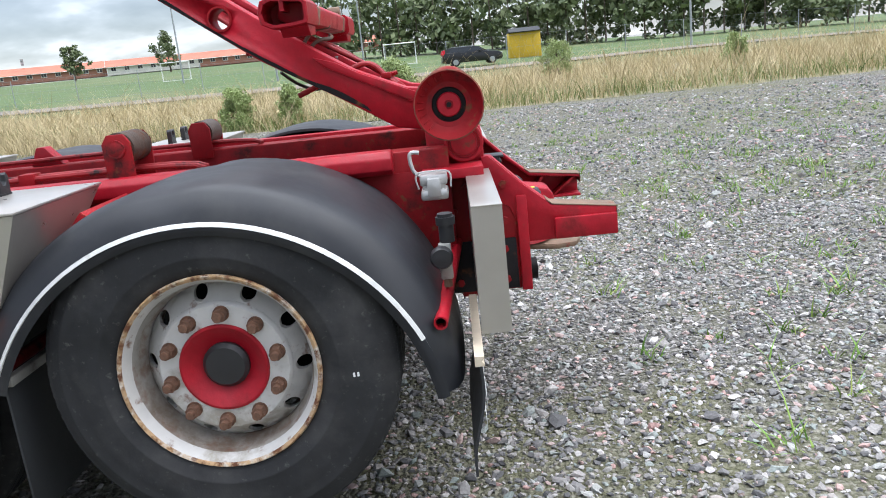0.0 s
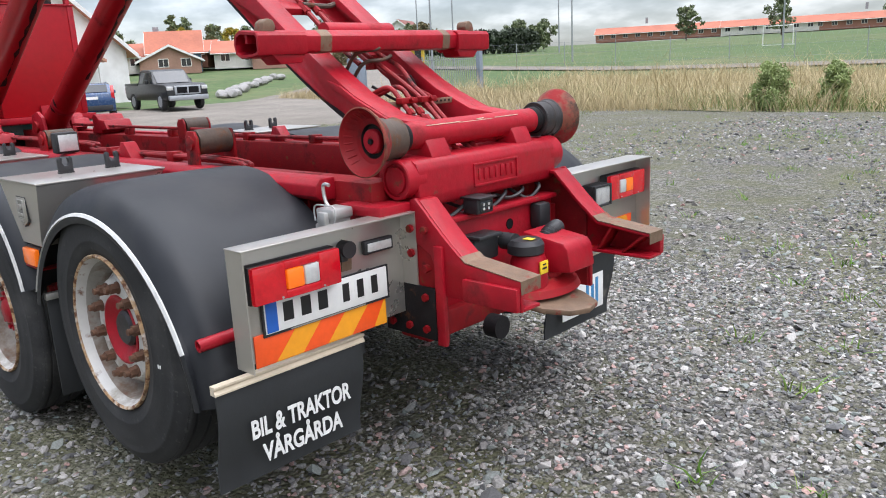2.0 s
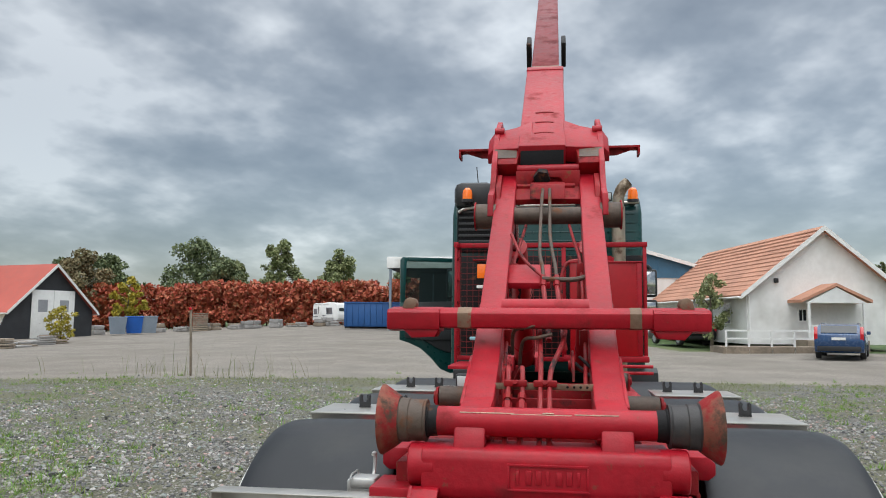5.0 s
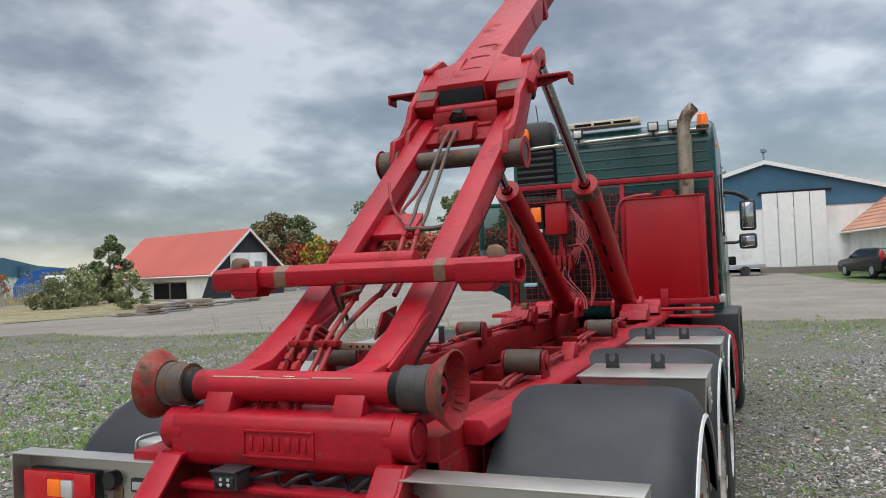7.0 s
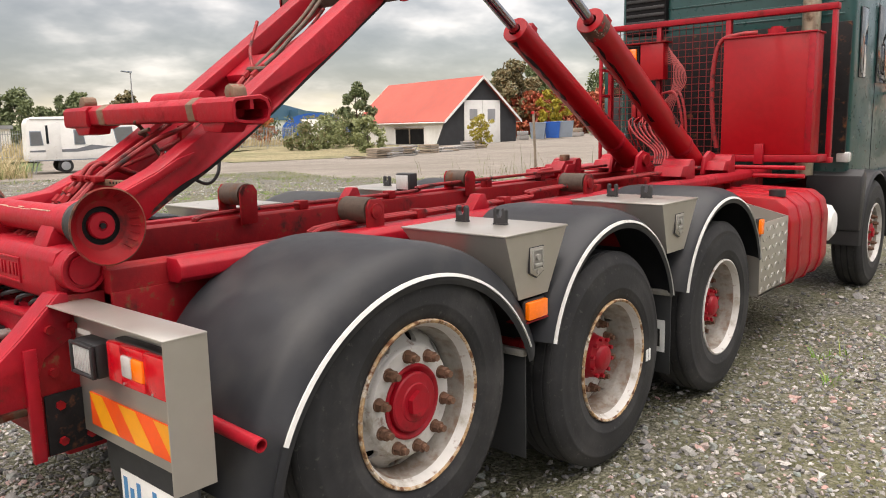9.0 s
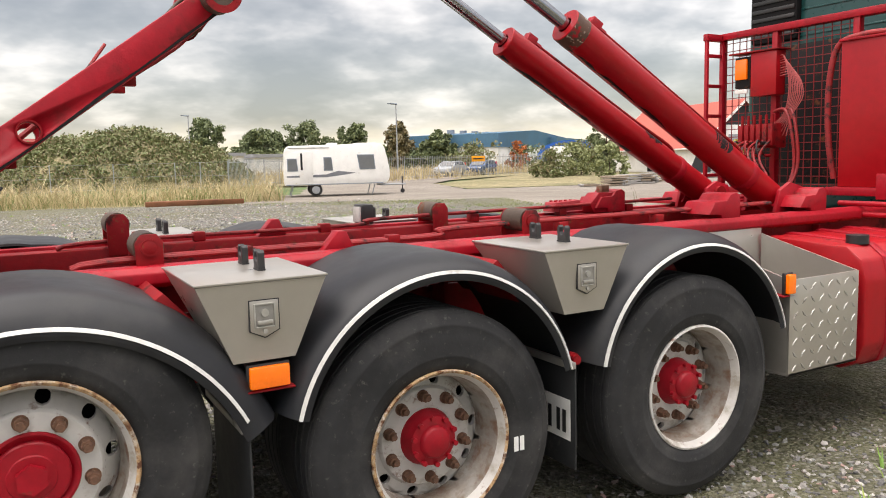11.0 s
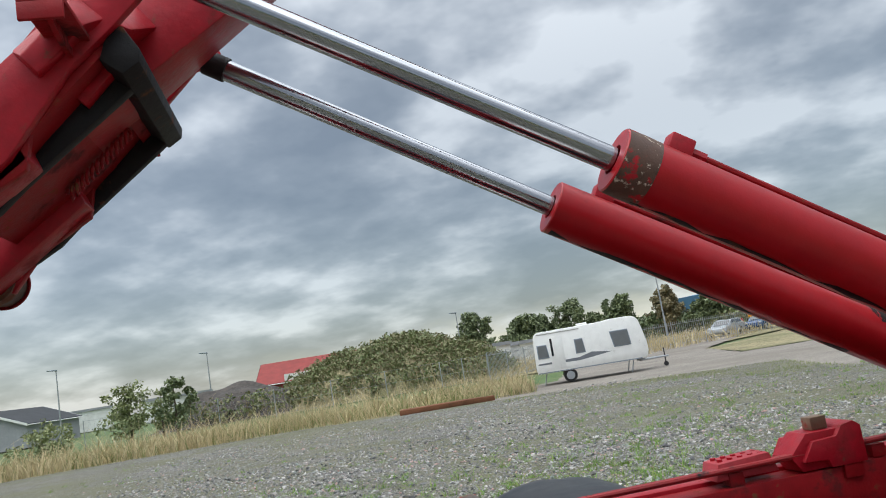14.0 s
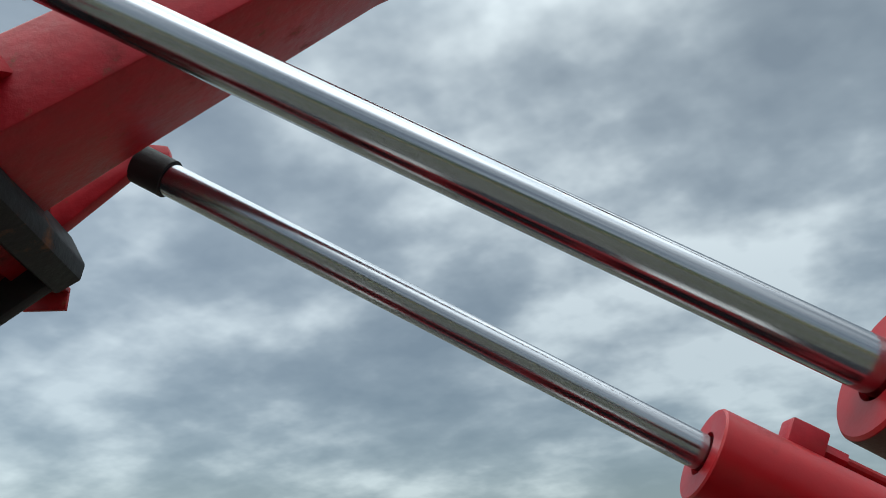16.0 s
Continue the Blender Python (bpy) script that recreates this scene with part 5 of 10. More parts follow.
coil = [(-1.88 - 0.20 * k / 90, -0.12 + 0.02 * math.cos(k * 0.9), 2.535 + 0.185 * k / 90 + 0.02 * math.sin(k * 0.9)) for k in range(91)]
part("coil_spring", Solid().tube(coil, 0.005, 6), RED_WORN, truck)

def grease_shade_patch(foot, ax_, r, h0, h1, a0, a1, seed):
    """A ragged patch on the skin of a cylinder; angles from the outer side (0) over the top (90)."""
    rnd = random.Random(seed)
    up_, s, rows = Vector((-ax_.z, 0, ax_.x)), Solid(), []
    for i in range(17):
        f = i / 16
        lo, hi = a0 + rnd.uniform(0, 16) + 20 * (1 - math.sin(math.pi * f)) ** 3, a1 - rnd.uniform(0, 16) - 20 * (1 - math.sin(math.pi * f)) ** 3
        rows.append([foot + ax_ * (h0 + (h1 - h0) * f) + (Vector((0, 1, 0)) * math.cos(radians(a)) + up_ * math.sin(radians(a))) * r for a in [lo + (hi - lo) * k / 8 for k in range(9)]])
    return s.rings(rows, False)


# lifting cylinders ------------------------------------------------------------------
for side in (-1, 1):
    y = -0.283 if side < 0 else 0.315
    end, foot, root = Vector((-3.44, y, 2.340)), Vector((-5.20, y, 1.345 if side < 0 else 1.30)), Vector((-2.36, y * 0.96, 2.968 if side < 0 else 2.96))
    ax_ = (end - foot).normalized()
    s = Solid().lathe([(0.0, 0.0), (0.07, 0.0), (0.096, 0.03), (0.096, (end - foot).length - 0.004), (0.092, (end - foot).length), (0.045, (end - foot).length), (0.044, (end - foot).length - 0.012)], foot, ax_, 40)
    c = part("lift_cylinder", s, RED_SMOOTH, truck, "thick glossy red hydraulic cylinder")
    part("piston_rod", Solid().cyl(end - ax_ * 0.05, root + (end - root).normalized() * -0.02, 0.0365, n=36), CHROME, c, "bright chromed piston rod")
    rd = (root - end).normalized()
    part("rod_eye", Solid().cyl(root - rd * (0.025 if side < 0 else -0.04), root + rd * 0.05, 0.043, n=24), BLACK_STEEL if side < 0 else RED_WORN, c)
    if side > 0:
        s = Solid().lathe([(0.0966, 0), (0.0972, 0.05), (0.0966, 0.10)], end - ax_ * 0.105, ax_, 40)
        part("bare_band", s, mat("flaked_grease_band", (0.09, 0.045, 0.03), 0.6, scale=22, var=0.3, bump=0.3, stain=(0.55, 0.47, 0.38), stain_scale=26, stain_at=0.60, stain_soft=0.02, stain2=(0.40, 0.012, 0.02), stain2_scale=9, stain2_at=0.60), c, "flaked paint band")
    up_ = Vector((-ax_.z, 0, ax_.x))
    q = end - ax_ * 0.17 + up_ * 0.112
    s = Solid().box(-0.038, 0.038, -0.028, 0.028, -0.03, 0.032, 0.006, Matrix.Translation(q) @ pose(0, 0, 0, 0, -math.degrees(math.atan2(ax_.z, ax_.x)), 0))
    s.hexnut(q - ax_ * 0.03, q - ax_ * 0.085, 0.018)
    part("port_block", s, RED, c)
    pts = [q - ax_ * 0.08, q - ax_ * 0.3, q - ax_ * 1.0, q - ax_ * 1.35 + up_ * 0.01, q - ax_ * 1.45 - up_ * 0.02]
    part("port_pipe", Solid().tube(curve_line(pts, 4), 0.012, 10), RED_WORN, c)
    s = Solid().lathe([(0.098, 0), (0.102, 0.01), (0.102, 0.05), (0.098, 0.06)], foot + ax_ * 0.33, ax_, 36)
    # short patches are grease; the long low strips paint shade on the underside
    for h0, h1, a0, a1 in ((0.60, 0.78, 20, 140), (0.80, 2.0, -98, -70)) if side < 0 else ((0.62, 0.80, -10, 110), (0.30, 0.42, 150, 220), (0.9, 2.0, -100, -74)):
        part("black_patch", grease_shade_patch(foot, ax_, 0.0966, h0, h1, a0, a1, int(h0 * 100)), BLACK_STEEL, c, "black patch for scuffed grease and painted underside shade")
    part("clamp", s, RED, c)
    s = Solid().cyl(foot + Vector((0, -0.16, 0)), foot + Vector((0, 0.16, 0)), 0.05, n=20)
    part("foot_pin", s, RED_WORN, c)
    for yy in (y - 0.12, y + 0.12):
        s = Solid().prism([(-5.04, 1.24), (-5.08, 1.38), (-5.18, 1.43), (-5.30, 1.40), (-5.36, 1.24)], yy - 0.015, yy + 0.015, "y", 0.005)
        part("foot_bracket", s, RED, truck)

# headboard rack ------------------------------------------------------------------
HX = -6.35
rack = part("headboard_rack", Solid().box(HX - 0.06, HX + 0.03, -1.15, 1.08, 2.61, 2.665, 0.006), RED, truck, "red steel rack with wire mesh behind the cab")
part("rack_rail", Solid().box(HX - 0.06, HX + 0.03, -1.15, 1.08, 1.28, 1.33, 0.006), RED, rack)
for y0, y1 in ((-1.14, -1.10), (-0.60, -0.55), (0.10, 0.15), (1.03, 1.07)):
    part("rack_post", Solid().box(HX - 0.04, HX + 0.02, y0, y1, 1.33, 2.61, 0.004), RED, rack)
s = Solid()
for k in range(17):
    y = -1.09 + k * 0.0715
    s.tube([(HX - 0.012, y, 1.33), (HX - 0.012, y, 2.61)], 0.0042, 4)
for k in range(19):
    z = 1.36 + k * 0.0675
    s.tube([(HX - 0.008, -1.10, z), (HX - 0.008, 0.10, z)], 0.0042, 4)
part("wire_mesh", s, MESH_RED, rack, "red wire mesh")
# ladder on the outer edge
s = Solid()
s.box(HX + 0.18, HX + 0.21, -1.14, -1.11, 1.25, 2.60, 0.004)
for k in range(5):
    s.box(HX - 0.02, HX + 0.20, -1.138, -1.112, 1.42 + k * 0.26, 1.45 + k * 0.26, 0.003)
s.box(HX - 0.04, HX + 0.215, -1.15, -1.10, 2.60, 2.66, 0.004)
part("ladder", s, RED, rack)
# oil tank
s = Solid().box(-6.30, -6.06, 0.19, 0.985, 1.36, 2.42, 0.012)
tank = part("oil_tank", s, RED_SMOOTH, truck, "tall red hydraulic oil tank")
s = Solid().box(-6.315, -6.045, 0.18, 0.995, 2.405, 2.42, 0.003)
part("tank_flange", s, RED, tank)
part("filler", Solid().cyl((-6.18, 0.62, 2.42), (-6.18, 0.62, 2.47), 0.075, n=24).cyl((-6.18, 0.62, 2.47), (-6.18, 0.62, 2.49), 0.05, n=6), RED, tank)
part("tank_shelf", Solid().box(-6.36, -6.02, 0.12, 1.05, 1.30, 1.36, 0.005), RED, tank)
part("tank_edge", Solid().box(-6.062, -6.052, 0.93, 0.985, 1.38, 2.40, 0.003), RED, tank)
part("clevis", Solid().box(-6.04, -6.0, 0.52, 0.60, 1.28, 1.46, 0.005), RED, tank)
pts = [(-6.18, 0.45, 2.45), (-6.12, 0.30, 2.44), (-6.10, 0.14, 2.38), (-6.08, 0.09, 2.1), (-6.08, 0.10, 1.7), (-6.1, 0.14, 1.42)]
part("hose", Solid().tube(curve_line(pts, 8), 0.022, 12), HOSE, tank, "thick red-painted hose")
PINK = mat("faded_red_cable", (0.42, 0.09, 0.09), 0.6, bump=0.0)
# switch box with amber lamp
s = Solid().box(-6.34, -6.22, -0.72, -0.47, 2.09, 2.45, 0.01)
sw = part("control_box", s, RED_SMOOTH, truck, "red control box with an amber lamp")
part("lamp_body", Solid().box(-6.33, -6.25, -0.90, -0.745, 2.17, 2.43, 0.008), BLACK_STEEL, sw)
part("amber_lamp", Solid().box(-6.25, -6.225, -0.885, -0.765, 2.24, 2.41, 0.01), LENS_AMBER, sw, "amber lamp")
part("label_plate", Solid().box(-6.25, -6.236, -0.89, -0.76, 2.125, 2.16, 0.002), WHITE, sw, "small white label")
part("roof_strip", Solid().box(-6.36, -6.20, -0.93, -0.44, 2.45, 2.462, 0.002), RED_WORN, sw)
for k in range(9):
    r = 0.05 + k * 0.016
    pts = [(-6.27, -0.47, 2.40 - k * 0.02), (-6.26, -0.47 + r * 0.9, 2.38 - k * 0.018), (-6.25, -0.42 + r, 2.15 - k * 0.01), (-6.24, -0.45 + r * 0.7, 1.92), (-6.24, -0.62 + k * 0.03, 1.80 - k * 0.006)]
    part("cable", Solid().tube(curve_line(pts, 5), 0.0045, 6), PINK, sw)
s = Solid().box(-6.30, -6.18, -0.78, -0.42, 1.66, 1.86, 0.008)
vb = part("valve_bank", s, RED_WORN, truck, "red hydraulic valve bank with hoses")
for k in range(6):
    y = -0.75 + k * 0.058
    part("valve_section", Solid().box(-6.18, -6.12, y, y + 0.042, 1.68, 1.85, 0.005).cyl((-6.15, y + 0.02, 1.85), (-6.15, y + 0.02, 1.93), 0.012, n=8), RED_WORN, vb)
    pts = [(-6.12, y + 0.02, 1.72), (-6.0, y + 0.03, 1.68 - k * 0.01), (-5.92, y * 0.8, 1.55), (-5.85, y * 0.5, 1.40), (-5.7, y * 0.4, 1.28)]
    part("hose", Solid().tube(curve_line(pts, 5), 0.009, 8), HOSE, vb)
for k in range(2):
    pts = [(-6.18, -0.45 + k * 0.06, 1.95), (-6.12, -0.30 + k * 0.05, 1.95), (-6.10, -0.22 + k * 0.04, 1.75), (-6.10, -0.20 + k * 0.03, 1.5), (-6.0, -0.2, 1.3)]
    part("hose", Solid().tube(curve_line(pts, 6), 0.013, 8), HOSE, vb)
for k in range(10):
    y, z = -0.76 + 0.036 * k, 1.60 + 0.05 * (k % 3)
    part("fitting", Solid().hexnut((-6.12, y, z), (-6.06, y, z), 0.014), [RED_WORN, ALU, BLACK_STEEL][k % 3], vb)
    pts = [(-6.06, y, z), (-6.0, y + 0.01, z + 0.02), (-5.97, y + 0.03, z - 0.06), (-6.02, y + 0.05, z - 0.16), (-6.1, y + 0.05, z - 0.25)]
    part("hose", Solid().tube(curve_line(pts, 5), 0.007, 6), HOSE if k % 2 else PLASTIC, vb)
part("blue_rag", Solid().box(-6.12, -6.05, -0.95, -0.80, 1.52, 1.56, 0.012), mat("pale_blue_rag", (0.25, 0.50, 0.55), 0.8), truck, "pale blue rag on the frame")
# red deck plate by the left side of the rack, and pipes below the tank
part("deck_plate", Solid().box(-6.30, -5.35, -1.10, -0.60, 1.235, 1.27, 0.004), RED, truck)
for z in (1.20, 1.27):
    part("bumper_tube", Solid().cyl((-5.7, 0.45, z), (-5.7, 1.05, z), 0.018, n=12), RED, truck)
# square work lamp on the left rail
b = part("work_lamp", Solid().box(-2.65, -2.57, -0.65, -0.52, 1.255, 1.375, 0.012), PLASTIC, truck, "square black work lamp")
part("lens", Solid().box(-2.57, -2.56, -0.638, -0.532, 1.268, 1.362, 0.003), LENS_CLEAR, b, "clear lens")

# exhaust stack
s = Solid().cyl((-6.62, 0.78, 1.15), (-6.62, 0.78, 3.12), 0.080, n=28)
EXHAUST = mat("heat_tinted_exhaust_steel", (0.42, 0.35, 0.27), 0.35, 0.8, scale=12, var=0.2, bump=0.05, stain=(0.18, 0.13, 0.09), stain_scale=4, stain_at=0.58)
ex = part("exhaust_pipe", s, EXHAUST, truck, "bright upright exhaust pipe")
pts = [(-6.62, 0.78, 3.08), (-6.62, 0.78, 3.18), (-6.62, 0.79, 3.26), (-6.62, 0.83, 3.35), (-6.62, 0.90, 3.42)]
part("exhaust_bend", Solid().tube(curve_line(pts, 5), 0.068, 20), EXHAUST, ex)
part("exhaust_mouth", Solid().cyl((-6.62, 0.898, 3.418), (-6.62, 0.906, 3.425), 0.058, n=20), DARK, ex)

# cab ------------------------------------------------------------------------------------
def cab_outline(y):
    return [(-6.86, 1.12), (-6.86, 3.10), (-6.93, 3.27), (-7.10, 3.345), (-8.05, 3.38), (-8.45, 3.18), (-8.72, 2.55), (-8.86, 1.75), (-8.88, 0.62), (-8.15, 0.60), (-8.10, 0.95), (-7.95, 1.12)]


s, prof = Solid(), cab_outline(0)
s.rings([[(x, y if z < 3.0 else y * (0.955 if z > 3.3 else 0.985), z) for x, z in prof] for y in (-1.285, 1.10)])
bmesh.ops.bevel(s.bm, geom=[e for e in s.bm.edges if all(v.co.z > 1.0 for v in e.verts)], offset=0.06, segments=4, affect="EDGES", profile=0.5)
cab = part("cab", s, GREEN, truck, "dark green truck cab")
s = Solid()
for k in range(6):
    z = 2.62 + k * 0.11
    s.box(-6.868, -6.852, -1.0, 1.0, z, z + 0.018, 0.004)
part("rear_rib", s, GREEN, cab)
s = Solid()
for k in range(9):
    s.box(-6.90, -6.872, -1.12, -0.62, 1.9 + k * 0.14, 2.0 + k * 0.14, 0.01)
part("air_intake", s, PLASTIC, cab, "black ribbed air intake")
part("intake_top", Solid().box(-7.15, -6.80, -1.245, -0.74, 3.16, 3.50, 0.09), PLASTIC, cab, "black rounded air intake hood")
part("intake_trunk", Solid().box(-6.90, -6.80, -1.20, -0.72, 2.60, 3.16, 0.03), DARK, cab, "black plastic air intake trunk")
s = Solid()
for k in range(7):
    s.box(-6.802, -6.79, -1.18, -0.74, 2.64 + k * 0.075, 2.675 + k * 0.075, 0.005)
part("trunk_rib", s, PLASTIC, cab)
part("lower_back", Solid().box(-6.84, -6.80, -1.15, 1.08, 1.35, 2.55, 0.01), BLACK_STEEL, cab, "dark soundproof panel")
# side windows, seen from behind
for side in (1,):
    part("side_window", Solid().prism([(-7.75, 2.02), (-7.75, 2.78), (-8.30, 2.74), (-8.60, 2.12), (-8.62, 2.02)], 1.091, 1.105, "y", 0.004), DARK_GLASS, cab, "dark side window")
    part("door_seam", Solid().box(-7.72, -7.71, 1.098, 1.1015, 1.15, 2.9), DARK, cab)
    part("rear_quarter", Solid().prism([(-7.05, 2.05), (-7.05, 2.70), (-7.30, 2.70), (-7.30, 2.05)], 1.093, 1.104, "y", 0.01), DARK_GLASS, cab)
part("windscreen", Solid().prism([(1.05, 0.0), (1.05, 0.75), (-1.05, 0.75), (-1.05, 0.0)], 0, 0.012, "x"), DARK_GLASS, cab).matrix_basis = pose(-8.83, 0, 1.93, 0, 18, 0)
# roof lamp rail, beacons, work lamps
b = part("lamp_rail", Solid().tube(curve_line([(-6.77, -1.18, 3.10), (-6.77, -1.02, 3.155), (-6.79, -0.4, 3.175), (-6.79, 0.5, 3.19), (-6.79, 1.04, 3.20)], 5), 0.019, 10), STEEL, cab, "bright lamp rail")
for y, bx, bz in ((-1.06, -6.72, 3.22), (0.97, -6.80, 3.20)):
    s = Solid().cyl((bx, y, bz), (bx, y, bz + 0.035), 0.072, n=20).box(bx - 0.12, bx, y - 0.03, y + 0.03, bz - 0.02, bz)
    bc = part("beacon", s, PLASTIC, cab, "amber rotating beacon")
    part("dome", Solid().lathe([(0.062, 0), (0.062, 0.07), (0.052, 0.12), (0.03, 0.145), (0, 0.15)], (bx, y, bz + 0.035), (0, 0, 1), 24), LENS_AMBER, bc, "amber dome")
for y in (-0.60, -0.42, 0.44, 0.66):
    s = Solid().box(-6.80, -6.74, y - 0.06, y + 0.06, 3.215, 3.325, 0.012)
    w = part("roof_lamp", s, PLASTIC, cab, "square black work lamp")
    part("lens", Solid().box(-6.74, -6.734, y - 0.045, y + 0.045, 3.23, 3.31, 0.002), LENS_CLEAR, w)
    part("lamp_foot", Solid().box(-6.80, -6.77, y - 0.015, y + 0.015, 3.17, 3.215, 0.003), PLASTIC, w)
lb = part("light_bar", Solid().box(-7.10, -6.88, -0.56, 0.27, 3.36, 3.43, 0.01), PALE_BEIGE, cab, "beige roof light bar")
for y in (-0.38, -0.15, 0.08):
    part("lamp_slot", Solid().box(-6.882, -6.874, y - 0.10, y + 0.10, 3.375, 3.405, 0.004), DARK, lb)
part("aerial", Solid().tube([(-7.0, -0.95, 3.48), (-6.98, -0.97, 3.72)], 0.006, 6), PLASTIC, cab)
part("clearance_lamp", Solid().box(-7.25, -7.15, 1.07, 1.10, 3.03, 3.08, 0.008), LENS_AMBER, cab, "amber clearance lamp")
part("plough_lamp", Solid().box(-6.90, -6.81, 1.0, 1.12, 1.26, 1.36, 0.02), LENS_CLEAR, cab, "small clear lamp")
# mirrors
mr = part("mirror_arm", Solid().tube(curve_line([(-8.58, 1.09, 2.62), (-8.62, 1.22, 2.60), (-8.64, 1.36, 2.52), (-8.64, 1.39, 2.40)]), 0.03, 10), PLASTIC, cab, "black mirror arm")
part("mirror_arm", Solid().tube(curve_line([(-8.60, 1.09, 1.95), (-8.64, 1.22, 1.95), (-8.64, 1.32, 2.0)]), 0.02, 8), PLASTIC, cab)
for z0, z1, y0, y1 in ((2.10, 2.50, 1.27, 1.47), (1.86, 2.06, 1.25, 1.47)):
    m_ = part("mirror_housing", Solid().box(-8.74, -8.60, y0, y1, z0, z1, 0.035), PLASTIC, mr)
    part("mirror_glass", Solid().box(-8.60, -8.596, y0 + 0.025, y1 - 0.025, z0 + 0.03, z1 - 0.03, 0.01), MIRROR, m_, "mirror glass")
ml = part("mirror_arm", Solid().tube(curve_line([(-8.60, -1.23, 2.60), (-8.66, -1.38, 2.58), (-8.68, -1.46, 2.45)]), 0.025, 8), PLASTIC, cab)
m_ = part("mirror_housing", Solid().box(-8.76, -8.64, -1.60, -1.38, 2.05, 2.52, 0.035), PLASTIC, ml)
part("mirror_glass", Solid().box(-8.64, -8.636, -1.575, -1.405, 2.09, 2.48, 0.01), MIRROR, m_)
# front wheel arches, steps, tanks
for side in (-1, 1):
    s = Solid()
    rows = []
    for i in range(25):
        a = radians(-8 + 196 * i / 24)
        rows.append([(-7.44 - math.cos(a) * r, side * y, 0.56 + math.sin(a) * r) for r, y in ((0.60, 0.72), (0.605, 1.15), (0.595, 1.235), (0.565, 1.25), (0.565, 1.24), (0.59, 0.72))])
    s.rings(rows)
    part("front_mudguard", s, PLASTIC, truck, "black front mudguard", 50)
    part("sill", Solid().prism([(-6.80, 0.62), (-6.80, 1.14), (-6.92, 1.20), (-7.0, 1.14), (-6.92, 0.62)], side * 0.75, side * 1.24, "y", 0.02), PLASTIC, truck)
    part("cab_step", Solid().box(-8.70, -8.06, side * 0.8, side * 1.235, 0.42, 1.12, 0.02), PLASTIC, truck)
# right side: chequer-plate box, red tank, air vessel
s = Solid().box(-4.70, -4.13, 1.225, 1.235, 0.485, 0.985, 0.002).box(-4.70, -4.13, 0.62, 1.235, 0.485, 0.50, 0.002)
s.prism([(0.62, 0.50), (1.225, 0.50), (1.225, 0.985), (0.62, 1.14)], -4.142, -4.13, "x").prism([(0.62, 0.50), (1.225, 0.50), (1.225, 0.985), (0.62, 1.14)], -4.70, -4.688, "x")
ck = part("chequer_box", s, STEEL, truck, "chequer-plate aluminium battery box")
s = Solid()
for i in range(8):
    for j in range(7):
        cx, cz = -4.175 - i * 0.069, 0.525 + j * 0.069
        a = radians(45 if (i + j) % 2 else -45)
        d, e = (0.026 * math.cos(a), 0.026 * math.sin(a)), (-0.008 * math.sin(a), 0.008 * math.cos(a))
        s.rings([[(cx + d[0], 1.2352, cz + d[1]), (cx + e[0], 1.2352, cz + e[1]), (cx - d[0], 1.2352, cz - d[1]), (cx - e[0], 1.2352, cz - e[1])],
                 [(cx + d[0] * .7, 1.2385, cz + d[1] * .7), (cx + e[0] * .6, 1.2385, cz + e[1] * .6), (cx - d[0] * .7, 1.2385, cz - d[1] * .7), (cx - e[0] * .6, 1.2385, cz - e[1] * .6)]])
tagged(part("tread_pattern", s, ALU, ck), kind="stuff")
part("back_panel", Solid().box(-4.70, -4.13, 0.60, 0.612, 0.485, 1.18, 0.002), STEEL, ck, "stained stainless back panel")
s = Solid().prism([(0.52, 0.42), (0.52, 1.06), (0.60, 1.12), (1.12, 1.10), (1.21, 1.03), (1.24, 0.92), (1.24, 0.56), (1.20, 0.45), (1.10, 0.40), (0.60, 0.40)], -4.76, -5.74, "x", 0.02)
ft = part("fuel_tank", s, RED_SMOOTH, truck, "red painted fuel tank")
for x in (-4.98, -5.28, -5.56):
    q = Solid().prism([(0.515, 0.40), (0.515, 1.07), (0.60, 1.13), (1.125, 1.108), (1.218, 1.035), (1.248, 0.92), (1.248, 0.55), (1.205, 0.44), (1.10, 0.392), (0.6, 0.392)], x - 0.03, x + 0.03, "x", 0.006)
    part("tank_strap", q, RED, ft)
part("tank_cap", Solid().cyl((-4.92, 1.08, 1.10), (-4.92, 1.08, 1.15), 0.06, n=24), PLASTIC, ft, "black filler cap")
part("air_vessel", Solid().lathe([(0.0, 0), (0.10, 0.01), (0.155, 0.05), (0.16, 0.1), (0.16, 0.5)], (-6.05, 1.22, 0.78), (0, -1, 0), 32), WHITE, truck, "white round end of an air vessel")
s = Solid().box(-6.75, -3.95, -1.18, -0.60, 0.45, 1.02, 0.02)
part("left_side_tank", s, STEEL, truck, "stainless side tank")

# open driver's door ----------------------------------------------------------------
DOOR = pose(-8.62, -1.25, 0, 0, 0, -66)


def door_part(name, pts, y0, y1, material, parent, label="", bev=0.008):
    ob = part(name, Solid().prism(pts, y0, y1, "y", bev), material, parent, label)
    return ob


low = [(0.0, 0.98), (0.30, 0.98), (0.44, 1.04), (0.58, 1.20), (0.74, 1.34), (0.92, 1.42), (1.05, 1.46), (1.05, 2.0), (0.0, 2.0)]
door = door_part("open_door", low, -0.03, 0.03, GREEN, truck, "open dark green driver's door with black inner trim")
door.matrix_basis = DOOR
door_part("front_post", [(0.0, 2.0), (0.06, 2.0), (0.20, 2.60), (0.20, 2.66), (0.12, 2.66)], -0.03, 0.03, GREEN, door)
door_part("rear_post", [(0.98, 2.0), (1.05, 2.0), (1.05, 2.62), (1.02, 2.66), (0.96, 2.66)], -0.03, 0.03, GREEN, door)
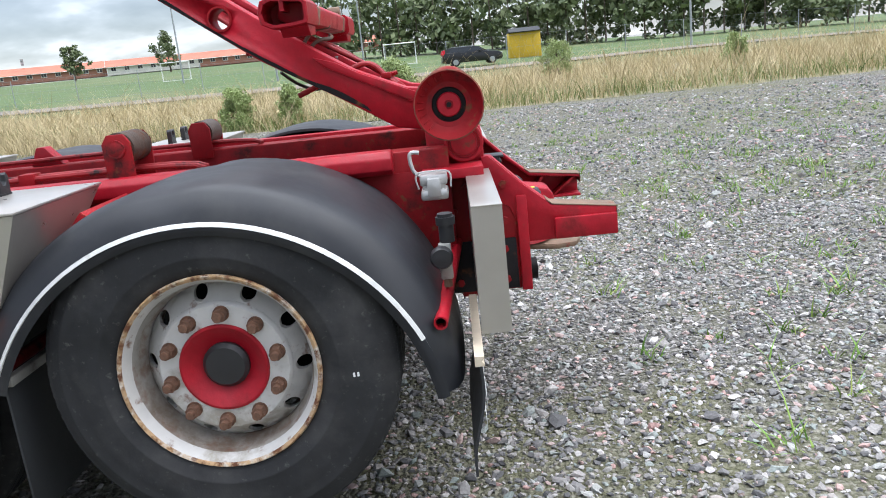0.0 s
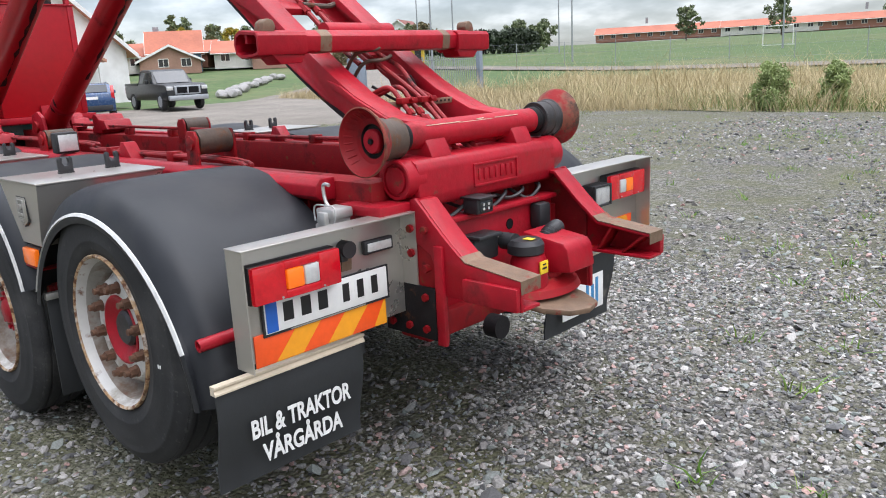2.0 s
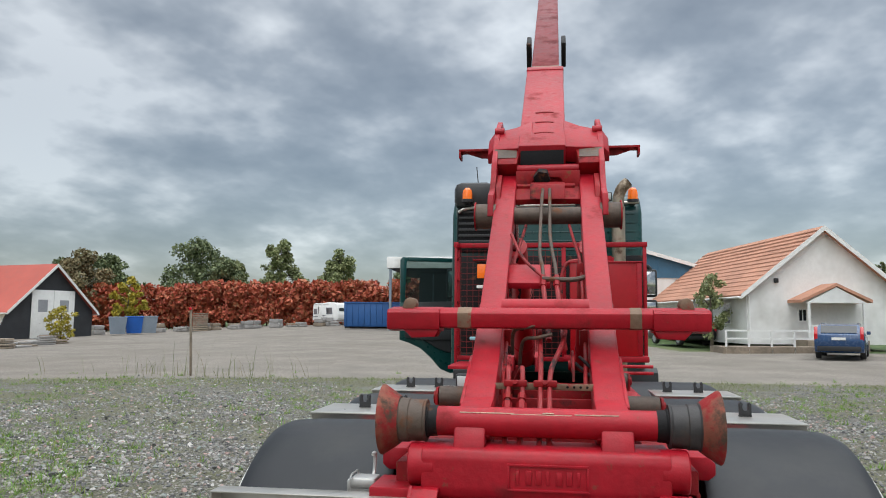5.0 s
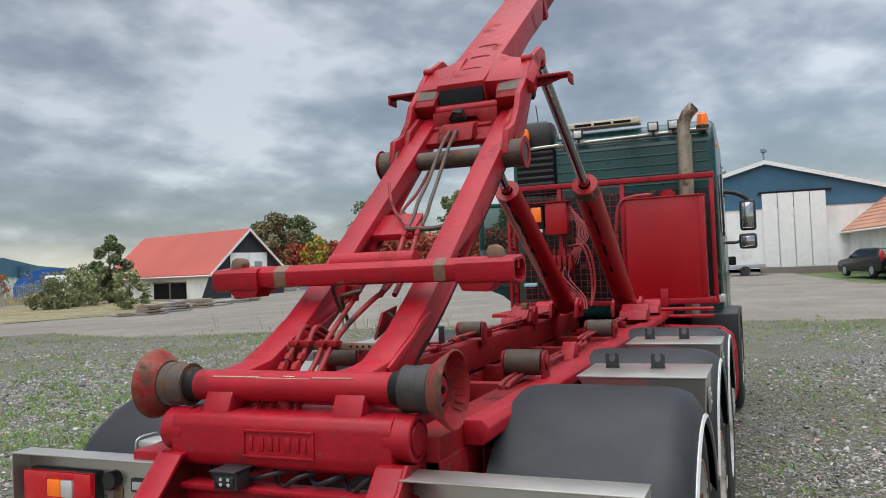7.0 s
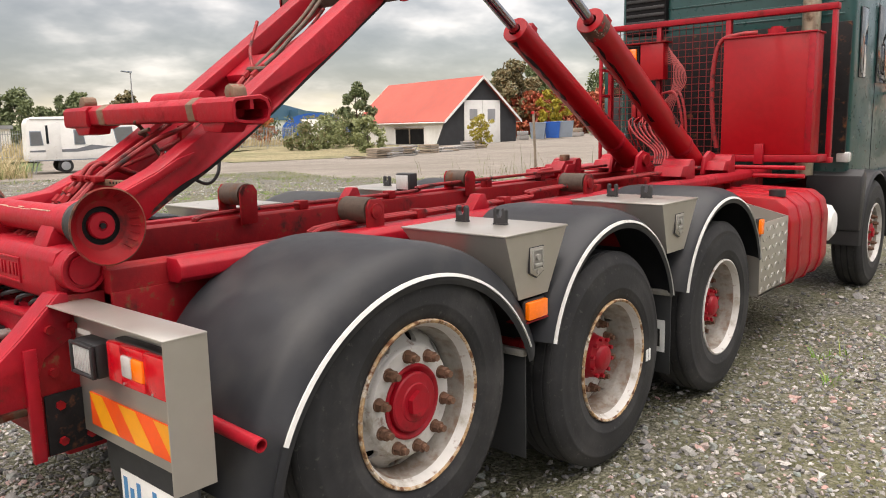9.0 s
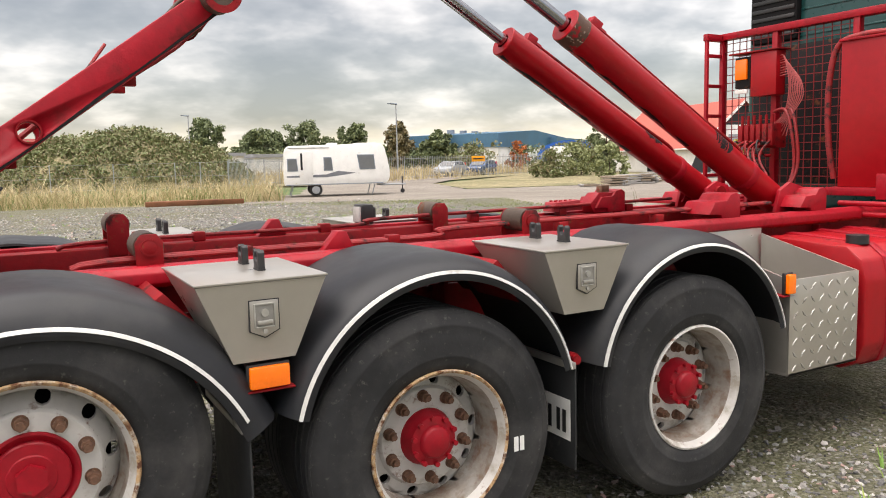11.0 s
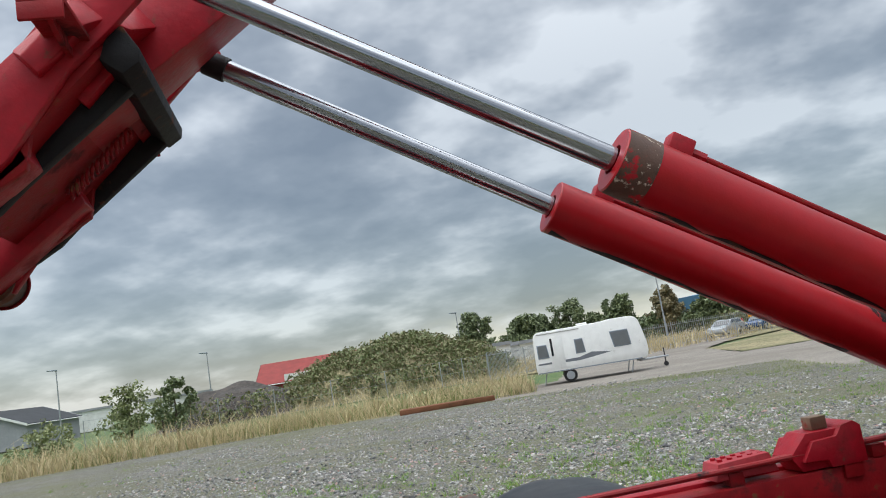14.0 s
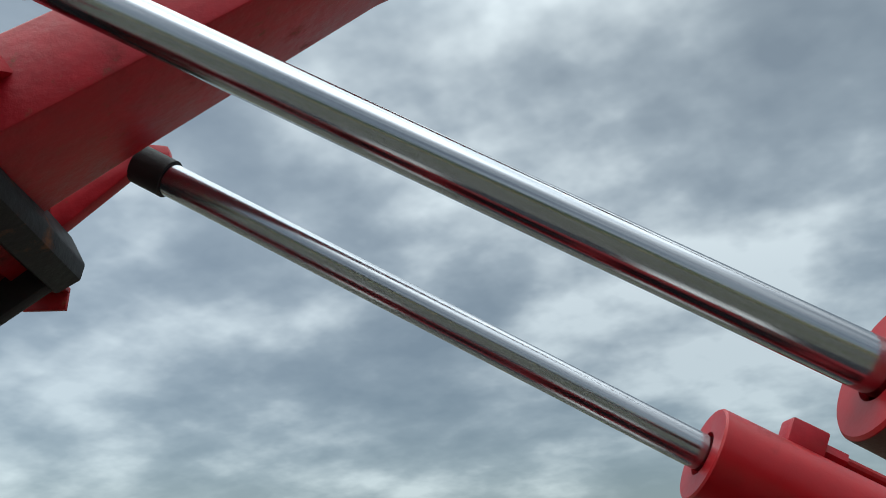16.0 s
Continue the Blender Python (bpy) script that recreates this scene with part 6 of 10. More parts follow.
door_part("top_bar", [(0.2, 2.60), (0.2, 2.66), (0.96, 2.66), (0.96, 2.60)], -0.03, 0.03, GREEN, door)
door_part("inner_trim", [(0.05, 1.28), (0.34, 1.28), (0.50, 1.34), (0.70, 1.46), (0.98, 1.50), (1.0, 2.0), (0.04, 2.03)], 0.030, 0.062, DOOR_INNER, door, "black inner trim")
door_part("arm_rest", [(0.15, 1.70), (0.80, 1.66), (0.80, 1.74), (0.15, 1.80)], 0.062, 0.10, DOOR_INNER, door)
part("loudspeaker", Solid().lathe([(0.085, 0.0), (0.085, 0.018), (0.07, 0.022), (0.05, 0.012), (0.0, 0.014)], (0.80, 0.06, 1.82), (0, 1, 0), 28), PLASTIC, door)
part("door_pocket", Solid().box(0.25, 0.75, 0.06, 0.09, 1.46, 1.60, 0.012), DOOR_INNER, door)
w = door_part("window_glass", [(0.07, 2.01), (0.97, 2.01), (0.96, 2.60), (0.21, 2.60)], -0.004, 0.004, GLASS, door, "clear window glass", 0.0)
w.visible_shadow = False
part("reflector", Solid().box(1.02, 1.045, 0.03, 0.04, 1.6, 1.68, 0.002), LENS_RED, door)

# rear lamp boxes -----------------------------------------------------------------------
def lamp_box(side):
    if side < 0:
        ya, yb, z0, z1, dx = -1.172, -0.455, 0.748, 1.128, 0.0
    else:
        ya, yb, z0, z1, dx = 0.475, 1.172, 0.715, 1.141, 0.04
    s = Solid().box(0.036 + dx, 0.046 + dx, ya, yb, z0, z1, 0.001)
    b = part("lamp_box", s, STEEL, truck, "folded stainless rear lamp box")
    part("top_fold", Solid().box(0.034, 0.125 + dx, ya - 0.004, yb + 0.004, z1, z1 + 0.006, 0.002), STEEL, b)
    out, inn = (ya, yb) if side < 0 else (yb, ya)
    part("outer_fold", Solid().prism([(0.034, z0), (0.124 + dx, z0), (0.124 + dx, z1), (0.034, z1)], out - side * 0.004, out + side * 0.001, "y"), STEEL, b)
    part("inner_fold", Solid().prism([(0.046 + dx, z0 + 0.01), (0.046 + dx, z1), (0.122 + dx, z1), (0.122 + dx, z0 + 0.10), (0.09 + dx, z0 + 0.01)], inn - 0.002, inn + 0.002, "y"), STEEL, b)
    return b


def combination_lamp(y0, y1, z0, z1, flip):
    s = Solid().box(0.046, 0.085, y0, y1, z0, z1, 0.008)
    b = part("rear_lamp", s, PLASTIC, truck, "red, amber and clear rear lamp")
    w = y1 - y0
    cuts = [(0.0, 0.36, LENS_RED, "red lens"), (0.36, 0.56, LENS_AMBER, "amber lens"), (0.56, 0.74, LENS_CLEAR, "clear lens"), (0.74, 1.0, LENS_RED, "red lens")]
    for a, c, m_, lab in cuts:
        if flip:
            a, c = 1 - c, 1 - a
        mid = m_ is not LENS_RED
        part("lens", Solid().box(0.085, 0.113 if mid else 0.110, y0 + w * a + 0.001, y0 + w * c - 0.001, z0 + (0.030 if mid else 0.003), z1 - (0.030 if mid else 0.003), 0.007), m_, b, lab)
    for zz in ((z0 + 0.003, z0 + 0.0295), (z1 - 0.0295, z1 - 0.003)):
        a, c = (0.36, 0.74) if not flip else (0.26, 0.64)
        part("lens", Solid().box(0.085, 0.110, y0 + w * a - 0.004, y0 + w * c + 0.004, zz[0], zz[1], 0.004), LENS_RED, b, "red lens")
    for k in (0.30, 0.78):
        part("lens_screw", Solid().cyl((0.110, y0 + w * k, z0 + 0.012), (0.1125, y0 + w * k, z0 + 0.012), 0.004, n=8), ALU, b)
    return b


def marking_board(y0, y1, z0, z1, lean):
    b = part("marking_board", Solid().box(0.047, 0.052, y0, y1, z0, z1, 0.001), ORANGE, truck, "orange and yellow slanted marking board")
    w, h = 0.105, z1 - z0 - 0.004
    k, y = 0, y0 - 0.03
    while y < y1:
        if k % 2:
            q = [(y, z0 + 0.002), (y + w, z0 + 0.002), (y + w + lean * h, z1 - 0.002), (y + lean * h, z1 - 0.002)]
            q = [(min(max(a, y0 + 0.002), y1 - 0.002), c) for a, c in q]
            part("stripe", Solid().prism(q, 0.0525, 0.0535, "x"), YELLOW, b, "yellow stripe")
        k, y = k + 1, y + w
    return b


lamp_box(-1), lamp_box(1)
combination_lamp(-1.135, -0.795, 0.946, 1.072, False)
combination_lamp(0.822, 1.146, 0.966, 1.091, True).matrix_basis = pose(0.04, 0, 0)
marking_board(-1.117, -0.560, 0.732, 0.838, 0.9)
marking_board(0.555, 1.112, 0.752, 0.862, -0.9).matrix_basis = pose(0.04, 0, 0)
# number plate: characters as plain bars
pl = part("number_plate", Solid().box(0.054, 0.060, -1.075, -0.553, 0.834, 0.946, 0.003), WHITE, truck, "white number plate with black bars")
part("blue_field", Solid().box(0.060, 0.0612, -1.071, -1.028, 0.838, 0.942), BLUE_EU, pl)
part("plate_frame", Solid().box(0.052, 0.058, -1.083, -0.545, 0.826, 0.834).box(0.052, 0.058, -1.083, -0.545, 0.946, 0.951).box(0.052, 0.058, -1.083, -1.075, 0.834, 0.946).box(0.052, 0.058, -0.553, -0.545, 0.834, 0.946), PLASTIC, pl)
for y, w in ((-0.985, 0.055), (-0.915, 0.055), (-0.845, 0.055), (-0.745, 0.045), (-0.68, 0.045), (-0.615, 0.045)):
    part("plate_bar", Solid().box(0.060, 0.0612, y - w / 2 + 0.008, y + w / 2 - 0.008, 0.862, 0.926), INK, pl)
part("dealer_bar", Solid().box(0.0585, 0.0592, -0.98, -0.66, 0.8275, 0.8325), ALU, pl)
# LED lamp, small camera bracket, clear reversing lamp
b = part("led_lamp", Solid().box(0.046, 0.066, -0.652, -0.516, 1.004, 1.054, 0.006), PLASTIC, truck, "narrow LED lamp")
part("lens", Solid().box(0.066, 0.069, -0.640, -0.528, 1.014, 1.044, 0.003), LENS_CLEAR, b, "clear lens")
s = Solid().cyl((0.046, -0.735, 1.045), (0.085, -0.735, 1.045), 0.030, n=20)
s.box(0.046, 0.075, -0.765, -0.735, 1.005, 1.045, 0.004)
part("socket", s, PLASTIC, truck, "black round socket")
part("socket_tab", Solid().prism([(-0.75, 0.965), (-0.705, 0.965), (-0.70, 1.01), (-0.72, 1.03), (-0.745, 1.01)], 0.046, 0.052, "x", 0.002), BARE, truck)
b = part("reversing_lamp", Solid().box(0.10, 0.165, 0.640, 0.785, 0.962, 1.070, 0.012), PLASTIC, truck, "black reversing lamp")
part("lens", Solid().box(0.165, 0.172, 0.652, 0.772, 0.976, 1.056, 0.004), LENS_CLEAR, b, "clear lens")
part("lens_rim", Solid().box(0.165, 0.178, 0.640, 0.652, 0.966, 1.066, 0.003).box(0.165, 0.178, 0.772, 0.785, 0.966, 1.066, 0.003).box(0.165, 0.178, 0.652, 0.772, 0.966, 0.976, 0.003).box(0.165, 0.178, 0.652, 0.772, 1.056, 1.066, 0.003), PLASTIC, b)
for k in range(11):
    part("lens_rib", Solid().box(0.1715, 0.1745, 0.660 + 0.0104 * k, 0.6655 + 0.0104 * k, 0.980, 1.052, 0.001), LENS_CLEAR, b)
part("lamp_stalk", Solid().box(0.086, 0.12, 0.785, 0.815, 0.98, 1.06, 0.006), PLASTIC, b)
part("label_strip", Solid().box(0.0865, 0.088, 0.50, 0.59, 1.045, 1.062), WHITE, truck, "pale label strip")

# mudflaps -----------------------------------------------------------------------------------
for side, ya, yb in ((-1, -1.255, -0.665), (1, 0.50, 1.055)):
    s, rows = Solid(), []
    for i in range(9):
        z = 0.69 - 0.36 * i / 8
        x = 0.015 + 0.012 * math.sin(i * 0.7) - 0.004 * i
        rows.append([(x, ya, z), (x, yb, z), (x + 0.008, yb, z), (x + 0.008, ya, z)])
    s.rings(rows)
    f = part("mudflap", s, FLAP, truck, "black rubber mudflap", 50)
    part("flap_rail", Solid().prism([(0.004, 0.682), (0.004, 0.712), (0.032, 0.712), (0.032, 0.706), (0.024, 0.697), (0.032, 0.688), (0.032, 0.682)], ya - 0.005, yb + 0.01, "y"), PALE_BEIGE, f, "worn beige clamping rail")
    if side < 0:
        m_ = pose(0.030, -0.945, 0.522, 90, 0, 90)
        lettering("lettering", "BIL & TRAKTOR", 0.088, m_, WHITE, f, 0.66)
        lettering("lettering", "V\u00c5RG\u00c5RDA", 0.088, pose(0.024, -0.945, 0.425, 90, 0, 90), WHITE, f, 0.70)
    else:
        q = part("panel", Solid().box(0.026, 0.029, 0.585, 0.945, 0.405, 0.585, 0.001), WHITE, f, "white panel with blue bars")
        for k, (y, h) in enumerate(((0.615, 0.13), (0.655, 0.10), (0.70, 0.13), (0.80, 0.13), (0.845, 0.10), (0.885, 0.13))):
            part("panel_bar", Solid().box(0.0292, 0.0305, y - 0.012, y + 0.012, 0.435, 0.435 + h), mat("blue_print", (0.05, 0.22, 0.45), 0.5), q)
        part("panel_dot", Solid().cyl((0.0292, 0.752, 0.49), (0.0305, 0.752, 0.49), 0.028, n=20), LENS_RED, q)
# second-axle flaps
for side in (-1, 1):
    for x in (-1.38, -2.76):
        f = part("mudflap", Solid().box(x, x + 0.008, side * 0.72, side * 1.23, 0.30, 0.76, 0.002), FLAP, truck, "black rubber mudflap")
        part("flap_rail", Solid().box(x + 0.009, x + 0.035, side * 0.72, side * 1.24, 0.745, 0.775, 0.003), ALU, f)
        if x == -2.76 and side > 0:
            q = part("panel", Solid().box(x + 0.009, x + 0.011, 0.86, 1.20, 0.42, 0.60), WHITE, f)
            for y in (0.90, 0.95, 1.06, 1.12, 1.16):
                part("panel_bar", Solid().box(x + 0.0115, x + 0.0125, y - 0.012, y + 0.012, 0.45, 0.55), INK, q)

# tail coupling between the step arms ----------------------------------------------------------
s = Solid().box(0.06, 0.10, -0.37, 0.41, 0.70, 1.06, 0.006)
cp = part("coupling_plate", s, RED, truck, "red rear cross plate with sockets")
part("upper_lip", Solid().box(0.05, 0.13, -0.37, 0.41, 1.055, 1.075, 0.004), RED, cp)
part("plate_hole", Solid().cyl((0.10, 0.11, 0.985), (0.1025, 0.11, 0.985), 0.022, n=20), DARK, cp)
b = part("work_lamp", Solid().box(0.11, 0.185, -0.185, -0.09, 1.078, 1.140, 0.008).box(0.10, 0.20, -0.188, -0.087, 1.136, 1.144, 0.002), PLASTIC, truck, "small black LED work lamp")
part("lens", Solid().box(0.185, 0.188, -0.172, -0.103, 1.088, 1.126, 0.003), DARK_GLASS, b)
for yy in (-0.152, -0.123):
    for zz in (1.098, 1.115):
        part("led", Solid().cyl((0.188, yy, zz), (0.190, yy, zz), 0.006, n=10), LENS_CLEAR, b)
s = Solid().box(0.10, 0.19, -0.215, -0.07, 0.895, 0.985, 0.012)
sk = part("trailer_socket", s, PLASTIC, truck, "black trailer electric socket")
part("socket_lid", Solid().box(0.12, 0.215, -0.215, -0.075, 0.985, 1.0, 0.005), PLASTIC, sk)
part("socket_knob", Solid().cyl((0.19, -0.045, 0.955), (0.25, -0.045, 0.955), 0.034, n=18), PLASTIC, sk)
part("socket_neck", Solid().cyl((0.10, -0.05, 0.955), (0.19, -0.05, 0.955), 0.022, n=14), ALU, sk)
part("cable_end", Solid().box(0.10, 0.13, -0.29, -0.26, 0.93, 0.955, 0.004), WHITE, sk)
s = Solid().box(0.10, 0.16, 0.245, 0.325, 0.94, 1.05, 0.014)
part("trailer_socket", s, PLASTIC, truck, "black round-cornered socket").data.name = "socket_mesh"
arch = curve_line([(0.12, 0.35, 0.80), (0.16, 0.335, 0.88), (0.215, 0.28, 0.945), (0.26, 0.20, 0.965), (0.27, 0.12, 0.94), (0.26, 0.06, 0.87)], 10)
s = Solid()
side_ = Vector((0.5, 0.86, 0)).cross(Vector((0, 0, 1)))
rows = []
for k, p in enumerate(arch):
    d = (arch[min(k + 1, len(arch) - 1)] - arch[max(k - 1, 0)]).normalized()
    u = (side_ - d * side_.dot(d)).normalized()
    v, r = d.cross(u), 0.034 if k % 2 else 0.027
    rows.append([p + (u * math.cos(a) + v * math.sin(a)) * r for a in [math.pi * q / 8 for q in range(16)]])
s.rings(rows)
part("air_hose", s, PLASTIC, truck, "black corrugated hose bent in an arch", 20)
b = part("coupling_body", Solid().lathe([(0.068, -0.10), (0.075, -0.04), (0.072, 0.04), (0.062, 0.075)], (0.29, -0.015, 0.835), (0, 0, 1), 26, True), RED, truck, "red trailer coupling with a black cap")
part("black_cap", Solid().lathe([(0.060, 0.0), (0.072, 0.006), (0.072, 0.040), (0.060, 0.058), (0, 0.062)], (0.285, -0.025, 0.91), (0, 0, 1), 28), PLASTIC, b, "black rubber cap")
part("warning_label", Solid().box(0.364, 0.369, -0.045, 0.005, 0.84, 0.89, 0.001), mat("yellow_label", (0.80, 0.55, 0.02), 0.5), b, "yellow warning label")
part("warning_bar", Solid().box(0.369, 0.370, -0.034, -0.006, 0.858, 0.866).box(0.369, 0.370, -0.03, -0.01, 0.874, 0.880), INK, b)
part("black_cap_mark", Solid().box(0.29, 0.33, -0.05, -0.02, 0.972, 0.974), mat("yellow_print", (0.75, 0.6, 0.05), 0.5), b)
s = Solid().prism([(0.20, 0.975), (0.40, 0.945), (0.42, 0.92), (0.435, 0.83), (0.20, 0.80)], 0.06, 0.235, "y", 0.012)
part("coupling_cover", s, RED, truck, "red coupling cover plate")
s, rows = Solid(), []
for i in range(15):
    a = radians(-70 + 140 * i / 14)
    rows.append([(0.22 + 0.17 * math.cos(a) * k, 0.08 + 0.21 * math.sin(a) * k, z) for k, z in ((0.75, 0.80), (1.05, 0.772), (1.12, 0.745), (1.06, 0.742), (0.72, 0.782))])
s.rings(rows)
part("coupling_jaw", s, RED_WORN, truck, "red guide jaw of the coupling")
s = Solid().prism([(0.10, -0.12), (0.10, 0.24), (0.34, 0.19), (0.44, 0.14), (0.46, 0.05), (0.43, -0.03), (0.34, -0.09)], 0.640, 0.665, "z", 0.008)
part("tow_tongue", s, BARE, truck, "worn steel tow tongue").matrix_basis = pose(0, 0, 0.10, 0, 6, 0)
part("lower_beam", Solid().box(-0.02, 0.14, -0.43, 0.46, 0.63, 0.73, 0.012), RED_WORN, truck)
part("tow_pin", Solid().cyl((0.24, -0.20, 0.66), (0.30, -0.20, 0.66), 0.045, n=18), BLACK_STEEL, truck)
part("rear_pipe", Solid().tube(curve_line([(0.10, -0.34, 0.86), (0.2, -0.30, 0.82), (0.26, -0.15, 0.80), (0.24, 0.0, 0.79)]), 0.012, 8), PLASTIC, truck)
for k in range(5):
    pts = [(0.02, -0.32 + 0.13 * k, 1.12), (0.08, -0.26 + 0.13 * k, 1.07 + 0.02 * (k % 2)), (0.10, -0.16 + 0.12 * k, 1.11), (0.05, -0.05 + 0.1 * k, 1.13)]
    part("cable", Solid().tube(curve_line(pts, 5), 0.008, 6), PLASTIC, truck)

# left side: valve handle, air gladhand and bracket behind the lamp box
gl = part("air_coupling", Solid().box(-0.125, -0.03, -0.705, -0.61, 1.128, 1.166, 0.008).box(-0.116, -0.039, -0.70, -0.62, 1.112, 1.130).box(-0.125, -0.03, -0.715, -0.615, 1.078, 1.114, 0.010).box(-0.10, -0.055, -0.722, -0.70, 1.09, 1.155, 0.005), CAST, truck, "bright cast air coupling")
part("coupling_clip", Solid().tube(curve_line([(-0.13, -0.705, 1.12), (-0.135, -0.70, 1.17), (-0.08, -0.70, 1.178), (-0.022, -0.70, 1.17), (-0.02, -0.705, 1.12)], 4), 0.0032, 6), CAST, gl)
part("lever", Solid().tube(curve_line([(-0.115, -0.64, 1.15), (-0.145, -0.64, 1.175), (-0.155, -0.64, 1.225), (-0.145, -0.64, 1.24), (-0.12, -0.64, 1.238)]), 0.007, 8), CAST, gl)
part("red_bracket", Solid().box(-0.12, 0.10, -0.60, -0.44, 1.128, 1.165, 0.004), RED, truck)
lv = part("level_valve", Solid().box(-0.075, -0.035, -1.02, -0.99, 0.88, 0.995, 0.006), ALU, truck, "grey cast valve on a bracket")
part("valve_knob", Solid().lathe([(0.0, 0.03), (0.03, 0.028), (0.036, 0.015), (0.036, 0.0)], (-0.066, -1.02, 0.955), (0, -1, 0), 18), PLASTIC, lv)
part("valve_port", Solid().hexnut((-0.055, -1.005, 0.88), (-0.055, -1.005, 0.855), 0.014), BARE, lv)
part("valve_dome", Solid().cyl((-0.045, -0.99, 0.995), (-0.045, -0.99, 1.085), 0.024, n=18).cyl((-0.045, -0.99, 1.05), (-0.045, -0.99, 1.075), 0.03, n=18), PLASTIC, lv)
s = Solid().lathe([(0.021, 0.0), (0.021, 0.80), (0.016, 0.80), (0.016, 0.76)], (-0.02, -0.44, 0.86), Vector((-0.062, -0.80, -0.045)), 16)
part("side_tube", s, RED, truck, "red round outrigger tube with an open end")
s = Solid().lathe([(0.021, 0.0), (0.021, 0.80), (0.016, 0.80), (0.016, 0.76)], (-0.02, 0.47, 0.875), Vector((-0.03, 0.79, -0.058)), 16)
part("side_tube", s, RED, truck, "red round outrigger tube with an open end")

# ---- the ground ----
def ground_sheet():
    marks = [0, 2, 4, 7, 10, 14, 18, 22, 27, 33, 40, 48, 57, 68, 80, 95, 110, 130, 160, 220, 320, 500, 800, 1400]
    axis = [-m for m in marks[:0:-1]] + marks
    k = len(axis)
    verts = [(x, y, rise(x, y) - 0.13) for x in axis for y in axis]
    faces = [(i * k + j, (i + 1) * k + j, (i + 1) * k + j + 1, i * k + j + 1) for i in range(k - 1) for j in range(k - 1)]
    return tagged(new("ground", flat_mesh("ground", verts, faces, LAWN)), "green and dry grass ground reaching the horizon", "ground", kind="structure")


def rough_edge(pts, step=0.7, amp=0.22, seed=1):
    rnd = random.Random(seed)
    out = []
    for a, b in zip(pts, pts[1:] + pts[:1]):
        a, b = Vector(a), Vector(b)
        n = max(1, int((b - a).length / step))
        nrm = Vector((a.y - b.y, b.x - a.x)).normalized()
        for i in range(n):
            out.append(a + (b - a) * i / n + nrm * rnd.uniform(-amp, amp) * (i > 0))
    return out


def sheet(name, pts, lift, material, label, category, step=0.7, amp=0.22, seed=1, grid=9.0):
    bm = bmesh.new()
    vs = [bm.verts.new((p.x, p.y, 0)) for p in rough_edge(pts, step, amp, seed)]
    es = [bm.edges.new((vs[i], vs[(i + 1) % len(vs)])) for i in range(len(vs))]
    bmesh.ops.triangle_fill(bm, edges=es, use_beauty=True)
    for _ in range(6):
        long_ = [e for e in bm.edges if e.calc_length() > grid]
        if not long_:
            break
        bmesh.ops.subdivide_edges(bm, edges=long_, cuts=1)
        bmesh.ops.triangulate(bm, faces=[f for f in bm.faces if len(f.verts) > 3])
    for v in bm.verts:
        v.co.z = rise(v.co.x, v.co.y) + lift
    bmesh.ops.recalc_face_normals(bm, faces=bm.faces)
    me = bpy.data.meshes.new(name)
    bm.to_mesh(me)
    bm.free()
    if me.polygons and sum(p.normal.z for p in me.polygons) < 0:
        me.flip_normals()
    me.materials.append(material)
    return tagged(new(name, me), label, category, kind="structure")


ground_sheet()
PAD = [(34, 18.2), (10, 18.9), (-8, 19.6), (-12.5, 21.0), (-17, 15), (-20.5, 10), (-20, -5), (-18.5, -12), (-16.5, -17), (-18.5, -23), (-9.5, -28.5), (-1, -32.2), (11, -32), (34, -34)]
sheet("gravel_yard", PAD, 0.0, GRAVEL, "flat yard of loose grey gravel with sparse weeds", "gravel", seed=4)
YARD = [(-9, 15), (-15, 21.5), (-23, 27), (-34, 36), (-60, 60), (-66, 58), (-44, 32), (-36, 22), (-37, 6), (-54, 3), (-66, 0), (-92, -14), (-88, -34), (-70, -52), (-62, -42), (-50, -44), (-46, -38), (-30, -31), (-23, -33), (-27, -44), (-44, -66), (-38, -72), (-20, -50), (-14.5, -36), (-11, -34), (-8.4, -29.3), (-4, -24), (-10, -12)]
sheet("asphalt_yard", YARD, -0.022, ASPHALT, "wide yard of worn pale asphalt", "asphalt", amp=0.15, seed=7)
sheet("dry_verge", [(60, 17), (60, 44), (4, 42), (-14, 44), (-27, 42), (-23.5, 29), (-14, 22.5), (-8, 20.2), (10, 19.2)], -0.030, MEADOW, "verge of tall dry grass", "grass", seed=9)
sheet("dry_verge", [(-12, -29), (-14, -34.5), (-13, -40), (26, -44), (40, -36), (30, -32), (10, -31), (-1, -31.4)], -0.034, MEADOW, "verge of tall dry grass", "grass", seed=12)
sheet("dry_verge", [(-24, -46), (-47, -60), (-62, -56), (-95, -84), (-60, -118), (-12, -96), (-15, -56)], -0.034, MEADOW, "rough field of dry grass", "grass", step=2, seed=15)
sheet("dry_verge", [(-23.5, -33.5), (-31, -31.5), (-46, -38.5), (-50, -44.5), (-62, -42.5), (-70, -53), (-62, -56), (-47, -60), (-27, -44)], -0.026, MEADOW, "rough strip of dry weeds", "grass", step=2, seed=16)
sheet("far_road", [(-75, 62), (-75, 57.5), (-30, 50), (10, 52), (80, 66), (80, 71), (10, 56.5), (-30, 54)], -0.028, ASPHALT, "pale road beyond the grass", "road", step=4, amp=0.1, seed=3)


